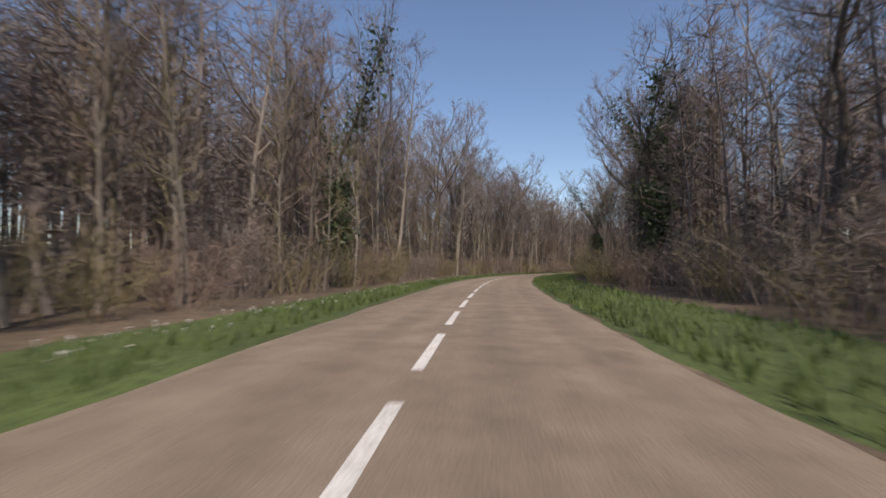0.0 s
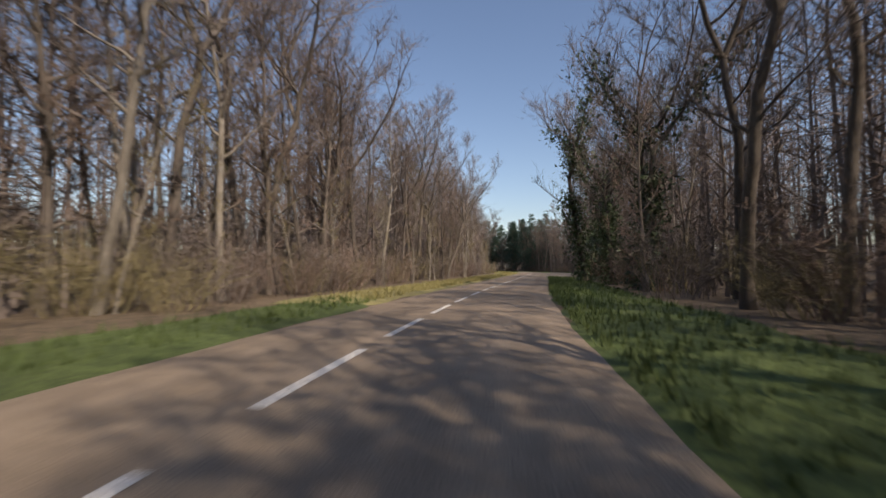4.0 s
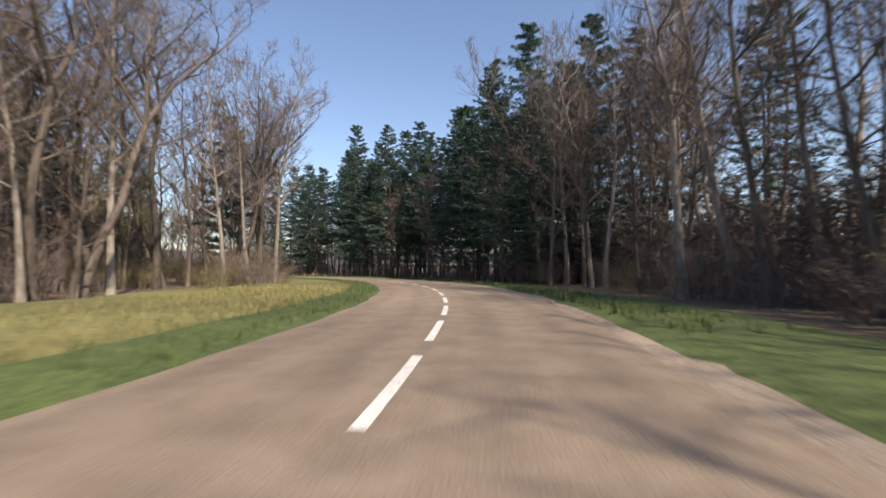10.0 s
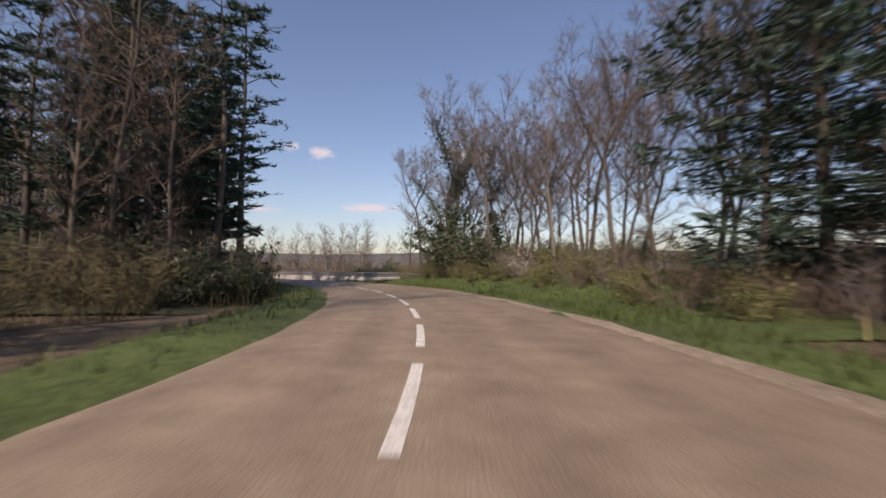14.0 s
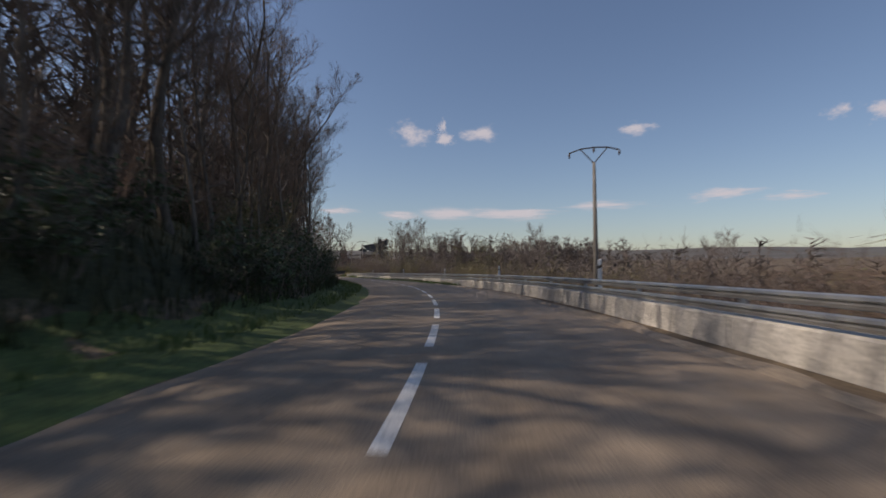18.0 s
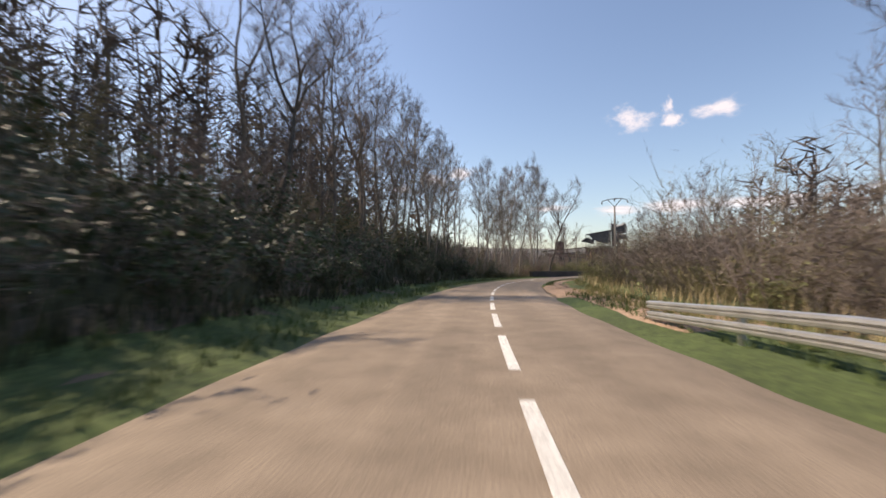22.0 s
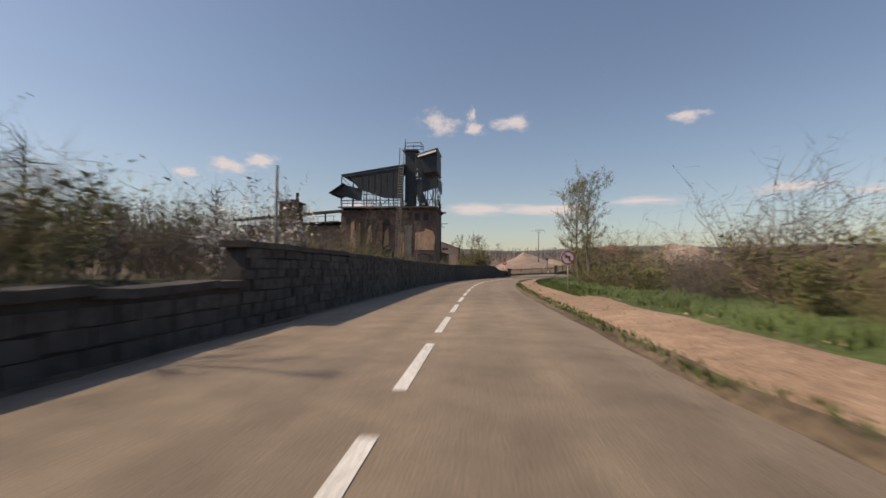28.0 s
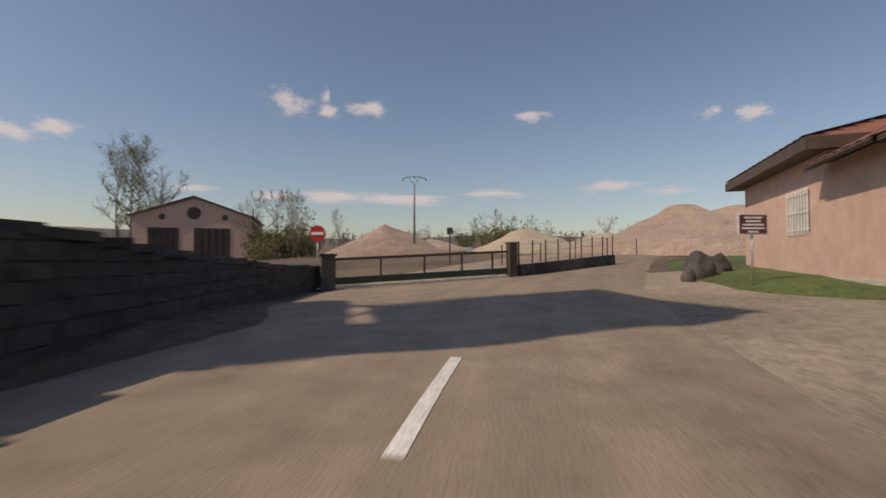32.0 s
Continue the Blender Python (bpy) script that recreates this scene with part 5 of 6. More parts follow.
def ribbed(so, a, b, depth, pitch=0.25, amp=0.035):
    """A corrugated roof from a to b (x-z line), running along y by depth, ribs along the slope."""
    a, b = Vector(a), Vector(b)
    nr = Vector((-(b - a).z, 0, (b - a).x)).normalized()
    k = int(depth / pitch)
    o = len(so.v)
    for t in (0.0, 0.05):
        for i in range(k + 1):
            off = nr * (amp * (1 if i % 2 else -1) - t) + Vector((0, i * pitch, 0))
            so.v += [tuple(a + off), tuple(b + off)]
    m = 2 * (k + 1)
    for t in range(2):
        so.f += [(o + t * m + 2 * i, o + t * m + 2 * i + 1, o + t * m + 2 * i + 3, o + t * m + 2 * i + 2) for i in range(k)]
    so.f += [(o, o + 1, o + m + 1, o + m), (o + 2 * k, o + m + 2 * k, o + m + 2 * k + 1, o + 2 * k + 1)]
    return so


def pierced(so, x0, x1, y0, y1, z0, z1, a0, a1, b0, b1):
    """A wall along y with one opening, from a0 to a1 along it and b0 to b1 up."""
    v = [(x, y, z) for x in (x0, x1) for y, z in ((y0, z0), (y1, z0), (y1, z1), (y0, z1), (a0, b0), (a1, b0), (a1, b1), (a0, b1))]
    f = []
    for k in range(4):
        n2 = (k + 1) % 4
        f += [(k, k + 4, n2 + 4, n2), (8 + k, 8 + n2, 12 + n2, 12 + k), (k, n2, 8 + n2, 8 + k), (4 + k, 12 + k, 12 + n2, 4 + n2)]
    return so.add(v, f)


part("front_block", Soup().box((0.0, 0.0, 0.2), (4.0, 6.6, 11.1)), BRICK, works)
part("rear_block", Soup().box((4.0, 0.35, 0.2), (15.6, 6.6, 10.6)), BRICK, works)
part("cornice", Soup().box((-0.2, -0.22, 10.75), (4.1, 6.8, 11.05)).box((4.1, 0.1, 10.35), (15.8, 6.8, 10.65)), BRICK, works)
for x0, x1, z1 in ((3.85, 4.95, 8.2), (8.6, 9.3, 9.0), (12.2, 12.9, 9.0)):
    part("pilaster", Soup().box((x0, -0.1, 0.3), (x1, 0.4, z1)).box((x0 - 0.08, -0.16, z1 - 0.35), (x1 + 0.08, 0.4, z1)), POLE if x0 < 5 else BRICK, works)
# the first outline is a sunlit wedge on the front block, painted as plaster
PATCHES = (((3.3, 4.3), (0.3, 4.3), (0.1, 6.4), (0.5, 7.3), (1.6, 7.7), (1.9, 7.2), (3.3, 7.1)), ((6.2, 3.2), (5.1, 3.2), (5.1, 7.0), (6.0, 7.2)), ((14.2, 3.0), (12.95, 3.0), (12.95, 6.2), (13.2, 7.4), (13.9, 7.2)))
for k, pts in enumerate(PATCHES):
    y = -0.05 if k == 0 else 0.28
    part("sunlit_plaster_patch", sheet(Soup(), [(x, y, z) for x, z in pts], 0.06), SUNLIT_PLASTER, works, "flaking plaster on the brick with sunlight painted into its colour")
# no holes in the brick: black sheets give the shade inside the doorways
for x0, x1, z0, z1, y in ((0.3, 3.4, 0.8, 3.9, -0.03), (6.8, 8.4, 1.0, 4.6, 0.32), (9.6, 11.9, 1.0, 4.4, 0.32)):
    part("doorway", sheet(Soup(), [(x1, y, z0), (x0, y, z0), (x0, y, z1 - 0.5), ((x0 + x1) / 2, y, z1), (x1, y, z1 - 0.5)], 0.05), BLACK, works, "flat black panel painted as the shade inside a doorway")
# likewise black sheets for the shade inside the windows
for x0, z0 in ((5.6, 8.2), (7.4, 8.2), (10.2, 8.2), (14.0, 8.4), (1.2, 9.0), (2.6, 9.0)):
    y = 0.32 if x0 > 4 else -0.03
    part("window", sheet(Soup(), [(x0 + 0.8, y, z0), (x0, y, z0), (x0, y, z0 + 1.1), (x0 + 0.8, y, z0 + 1.1)], 0.05), BLACK, works, "flat black panel painted as the shade inside a window opening")
part("ledge", Soup().box((-0.95, 5.2, 10.85), (0.05, 6.5, 11.0)).add([(-0.85, 5.3, 10.85), (0, 5.3, 10.85), (0, 5.3, 10.2), (-0.85, 5.6, 10.85), (0, 5.6, 10.85), (0, 5.6, 10.2)], [(0, 1, 2), (5, 4, 3), (0, 3, 4, 1), (1, 4, 5, 2), (2, 5, 3, 0)]), RUST, works)
part("bracket", Soup().bar((0, 6.3, 9.1), (-1.3, 6.3, 9.1), 0.08).bar((0, 6.3, 8.5), (-0.7, 6.3, 8.5), 0.08).bar((-0.3, 6.3, 9.1), (-0.3, 6.3, 8.5), 0.05), RUST, works)
part("drainpipe", Soup().tube([(-0.08, 6.4, 0.5), (-0.08, 6.4, 10.9)], [0.07, 0.07], 6), RUST, works)
part("floodlight", Soup().bar((0, 6.4, 4.6), (-0.5, 6.4, 4.7), 0.06).box((-0.75, 6.2, 4.5), (-0.4, 6.6, 5.0)), BLACK, works)
part("platform", Soup().box((-0.2, -0.5, 11.1), (15.8, 6.8, 11.25)), RUST, works)
for x in (0.05, 1.3, 2.6, 3.4, 6.8, 9.0, 11.2, 13.4, 15.4):
    for y in (-0.3, 5.8):
        top = 19.2 if x < 3 else (17.4 - (x - 5) * 0.13 if x > 3.5 else 16.5)
        part("column", Soup().bar((x, y, 11.2), (x, y, top), 0.14), RUST, works)
for z, x0, x1 in ((12.2, -0.1, 3.5), (11.75, -0.1, 3.5), (14.0, -0.2, 3.5), (15.8, -0.4, 3.5), (16.7, 0.0, 3.5), (12.2, 5.2, 15.5), (11.75, 5.2, 15.5), (13.2, 6.8, 15.5)):
    part("rail", Soup().bar((x0, -0.32, z), (x1, -0.32, z), 0.08), RUST, works)
    part("rail", Soup().bar((x0, -0.32, z), (x0, 5.8, z), 0.07), RUST, works)
for a, b in (((0.05, -0.3, 11.2), (1.3, -0.3, 14.0)), ((1.3, -0.3, 11.2), (0.05, -0.3, 14.0)), ((2.6, -0.3, 14.0), (1.3, -0.3, 11.2)), ((0.05, -0.3, 15.7), (1.3, -0.3, 16.8)), ((2.6, -0.3, 15.7), (1.3, -0.3, 16.8)), ((15.4, -0.3, 16.0), (13.4, -0.3, 14.2)), ((13.4, -0.3, 16.2), (11.4, -0.3, 13.8)), ((0.05, 0, 11.2), (0.05, 5.8, 14.0)), ((0.05, 5.8, 11.2), (0.05, 0, 14.0)), ((9.0, -0.3, 11.2), (6.8, -0.3, 13.2))):
    part("brace", Soup().bar(a, b, 0.08), RUST, works)
part("main_roof", ribbed(Soup(), (15.3, -1.0, 16.25), (4.9, -1.0, 17.8), 8.0), SHEET, works, "dark corrugated mono-pitch roof")
part("fascia", sheet(Soup(), [(15.2, -1.0, 16.1), (5.0, -1.0, 17.6), (5.0, -1.0, 17.3), (15.1, -1.0, 15.85)], 0.06), SHEET, works)
part("hopper_wall", sheet(Soup(), [(14.2, -0.92, 16.25), (5.1, -0.92, 17.6), (5.1, -0.92, 12.3), (8.2, -0.92, 12.5), (12.2, -0.92, 13.9)], 0.06), SHEET, works, "dark hanging sheet-metal wall")
for k in range(7):
    x = 5.8 + k
    part("rib", Soup().bar((x, -0.93, 12.45 + max(0.0, x - 8.0) * 0.36), (x, -0.93, 17.3 - (x - 5.1) * 0.14), 0.05), SHEET, works)
part("side_canopy", ribbed(Soup(), (17.2, -1.2, 13.3), (14.8, -1.2, 14.9), 6.5), SHEET, works)
part("side_panel", sheet(Soup(), [(15.0, -0.55, 14.8), (11.8, -0.55, 14.0), (12.0, -0.55, 12.1), (16.9, -0.55, 13.4)], 0.05), SHEET, works)
part("elevator_shaft", Soup().box((3.4, -0.2, 11.2), (5.0, 1.6, 20.2)), SHEET, works)
part("shaft_head", Soup().box((2.9, -0.5, 20.1), (5.4, 2.0, 20.35)), RUST, works)
for x, y in ((2.4, -0.45), (3.6, -0.45), (5.0, -0.45), (2.4, 1.9), (5.0, 1.9)):
    part("baluster", Soup().bar((x, y, 20.3), (x, y, 21.4), 0.07), RUST, works)
for z in (20.9, 21.4):
    part("rail", Soup().bar((2.4, -0.45, z), (5.0, -0.45, z), 0.06).bar((2.4, 1.9, z), (5.0, 1.9, z), 0.06).bar((2.4, -0.45, z), (2.4, 1.9, z), 0.06), RUST, works)
part("mast", Soup().bar((4.95, -0.4, 20.3), (4.95, -0.4, 22.0), 0.09), RUST, works)
part("chute", sheet(Soup(), [(3.4, 0.2, 19.6), (2.4, 0.2, 17.0), (2.0, 0.2, 17.0), (3.0, 0.2, 19.8)], 1.2), RUST, works)
part("upper_cabin", sheet(Soup(), [(2.9, -0.5, 19.3), (-0.15, -0.5, 20.2), (-0.15, -0.5, 16.8), (2.9, -0.5, 16.3)], 5.8), SHEET, works, "dark sheet-metal cabin")
part("cabin_roof", ribbed(Soup(), (3.1, -0.8, 19.4), (-0.3, -0.8, 20.4), 6.2), LIGHTSHEET, works, "light grey corrugated roof")
part("roof_flap", Soup().add([(2.85, -0.98, 18.95), (0.0, -0.98, 19.75), (0.0, -0.5, 20.5), (2.7, -0.5, 19.7), (2.85, -0.92, 18.9), (0.0, -0.92, 19.7), (0.0, -0.44, 20.45), (2.7, -0.44, 19.65)], [(0, 1, 2, 3), (7, 6, 5, 4), (0, 4, 5, 1), (1, 5, 6, 2), (2, 6, 7, 3), (3, 7, 4, 0)]), LIGHTSHEET, works, "light grey tilted roof sheet")
part("skirt", sheet(Soup(), [(3.5, -0.5, 15.5), (-0.25, -0.5, 15.7), (-0.25, -0.5, 14.1), (3.5, -0.5, 13.0)], 0.06), SHEET, works)
part("skirt", Soup().box((-0.3, -0.45, 14.1), (-0.24, 5.8, 15.7)), SHEET, works)
part("beam", Soup().bar((3.5, -0.35, 15.85), (-0.85, -0.35, 15.85), 0.14), RUST, works)
part("stair", Soup().bar((3.2, 0.2, 16.6), (2.2, 0.2, 19.6), 0.5, 0.08), LIGHTSHEET, works)
for x, y, z0, z1 in ((3.2, -0.35, 11.3, 19.6), (2.75, -0.4, 12.0, 18.6), (2.3, -0.2, 11.3, 17.2), (5.25, -0.3, 11.3, 17.4)):
    part("pipe", Soup().tube([(x, y, z0), (x + 0.1, y, (z0 + z1) / 2), (x - 0.05, y, z1)], [0.11, 0.11, 0.11], 7), RUST, works)
part("duct", sheet(Soup(), [(3.5, -0.55, 18.6), (2.9, -0.55, 18.7), (1.6, -0.55, 15.6), (2.3, -0.55, 15.4)], 0.7), SHEET, works)
part("duct", sheet(Soup(), [(3.4, -0.5, 14.0), (2.4, -0.5, 14.2), (1.2, -0.5, 11.4), (2.5, -0.5, 11.3)], 0.9), SHEET, works)
for k in range(20):
    x = 0.1 + 0.79 * k
    if k not in (5, 6):
        part("baluster", Soup().bar((x, -0.48, 11.2), (x, -0.48, 12.25), 0.045), RUST, works)
for x0, x1, z in ((0.0, 3.4, 12.25), (5.4, 15.5, 12.25)):
    part("handrail", Soup().bar((x0, -0.48, z), (x1, -0.48, z), 0.06), RUST, works)
for k in range(8):
    part("baluster", Soup().bar((-0.18, -0.4 + 0.85 * k, 11.2), (-0.18, -0.4 + 0.85 * k, 12.4), 0.045), RUST, works)
part("stair", Soup().bar((-0.22, 0.0, 14.0), (-0.22, 3.2, 11.3), 0.08, 0.3).bar((0.5, 0.0, 14.0), (0.5, 3.2, 11.3), 0.08, 0.3), RUST, works)
for x, z, w in ((4.6, 11.5, 0.5), (6.3, 11.7, 0.7), (7.1, 11.5, 0.4), (1.7, 11.45, 0.5), (9.4, 11.4, 0.6), (2.9, 16.0, 0.35)):
    part("scrap_sheet", sheet(Soup(), [(x + w, -0.6, z), (x, -0.6, z - 0.1), (x + 0.05, -0.6, z + 0.3), (x + w, -0.6, z + 0.22)], 0.03), LIGHTSHEET, works, "pale torn sheet metal")
# more plaster in the same sun-tinted colour
for x, z0, z1 in ((13.2, 3.0, 9.2), (10.4, 5.2, 8.4), (7.6, 4.8, 7.9)):
    part("sunlit_plaster_patch", sheet(Soup(), [(x + 0.9, 0.29, z0), (x, 0.29, z0 + 0.4), (x + 0.15, 0.29, z1), (x + 0.7, 0.29, z1 - 0.7)], 0.05), SUNLIT_PLASTER, works, "flaking plaster on the brick with sunlight painted into its colour")
part("platform_edge", Soup().box((-0.25, -0.56, 11.02), (15.85, -0.5, 11.2)), POLE, works, "pale concrete edge of the platform")
ladder = part("ladder", Soup().bar((4.95, -1.25, 20.4), (5.6, -1.25, 3.0), 0.1).bar((5.65, -1.25, 20.4), (6.3, -1.25, 3.0), 0.1), POLE, works, "long iron ladder up the front")
for k in range(42):
    z = 3.3 + 0.41 * k
    x = 5.6 - (z - 3.0) / 17.4 * 0.65
    part("rung", Soup().bar((x, -1.25, z), (x + 0.7, -1.25, z), 0.07), LIGHTSHEET, ladder)
part("conveyor", Soup().bar((15.2, 2.0, 10.9), (36.0, 4.0, 9.6), 1.2, 0.35), RUST, works, "sloping conveyor bridge")
for x in (19, 24, 29):
    part("trestle", Soup().bar((x, 2.4, 0.5), (x, 2.4, 10.5), 0.22), RUST, works)

annex = thing("brick_annex", "low brick annex with mono-pitch roof", "shed", WORKS)
part("wall", sheet(Soup(), [(0.6, 6.65, 0.2), (-1.0, 6.65, 0.2), (-1.0, 6.65, 3.9), (0.6, 6.65, 4.5)], 3.4), BRICK, annex)
part("roof", sheet(Soup(), [(0.6, 6.62, 4.5), (-1.25, 6.62, 3.8), (-1.25, 6.62, 3.92), (0.6, 6.62, 4.62)], 3.7), RUST, annex)

shed = thing("loading_shed", "long low brick shed with rusty roof behind the tower", "shed", WORKS)
part("wall", Soup().box((16.4, 1.2, 0.2), (33.0, 6.2, 8.3)), BRICK, shed)
part("roof", sheet(Soup(), [(33.4, 0.7, 8.2), (16.2, 0.7, 8.9), (16.2, 0.7, 9.05), (33.4, 0.7, 8.35)], 6.0), RUST, shed)
for k in range(12):
    part("baluster", Soup().bar((17 + 1.35 * k, 0.8, 8.3), (17 + 1.35 * k, 0.8, 9.9 - 0.05 * k), 0.06), RUST, shed)
part("handrail", Soup().bar((16.9, 0.8, 9.9), (32.0, 0.8, 9.3), 0.06), RUST, shed)
# shed windows: black slabs on the wall, indoor shade put into their colour
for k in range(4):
    part("window", Soup().box((18.0 + 3.6 * k, 1.14, 4.6), (19.6 + 3.6 * k, 1.19, 6.6)), BLACK, shed, "flat black panel painted as the shade inside a shed window")

silo = thing("silo_house", "small square brick head house with iron balcony and chimney", "industrial building", Matrix.Translation((-335.8, 71.7, 0)) @ Matrix.Rotation(radians(30), 4, "Z"))
part("wall", Soup().box((-1.7, -1.7, 0.3), (1.7, 1.7, 13.9)), BRICK, silo)
part("roof", Soup().box((-2.0, -2.0, 13.9), (2.0, 2.0, 14.2)).box((-0.9, -0.9, 14.2), (0.9, 0.9, 14.7)), RUST, silo)
part("chimney", Soup().tube([(-0.8, 0.8, 14.0), (-0.8, 0.8, 16.2)], [0.35, 0.3], 8, caps=True), RUST, silo)
for x in (-1.9, 0, 1.9):
    part("baluster", Soup().bar((x, 1.9, 11.5), (x, 1.9, 14.0), 0.1), RUST, silo)
part("rail", Soup().bar((-1.9, 1.9, 12.4), (1.9, 1.9, 12.4), 0.1), RUST, silo)


# ---------------------------------------------------------------- road signs
def sign_post(name, label, p, height, turn, category="road sign"):
    ob = thing(name, label, category, pose(p.x, p.y, p.z - 0.3, 0, 0, turn))
    part("pole", Soup().tube([(0, 0.04, 0), (0, 0.04, height + 0.3)], [0.032, 0.032], 8, caps=True), STEEL, ob, smooth=True)
    return ob


def bars(so, x0, z0, widths, h, gap, y):
    """Rows of plain bars in place of writing."""
    for i, w in enumerate(widths):
        z = z0 - i * gap
        so.add([(x0 - w / 2, y, z), (x0 + w / 2, y, z), (x0 + w / 2, y, z - h), (x0 - w / 2, y, z - h)], [(0, 1, 2, 3)])
    return so


def face_turn(s):
    """A sign's face (local -y) turned against the traffic."""
    return math.degrees(head(s))


# no left turn
p = at(633.4, 5.6)
sg = sign_post("no_turn_sign", "round white and red no-left-turn sign on a steel pole", p, 2.35, face_turn(632) + 4)
zc = 0.3 + 1.95
part("disc", Soup().disc((0, 0, zc), (0, -1, 0), 0.4, 32, 0.02), WHITE, sg)
so = Soup()
for i in range(32):
    a, b = 2 * math.pi * i / 32, 2 * math.pi * (i + 1) / 32
    so.add([(math.cos(a) * 0.39, -0.006, zc + math.sin(a) * 0.39), (math.cos(b) * 0.39, -0.006, zc + math.sin(b) * 0.39), (math.cos(b) * 0.315, -0.006, zc + math.sin(b) * 0.315), (math.cos(a) * 0.315, -0.006, zc + math.sin(a) * 0.315)], [(0, 1, 2, 3)])
part("rim", so, RED, sg)
part("arrow", Soup().add([(0.13, -0.006, zc - 0.2), (0.13, -0.006, zc + 0.1), (-0.05, -0.006, zc + 0.1), (-0.05, -0.006, zc + 0.17), (-0.2, -0.006, zc + 0.06), (-0.05, -0.006, zc - 0.05), (-0.05, -0.006, zc + 0.02), (0.05, -0.006, zc + 0.02), (0.05, -0.006, zc - 0.2)],
                         [(0, 1, 7, 8), (1, 2, 6, 7), (3, 4, 5)]), BLACK, sg)
part("slash", Soup().add([(-0.25, -0.01, zc + 0.2), (-0.2, -0.01, zc + 0.25), (0.25, -0.01, zc - 0.2), (0.2, -0.01, zc - 0.25)], [(0, 1, 2, 3)]), RED, sg)

# yellow direction board
p = at(609, 5.2)
yb = sign_post("direction_board", "yellow rectangular direction board on two short posts", p, 1.95, face_turn(609) - 18)
part("board", Soup().box((-0.58, -0.02, 2.1), (0.58, 0.02, 2.62)), YELLOW, yb)
part("pole", Soup().tube([(0.4, 0.05, 0), (0.4, 0.05, 2.5)], [0.03, 0.03], 8), STEEL, yb)
part("lettering", bars(Soup(), 0, 2.48, (0.7, 0.85), 0.07, 0.17, -0.026), BLACK, yb)

# triangular warning sign with plate
p = at(586, 4.6)
ts = sign_post("warning_sign", "triangular red-bordered warning sign with white plate below", p, 2.5, face_turn(586))
part("triangle", sheet(Soup(), [(-0.5, -0.02, 2.0), (0.5, -0.02, 2.0), (0, -0.02, 2.87)], 0.02), RED, ts)
part("panel", Soup().add([(-0.36, -0.026, 2.08), (0.36, -0.026, 2.08), (0, -0.026, 2.7)], [(0, 1, 2)]), WHITE, ts)
part("symbol", Soup().add([(-0.05, -0.031, 2.16), (0.05, -0.031, 2.16), (0.06, -0.031, 2.45), (-0.06, -0.031, 2.45)], [(0, 1, 2, 3)]), BLACK, ts)
part("plate", Soup().box((-0.4, -0.02, 1.35), (0.4, 0.0, 1.85)), WHITE, ts)
part("lettering", bars(Soup(), 0, 1.75, (0.5, 0.6), 0.06, 0.18, -0.026), BLACK, ts)

# no entry
p = Vector((-362.6, 104.4, 0))
p.z = float(yard_rise(p.x, p.y)) - 0.05
ne = sign_post("no_entry_sign", "round red no-entry sign beside the gate", p, 3.0, 108)
part("disc", Soup().disc((0, 0, 2.98), (0, -1, 0), 0.43, 32, 0.02), RED, ne)
part("bar", Soup().box((-0.32, -0.03, 2.9), (0.32, -0.022, 3.06)), WHITE, ne)

# red notice board
p = Vector((-356.0, 122.4, 0))
p.z = float(yard_rise(p.x, p.y))
rn = sign_post("notice_board", "brown-red notice board with white border near the hut", p, 2.0, 112, "notice board")
part("board", Soup().box((-0.42, -0.02, 1.72), (0.42, 0.0, 2.3)), WHITE, rn)
part("panel", Soup().box((-0.38, -0.028, 1.76), (0.38, -0.022, 2.26)), BROWNRED, rn)
part("lettering", bars(Soup(), 0, 2.21, (0.5, 0.42, 0.6, 0.64, 0.3), 0.05, 0.095, -0.034), WHITE, rn)


HP = Vector((-341.1, 118.7, 0))       # the walk's end


def from_end(px, dist):
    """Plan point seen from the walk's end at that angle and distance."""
    a = radians(108.5) - math.atan((px - 784) / 816)
    return HP.x - math.sin(a) * dist, HP.y + math.cos(a) * dist


# ---------------------------------------------------------------- gate and fence
GA, GB = Vector((-358.9, 107.4, 0)), Vector((-364.4, 114.4, 0))
for q in (GA, GB):
    q.z = float(yard_rise(q.x, q.y)) - 0.02
gd = (GB - GA)
gm = Matrix.Translation(GA) @ Matrix.Rotation(math.atan2(gd.y, gd.x), 4, "Z")
glen, grise = math.hypot(gd.x, gd.y), gd.z
gate = thing("sliding_gate", "long brown steel gate with dark green lower board", "gate", gm)


def gp(u, z):
    return Vector((u * glen, 0, grise * u + z))


part("top_rail", Soup().bar(gp(0.02, 1.28), gp(0.97, 1.28), 0.1, 0.12), BROWNPAINT, gate)
part("bottom_board", sheet(Soup(), [gp(0.02, 0.18), gp(0.97, 0.18), gp(0.97, 0.48), gp(0.02, 0.48)], 0.06), GREENPAINT, gate, "dark green steel bottom board")
part("track", Soup().bar(gp(-0.05, 0.05), gp(1.0, 0.05), 0.12, 0.08), CONCRETE, gate)
for u in (0.03, 0.26, 0.49, 0.7, 0.88):
    part("upright", Soup().bar(gp(u, 0.4), gp(u, 1.25), 0.08), BROWNPAINT, gate)
part("plate", Soup().box((glen * 0.82, -0.07, grise * 0.82 + 0.52), (glen * 0.82 + 0.3, -0.05, grise * 0.82 + 0.74)), WHITE, gate)
part("plate", Soup().box((glen * 0.72, -0.07, grise * 0.72 + 1.36), (glen * 0.72 + 0.35, -0.05, grise * 0.72 + 1.58)), WHITE, gate)
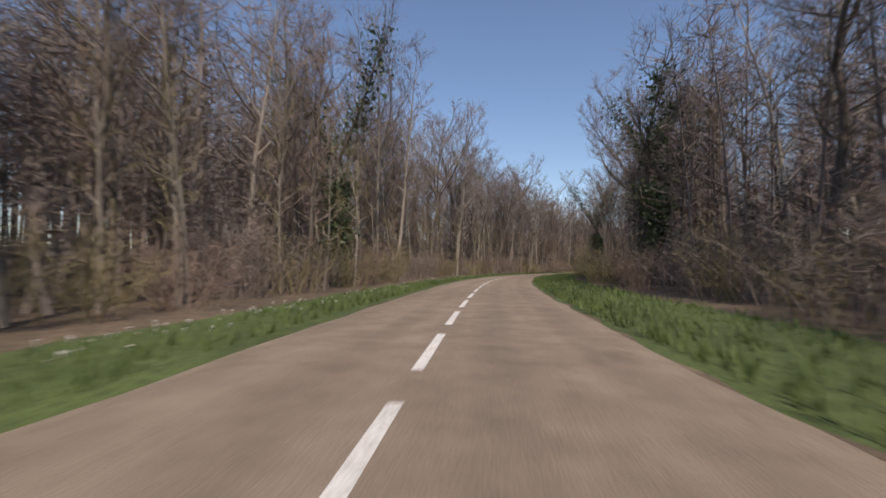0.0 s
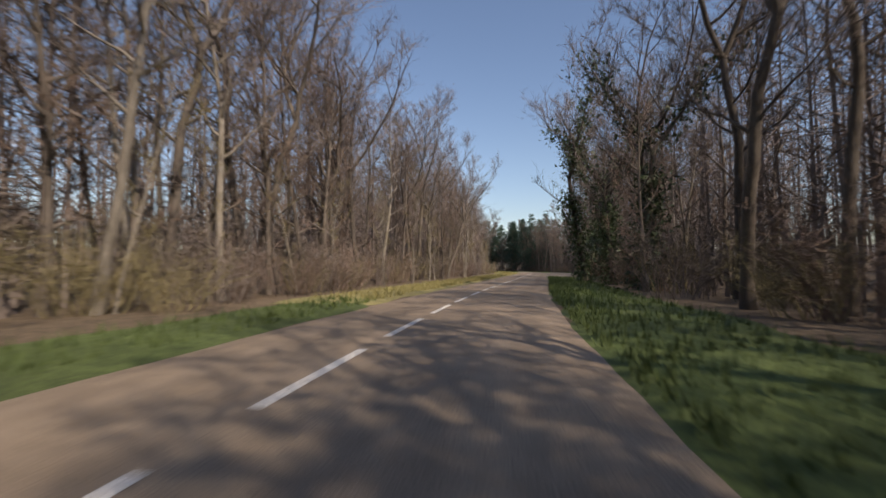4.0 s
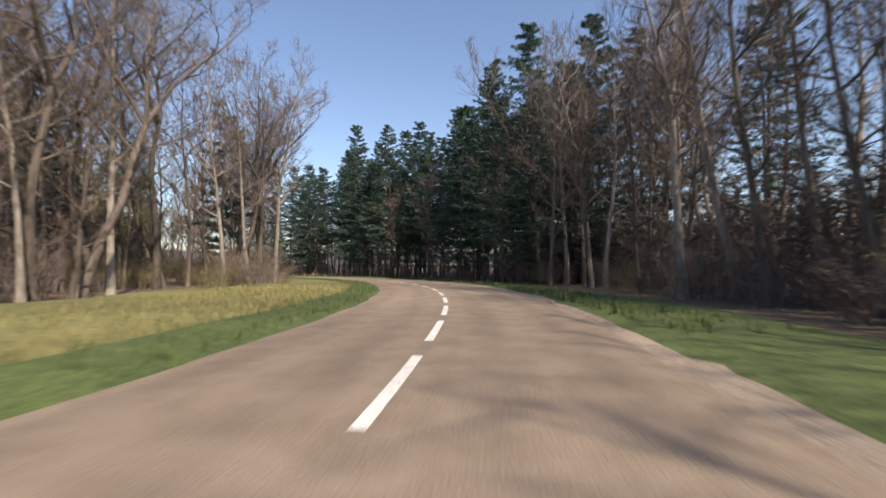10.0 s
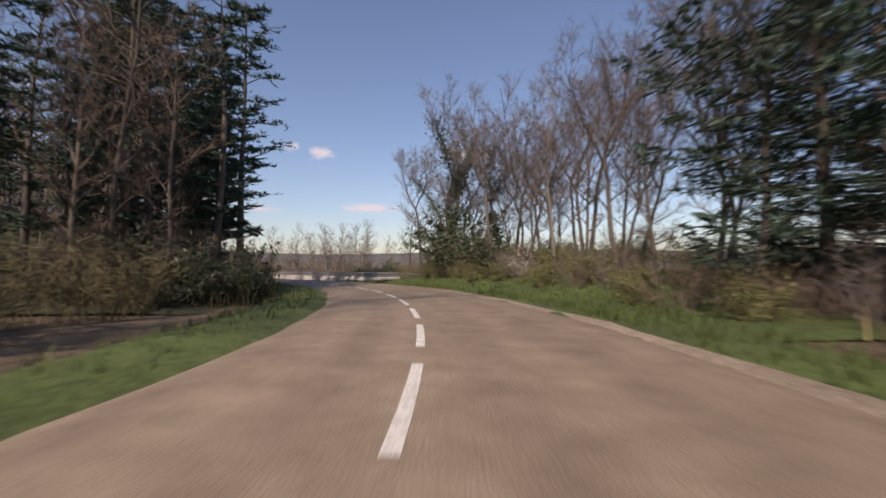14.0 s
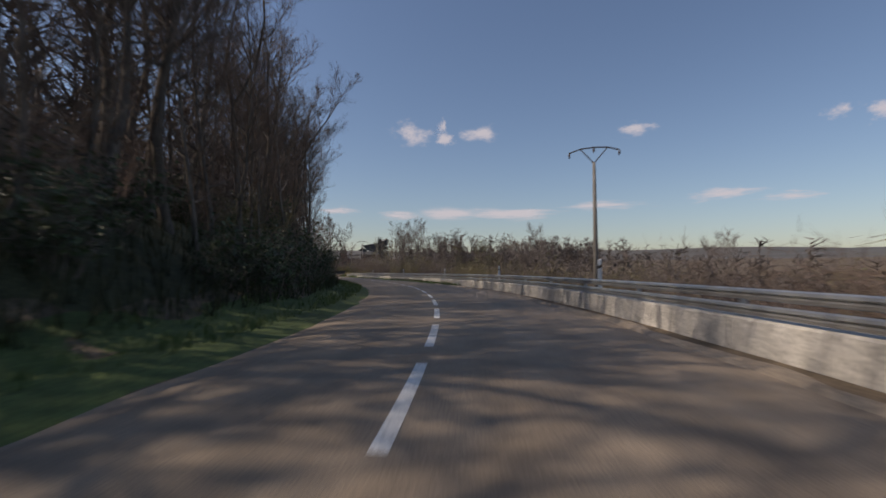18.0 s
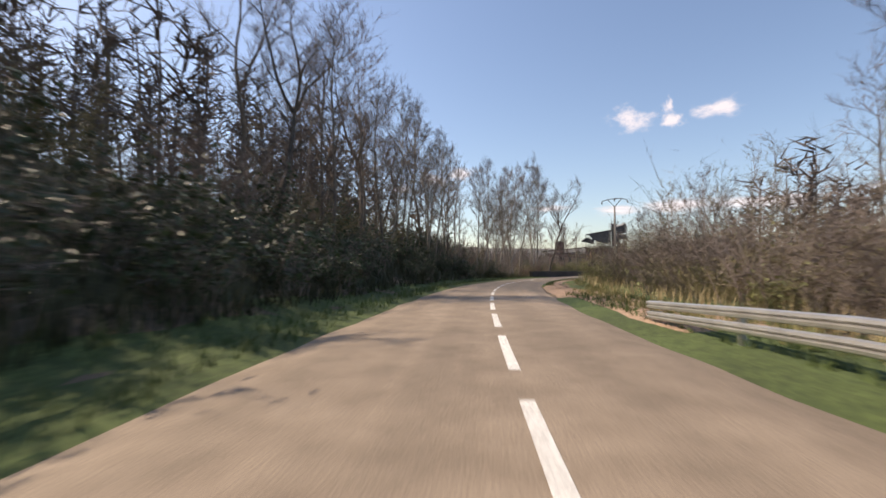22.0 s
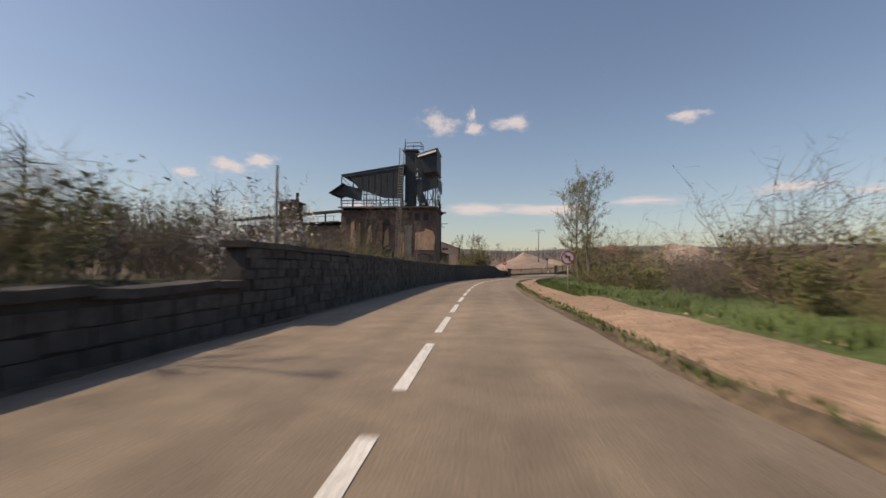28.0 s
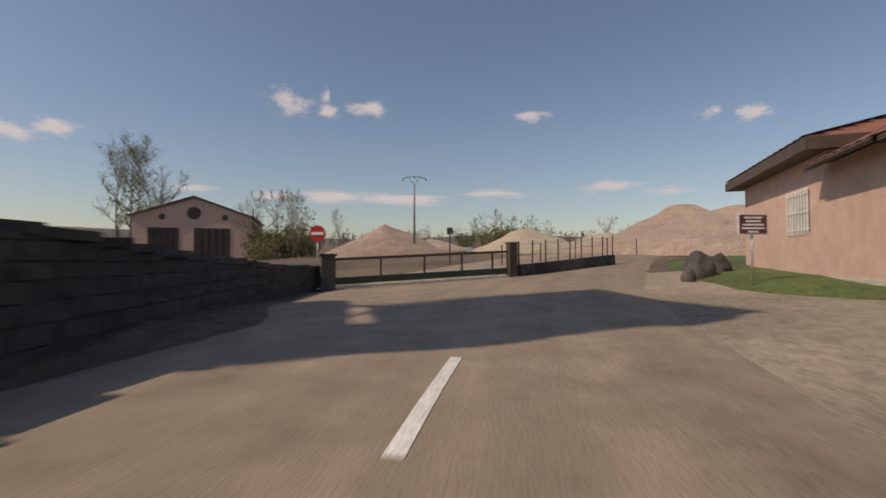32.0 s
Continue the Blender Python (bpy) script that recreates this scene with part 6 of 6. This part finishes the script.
for q, w, h, nm in ((GA, 0.6, 1.45, "dark stone gate pillar with worn edges"), (GB, 0.42, 1.65, "brown brick gate pillar with worn edges")):
    gp0 = thing("gate_pillar", nm, "pillar", Matrix.Translation(q) @ Matrix.Rotation(math.atan2(gd.y, gd.x), 4, "Z"))
    part("shaft", Soup().box((-w / 2, -w / 2, -0.3), (w / 2, w / 2, h)), STONE if w > 0.5 else BROWNPAINT, gp0)
    part("cap", Soup().box((-w / 2 - 0.05, -w / 2 - 0.05, h), (w / 2 + 0.05, w / 2 + 0.05, h + 0.09)), STONE, gp0)
fence = thing("yard_fence", "low stone plinth with thin fence posts and wire", "fence")
FA, FB = GB + Vector((-0.3, 0.3, 0)), Vector((-371.2, 119.3, 0))
FB.z = float(yard_rise(FB.x, FB.y))
for i in range(9):
    q = FA.lerp(FB, i / 8)
    q.z = float(yard_rise(q.x, q.y))
    part("post", Soup().bar(q, q + Vector((0, 0, 1.75)), 0.07), BROWNPAINT, fence)
    if i:
        part("plinth", Soup().bar(last + Vector((0, 0, 0.2)), q + Vector((0, 0, 0.2)), 0.35, 0.75), STONE, fence)
    last = q
for z in (0.75, 1.2, 1.6):
    part("wire", Soup().bar(FA + Vector((0, 0, z + 0.02)), FB + Vector((0, 0, z)), 0.012), RUST, fence)
back = thing("wire_fence", "line of dark posts before the spoil heaps", "fence")
for i in range(12):
    q = Vector((-374 - 2.6 * i, 112 + 2.4 * i, 0))
    q.z = float(yard_rise(q.x, q.y)) + 0.1
    part("post", Soup().bar(q - Vector((0, 0, 0.3)), q + Vector((0, 0, 1.3)), 0.09), BROWNPAINT, back)

# box on a mast in the yard
bx = Vector((-377.5, 107.0, 0))
bx.z = float(yard_rise(bx.x, bx.y))
lampbox = thing("yard_signal", "dark signal box on a slim mast", "signal mast", Matrix.Translation(bx))
part("mast", Soup().bar((0, 0, -0.3), (0, 0, 2.6), 0.09), RUST, lampbox)
part("box", Soup().box((-0.18, -0.2, 2.4), (0.18, 0.2, 2.95)), BLACK, lampbox)

# ---------------------------------------------------------------- gatekeeper's hut
HB = 0.72
HUT = Matrix.Translation((-353.6, 124.35, HB)) @ Matrix.Rotation(radians(90), 4, "Z")    # x to the right of the road, y ahead
hut = thing("gate_hut", "small pink rendered hut with red tiled roof and barred window", "hut", HUT)
W, L, E = 3.05, 10.4, 3.12
E2 = 3.55      # the rear part stands taller than the gabled front
part("front_wall", Soup().box((0, 0, -0.7), (W, 0.25, 1.15)).box((0, 0, 1.15), (0.75, 0.25, 2.5)).box((2.3, 0, 1.15), (W, 0.25, 2.5)).box((0, 0, 2.5), (W, 0.25, E)), PINK, hut)
part("side_wall", Soup().box((0, 0.25, -0.7), (0.25, 3.0, E)), PINK, hut)
part("side_wall", pierced(Soup(), 0, 0.25, 3.0, L, -0.7, E2, 4.2, 5.8, 1.35, 2.6), PINK, hut)
part("side_wall", Soup().box((W - 0.25, 0.25, -0.7), (W, 3.0, E)), PINK, hut)
part("side_wall", Soup().box((W - 0.25, 3.0, -0.7), (W, L, E2)), PINK, hut)
part("rear_wall", Soup().box((0.25, L - 0.25, -0.7), (W - 0.25, L, E2)), PINK, hut)
part("cross_wall", Soup().box((0.25, 3.0, E), (W - 0.25, 3.25, E2)), PINK, hut)
part("gable", sheet(Soup(), [(-0.1, 0.02, E), (W + 0.1, 0.02, E), (W / 2, 0.02, E + 0.8)], 0.2), PINK, hut, "pale rendered gable")
part("roundel", Soup().disc((W / 2, 0.0, E + 0.36), (0, -1, 0), 0.16, 18, 0.05), DARKGLASS, hut)
for x in (0.85, W - 0.85):
    part("roundel", Soup().disc((x, 0.0, E + 0.2), (0, -1, 0), 0.08, 14, 0.05), DARKGLASS, hut)
win = part("window", Soup().box((0.75, 0.12, 1.15), (2.3, 0.16, 2.5)), DARKGLASS, hut, "wide dark front window")
part("sill", Soup().box((0.7, -0.1, 1.07), (2.36, 0.12, 1.15)), CONCRETE, win)
part("frame", Soup().box((0.75, 0.08, 1.15), (0.81, 0.12, 2.5)).box((2.24, 0.08, 1.15), (2.3, 0.12, 2.5)), BROWNPAINT, win)
part("canopy", Soup().box((-0.35, -0.75, E - 0.16), (W + 0.35, -0.02, E - 0.04)), BROWNPAINT, hut, "dark flat canopy across the front")
swin = part("window", Soup().box((0.1, 4.2, 1.35), (0.14, 5.8, 2.6)), DARKGLASS, hut)
for k in range(8):
    part("bar", Soup().bar((-0.05, 4.25 + k * 0.214, 1.3), (-0.05, 4.25 + k * 0.214, 2.65), 0.04), WHITE, swin)
for z in (1.42, 1.95, 2.5):
    part("bar", Soup().bar((-0.05, 4.2, z), (-0.05, 5.8, z), 0.04), WHITE, swin)
DEEP = 3.6      # depth of the gabled front roof
roof = part("roof", sheet(Soup(), [(-0.55, -0.5, E - 0.22), (W / 2, -0.5, E + 0.88), (W + 0.55, -0.5, E - 0.22), (W + 0.55, -0.5, E - 0.1), (W / 2, -0.5, E + 1.0), (-0.55, -0.5, E - 0.1)], DEEP), BROWNPAINT, hut)
slope = math.hypot(W / 2 + 0.55, 1.1)
ang = math.atan2(1.1, W / 2 + 0.55)
for side in (0, 1):
    for r in range(7):
        for c in range(7):
            so = Soup()
            u0, u1 = r * slope / 7, (r + 1.15) * slope / 7
            y0 = -0.5 + c * DEEP / 7
            y1 = y0 + DEEP / 7 - 0.02
            pts = []
            for u, lift in ((u0, 0.045), (min(u1, slope), 0.015)):
                x = -0.55 + u * math.cos(ang)
                z = E - 0.1 + u * math.sin(ang) + lift
                pts += [(x if not side else W - x, y0, z), (x if not side else W - x, (y0 + y1) / 2, z + 0.035), (x if not side else W - x, y1, z)]
            so.add(pts, [(0, 1, 4, 3), (1, 2, 5, 4)])
            part("tile", so, TILE, roof)
X0, X1, Y0, Y1, RISE, RX = -0.6, W + 2.6, 2.75, L + 0.55, 0.9, W / 2 + 0.9
hip = part("hip_roof", Soup().add([(X0, Y0, E2 + 0.28), (X1, Y0, E2 + 0.28), (X1, Y1, E2 + 0.28), (X0, Y1, E2 + 0.28), (RX, Y0 + 1.6, E2 + 0.28 + RISE), (RX, Y1 - 1.6, E2 + 0.28 + RISE)],
                                 [(0, 1, 4), (1, 2, 5, 4), (2, 3, 5), (3, 0, 4, 5)]), TILE, hut, "red tiled hipped roof")
part("fascia", Soup().box((X0, Y0, E2 - 0.06), (X1, Y1, E2 + 0.275)), BROWNPAINT, hip, "dark wooden eaves box")
for r in range(7):      # tiles of the slope that faces the road
    u0, u1 = r / 7, (r + 1.12) / 7
    ya, yb = Y0 + 1.6 * u0, Y1 - 1.6 * u0
    many = int((yb - ya) / 0.5)
    for c in range(many):
        y0 = ya + (yb - ya) * c / many
        y1 = ya + (yb - ya) * (c + 0.96) / many
        pts = []
        for u, lift in ((u0, 0.05), (min(u1, 1.0), 0.02)):
            x, z = X0 + (RX - X0) * u, E2 + 0.28 + RISE * u + lift
            pts += [(x, y0, z), (x, (y0 + y1) / 2, z + 0.035), (x, y1, z)]
        part("tile", Soup().add(pts, [(0, 1, 4, 3), (1, 2, 5, 4)]), TILE, hip)
part("gutter", Soup().tube([(-0.6, -0.5, E - 0.15), (-0.6, 2.7, E - 0.15)], [0.06, 0.06], 8), BROWNPAINT, hut)
part("downpipe", Soup().tube([(W - 0.05, -0.3, E - 0.2), (W - 0.08, -0.07, E - 0.6), (W - 0.08, -0.07, -0.3)], [0.045] * 3, 8), WHITE, hut)
part("antenna", Soup().bar((2.2, 3.2, E + 0.6), (2.2, 3.2, E + 2.9), 0.04).bar((1.8, 3.2, E + 2.7), (2.6, 3.2, E + 2.7), 0.025), RUST, hut)
part("plinth", Soup().box((-0.06, -0.06, -0.8), (W + 0.06, L + 0.06, 0.06)), CONCRETE, hut)

wing = thing("hut_wing", "lower pink wing of the hut with red tiled roof", "hut", HUT @ Matrix.Translation((W, 0.9, 0)))
part("wall", Soup().box((0, 0, -0.8), (2.6, 0.25, 2.6)).box((2.35, 0.25, -0.8), (2.6, 7.0, 2.6)).box((0, 6.75, -0.8), (2.35, 7.0, 2.6)), PINK, wing)
part("roof", sheet(Soup(), [(-0.9, -0.5, 3.75), (3.1, -0.5, 2.5), (3.1, -0.5, 2.62), (-0.9, -0.5, 3.87)], 8.0), TILE, wing)
part("door", Soup().box((0.4, -0.05, -0.5), (1.25, 0.0, 1.6)), BROWNPAINT, wing)
part("window", Soup().box((1.5, -0.04, 0.9), (2.3, 0.0, 1.9)), DARKGLASS, wing)
part("sill", Soup().box((1.42, -0.1, 0.82), (2.38, 0.0, 0.9)), CONCRETE, wing)

mp = Vector((-344.3, 125.7, float(yard_rise(-344.3, 125.7)) + 0.1))
mirror = thing("traffic_mirror_post", "green post carrying two round white-rimmed traffic mirrors", "traffic mirror", Matrix.Translation(mp) @ Matrix.Rotation(radians(97), 4, "Z"))
part("pole", Soup().tube([(0, 0, -0.4), (0, 0, 2.7)], [0.045, 0.045], 8, caps=True), GREENPAINT, mirror)
for x, z in ((-0.42, 2.1), (0.12, 2.35), (-0.42, 1.2)):
    so = Soup()
    so.disc((x, -0.06, z), (-1, -0.12, 0), 0.33, 24, 0.05)
    rim = part("rim", so, WHITE, mirror)
    part("glass", Soup().disc((x - 0.012, -0.064, z), (-1, -0.12, 0), 0.3, 24, 0.005), DARKGLASS, rim)
boom = thing("barrier_boom", "white barrier arm hinged on a low green cabinet", "barrier", Matrix.Translation(mp + Vector((-1.3, 0.5, -0.1))))
part("cabinet", Soup().box((-0.2, -0.18, -0.2), (0.2, 0.18, 1.1)), GREENPAINT, boom)
part("arm", Soup().bar((0.24, 0.1, 1.02), (1.35, 1.15, 0.62), 0.06, 0.08), WHITE, boom)

for k, (sx, sy, r) in enumerate(((-359.9, 121.8, 0.46), (-360.9, 122.7, 0.4), (-358.9, 121.3, 0.22))):
    bm = bmesh.new()
    bmesh.ops.create_icosphere(bm, subdivisions=3, radius=r)
    for v in bm.verts:
        v.co *= 1 + 0.4 * noise.noise(v.co * 2.6 + Vector((k * 7, 0, 0)))
        v.co.z *= 1.35
    me = bpy.data.meshes.new("boulder")
    bm.to_mesh(me)
    bm.free()
    me.materials.append(STONE)
    ob = new("boulder", me)
    ob.location = (sx, sy, float(yard_rise(sx, sy)) + r * 0.7)
    tagged(ob, "dark rounded boulder on the grass", "boulder", "boulders by the hut")


random.seed(61)
for x, y, sc in ((-340.6, 104.6, 0.34), (-339.4, 107.0, 0.4), (-337.4, 107.8, 0.32), (-335.6, 108.6, 0.36)):
    POLES[0].stand(Vector((x, y, 0.4)), sc)

# ---------------------------------------------------------------- garage hall behind the wall
hall_dir = radians(108.5 + 28.3)
hc = HP + Vector((-math.sin(hall_dir), math.cos(hall_dir), 0)) * 78
hz = float(yard_rise(hc.x, hc.y)) + 0.2
hall = thing("garage_hall", "long pinkish gabled hall with dark garage doors and round vents", "building", Matrix.Translation((hc.x, hc.y, hz)) @ Matrix.Rotation(hall_dir - radians(12), 4, "Z"))
part("front_wall", sheet(Soup(), [(-8.0, 0, -1), (8.0, 0, -1), (8.0, 0, 6.2), (0, 0, 9.0), (-8.0, 0, 6.2)], 0.4), PINK, hall)
part("side_wall", Soup().box((7.6, 0.4, -1), (8.0, 16, 6.2)), PINK, hall)
part("side_wall", Soup().box((-8.0, 0.4, -1), (-7.6, 16, 6.2)), PINK, hall)
part("roof", sheet(Soup(), [(-8.45, -0.4, 6.05), (0, -0.4, 9.05), (8.45, -0.4, 6.05), (8.45, -0.4, 6.25), (0, -0.4, 9.3), (-8.45, -0.4, 6.25)], 17), BROWNPAINT, hall)
for x0, x1 in ((-6.0, -2.0), (0.0, 4.9)):
    dr = part("garage_door", Soup().box((x0, -0.06, -1), (x1, -0.01, 4.5)), RUST, hall)
    for k in range(1, 5):
        part("rib", Soup().box((x0 + (x1 - x0) * k / 5 - 0.04, -0.09, -1), (x0 + (x1 - x0) * k / 5 + 0.04, -0.06, 4.5)), BLACK, dr)
for x, z, r in ((0, 6.7, 0.95), (-4.2, 6.1, 0.45), (4.2, 6.1, 0.45)):
    part("round_vent", Soup().disc((x, -0.02, z), (0, -1, 0), r, 24, 0.05), BROWNPAINT, hall)
for x in (8.15,):
    part("downpipe", Soup().tube([(x, -0.1, -1), (x, -0.1, 7.4)], [0.09, 0.09], 6), RUST, hall)


# ---------------------------------------------------------------- spoil heaps
def heap(cx, cy, r, h, material, seed, label, stretch=1.0, turn=0.0):
    so = Soup()
    base = float(yard_rise(cx, cy))
    n2 = 40
    for i in range(13):
        u = i / 12
        for j in range(n2):
            a = 2 * math.pi * j / n2
            k = 1 + 0.18 * noise.noise((math.cos(a) * 1.3 + seed, math.sin(a) * 1.3, u))
            x, y = r * u * k * math.cos(a) * stretch, r * u * k * math.sin(a)
            c, s2 = math.cos(turn), math.sin(turn)
            z = h * (1 - u) ** 1.05 * (1 + 0.3 * noise.noise((x * 0.22 + seed, y * 0.22, 0))) - 0.6 * (u > 0.99) + 0.15 * noise.noise((x * 0.9, y * 0.9, seed))
            so.v.append((cx + x * c - y * s2, cy + x * s2 + y * c, base + z))
    for i in range(12):
        for j in range(n2):
            so.f.append((i * n2 + j, i * n2 + (j + 1) % n2, (i + 1) * n2 + (j + 1) % n2, (i + 1) * n2 + j))
    tagged(part("gravel_mound", so, material, smooth=True), label, "heap", "spoil heaps in the yard")


x, y = from_end(680, 66)
heap(x, y, 9.5, 4.6, HEAP, 1.0, "cone of reddish quarried stone")
x, y = from_end(760, 74)
heap(x, y, 8.0, 2.2, HEAP, 2.0, "low cone of reddish stone", 1.4)
x, y = from_end(935, 70)
heap(x, y, 9.5, 3.4, TANHEAP, 3.0, "rounded heap of tan gravel", 1.3)
x, y = from_end(1225, 62)
heap(x, y, 15, 5.6, HEAP, 4.0, "broad heap of reddish stone", 1.7, 0.4)
x, y = from_end(1060, 84)
heap(x, y, 10, 3.0, TANHEAP, 5.0, "low heap of tan gravel", 1.6)

# trees of the yard and beyond
random.seed(51)
for px, d, kit, sc in ((520, 70, BUDDING, 0.75), (490, 72, BUDDING, 0.8), (545, 74, BUDDING, 0.62), (465, 66, GREENBUSH, 1.4), (600, 80, BIRCH, 0.5), (350, 96, BIRCH, 0.62), (262, 98, OAKS, 0.95), (232, 92, BUDDING, 1.5), (278, 102, RUSSETS, 1.2), (212, 96, BUDDING, 1.5), (245, 100, BUDDING, 1.6), (500, 76, GREENBUSH, 2.3), (530, 78, GREENBUSH, 2.1), (470, 75, GREENBUSH, 2.2), (548, 82, GREENBUSH, 1.9), (455, 80, BUDDING, 0.8), (515, 80, BUDDING, 0.85), (880, 110, BUDDING, 0.7), (905, 112, BUDDING, 0.62), (850, 112, RUSSETS, 0.6), (835, 114, BUDDING, 0.62), (865, 108, GREENBUSH, 2.4), (893, 109, GREENBUSH, 2.6), (925, 112, GREENBUSH, 2.3), (940, 114, BUDDING, 0.6), (822, 110, GREENBUSH, 2.0), (968, 114, RUSSETS, 0.5), (1075, 118, OAKS, 0.42), (1115, 118, BEECH, 0.38), (1028, 110, FIRS, 0.18), (955, 120, RUSSETS, 0.4), (530, 50, BIRCH, 0.3), (430, 80, RUSSETS, 0.7)):
    x, y = from_end(px, d)
    any_of(kit).stand(Vector((x, y, float(yard_rise(x, y)) - 0.1)), sc)
so = Soup()
rng = random.Random(91)
for _ in range(760):
    px = rng.uniform(-200, 1500)
    x, y = from_end(px, rng.uniform(125, 300))
    sx = road_coords(np.array([x]), np.array([y]))
    z = float(ground_z(sx[0][0], sx[1][0], x, y))
    h = rng.uniform(3, 6.5)
    so.tube([(x, y, z - 0.3), (x, y, z + h)], [0.12, 0.02], 3)
    for _ in range(26):
        u = rng.uniform(0.2, 1)
        a = rng.uniform(0, 6.28)
        c = Vector((x, y, z + h * u))
        so.sliver(c, c + Vector((math.cos(a), math.sin(a), rng.uniform(0.2, 1))) * h * 0.3 * (1.2 - u * 0.7), 0.16)
tagged(part("far_trees", so, TWIG), "distant bare trees beyond the yard", "woods", kind="stuff")


# ---------------------------------------------------------------- clouds
def cloud(bearing, elev, wide, tall, label):
    """A soft sheet of vapour in the far sky, three kilometres off."""
    d = 3000.0
    c = Vector((-math.sin(radians(bearing)) * math.cos(radians(elev)), math.cos(radians(bearing)) * math.cos(radians(elev)), math.sin(radians(elev)))) * d + Vector((-200, 180, 0))
    side = Vector((math.cos(radians(bearing)), math.sin(radians(bearing)), 0))
    w, h = side * (d * math.tan(radians(wide)) * 0.78), Vector((0, 0, d * math.tan(radians(tall)) * 0.85))
    so = Soup().add([c - w - h, c + w - h, c + w + h, c - w + h], [(0, 1, 2, 3)])
    ob = part("cloud", so, CLOUD)
    uv = ob.data.uv_layers.new(name="sheet")
    for lp, q in zip(uv.data, ((0, 0), (1, 0), (1, 1), (0, 1))):
        lp.uv = q
    tagged(ob, label, "cloud", "small fair-weather clouds", kind="structure")


for b, e, w, t, sd in ((126.6, 17.6, 5.2, 3.2, 1), (122.2, 18.6, 1.6, 2.4, 2), (122.0, 16.8, 2.4, 1.9, 3), (117.4, 17.6, 5.0, 2.4, 4), (98.8, 16.6, 4.6, 2.0, 5), (79.5, 15.4, 3.0, 1.9, 6), (76.2, 14.6, 3.4, 1.9, 7), (150.5, 11.5, 4.6, 2.0, 8), (147.0, 12.3, 4.4, 2.0, 9), (154.5, 10.3, 3.4, 1.4, 10),
                       (121.5, 7.6, 14.0, 1.9, 11), (112.5, 7.4, 13.0, 1.6, 12), (102.0, 7.9, 12.0, 1.4, 13), (89.5, 8.4, 7.0, 1.6, 14), (57.5, 14.6, 6.5, 2.4, 19), (48.6, 12.2, 4.6, 1.8, 20), (128.5, 7.2, 5.0, 1.1, 15), (84.0, 7.6, 7.0, 1.0, 16), (136.0, 7.6, 6.0, 1.2, 17), (70.0, 8.0, 9.0, 1.6, 18)):
    cloud(b, e, w, t, "small white fair-weather cumulus cloud")
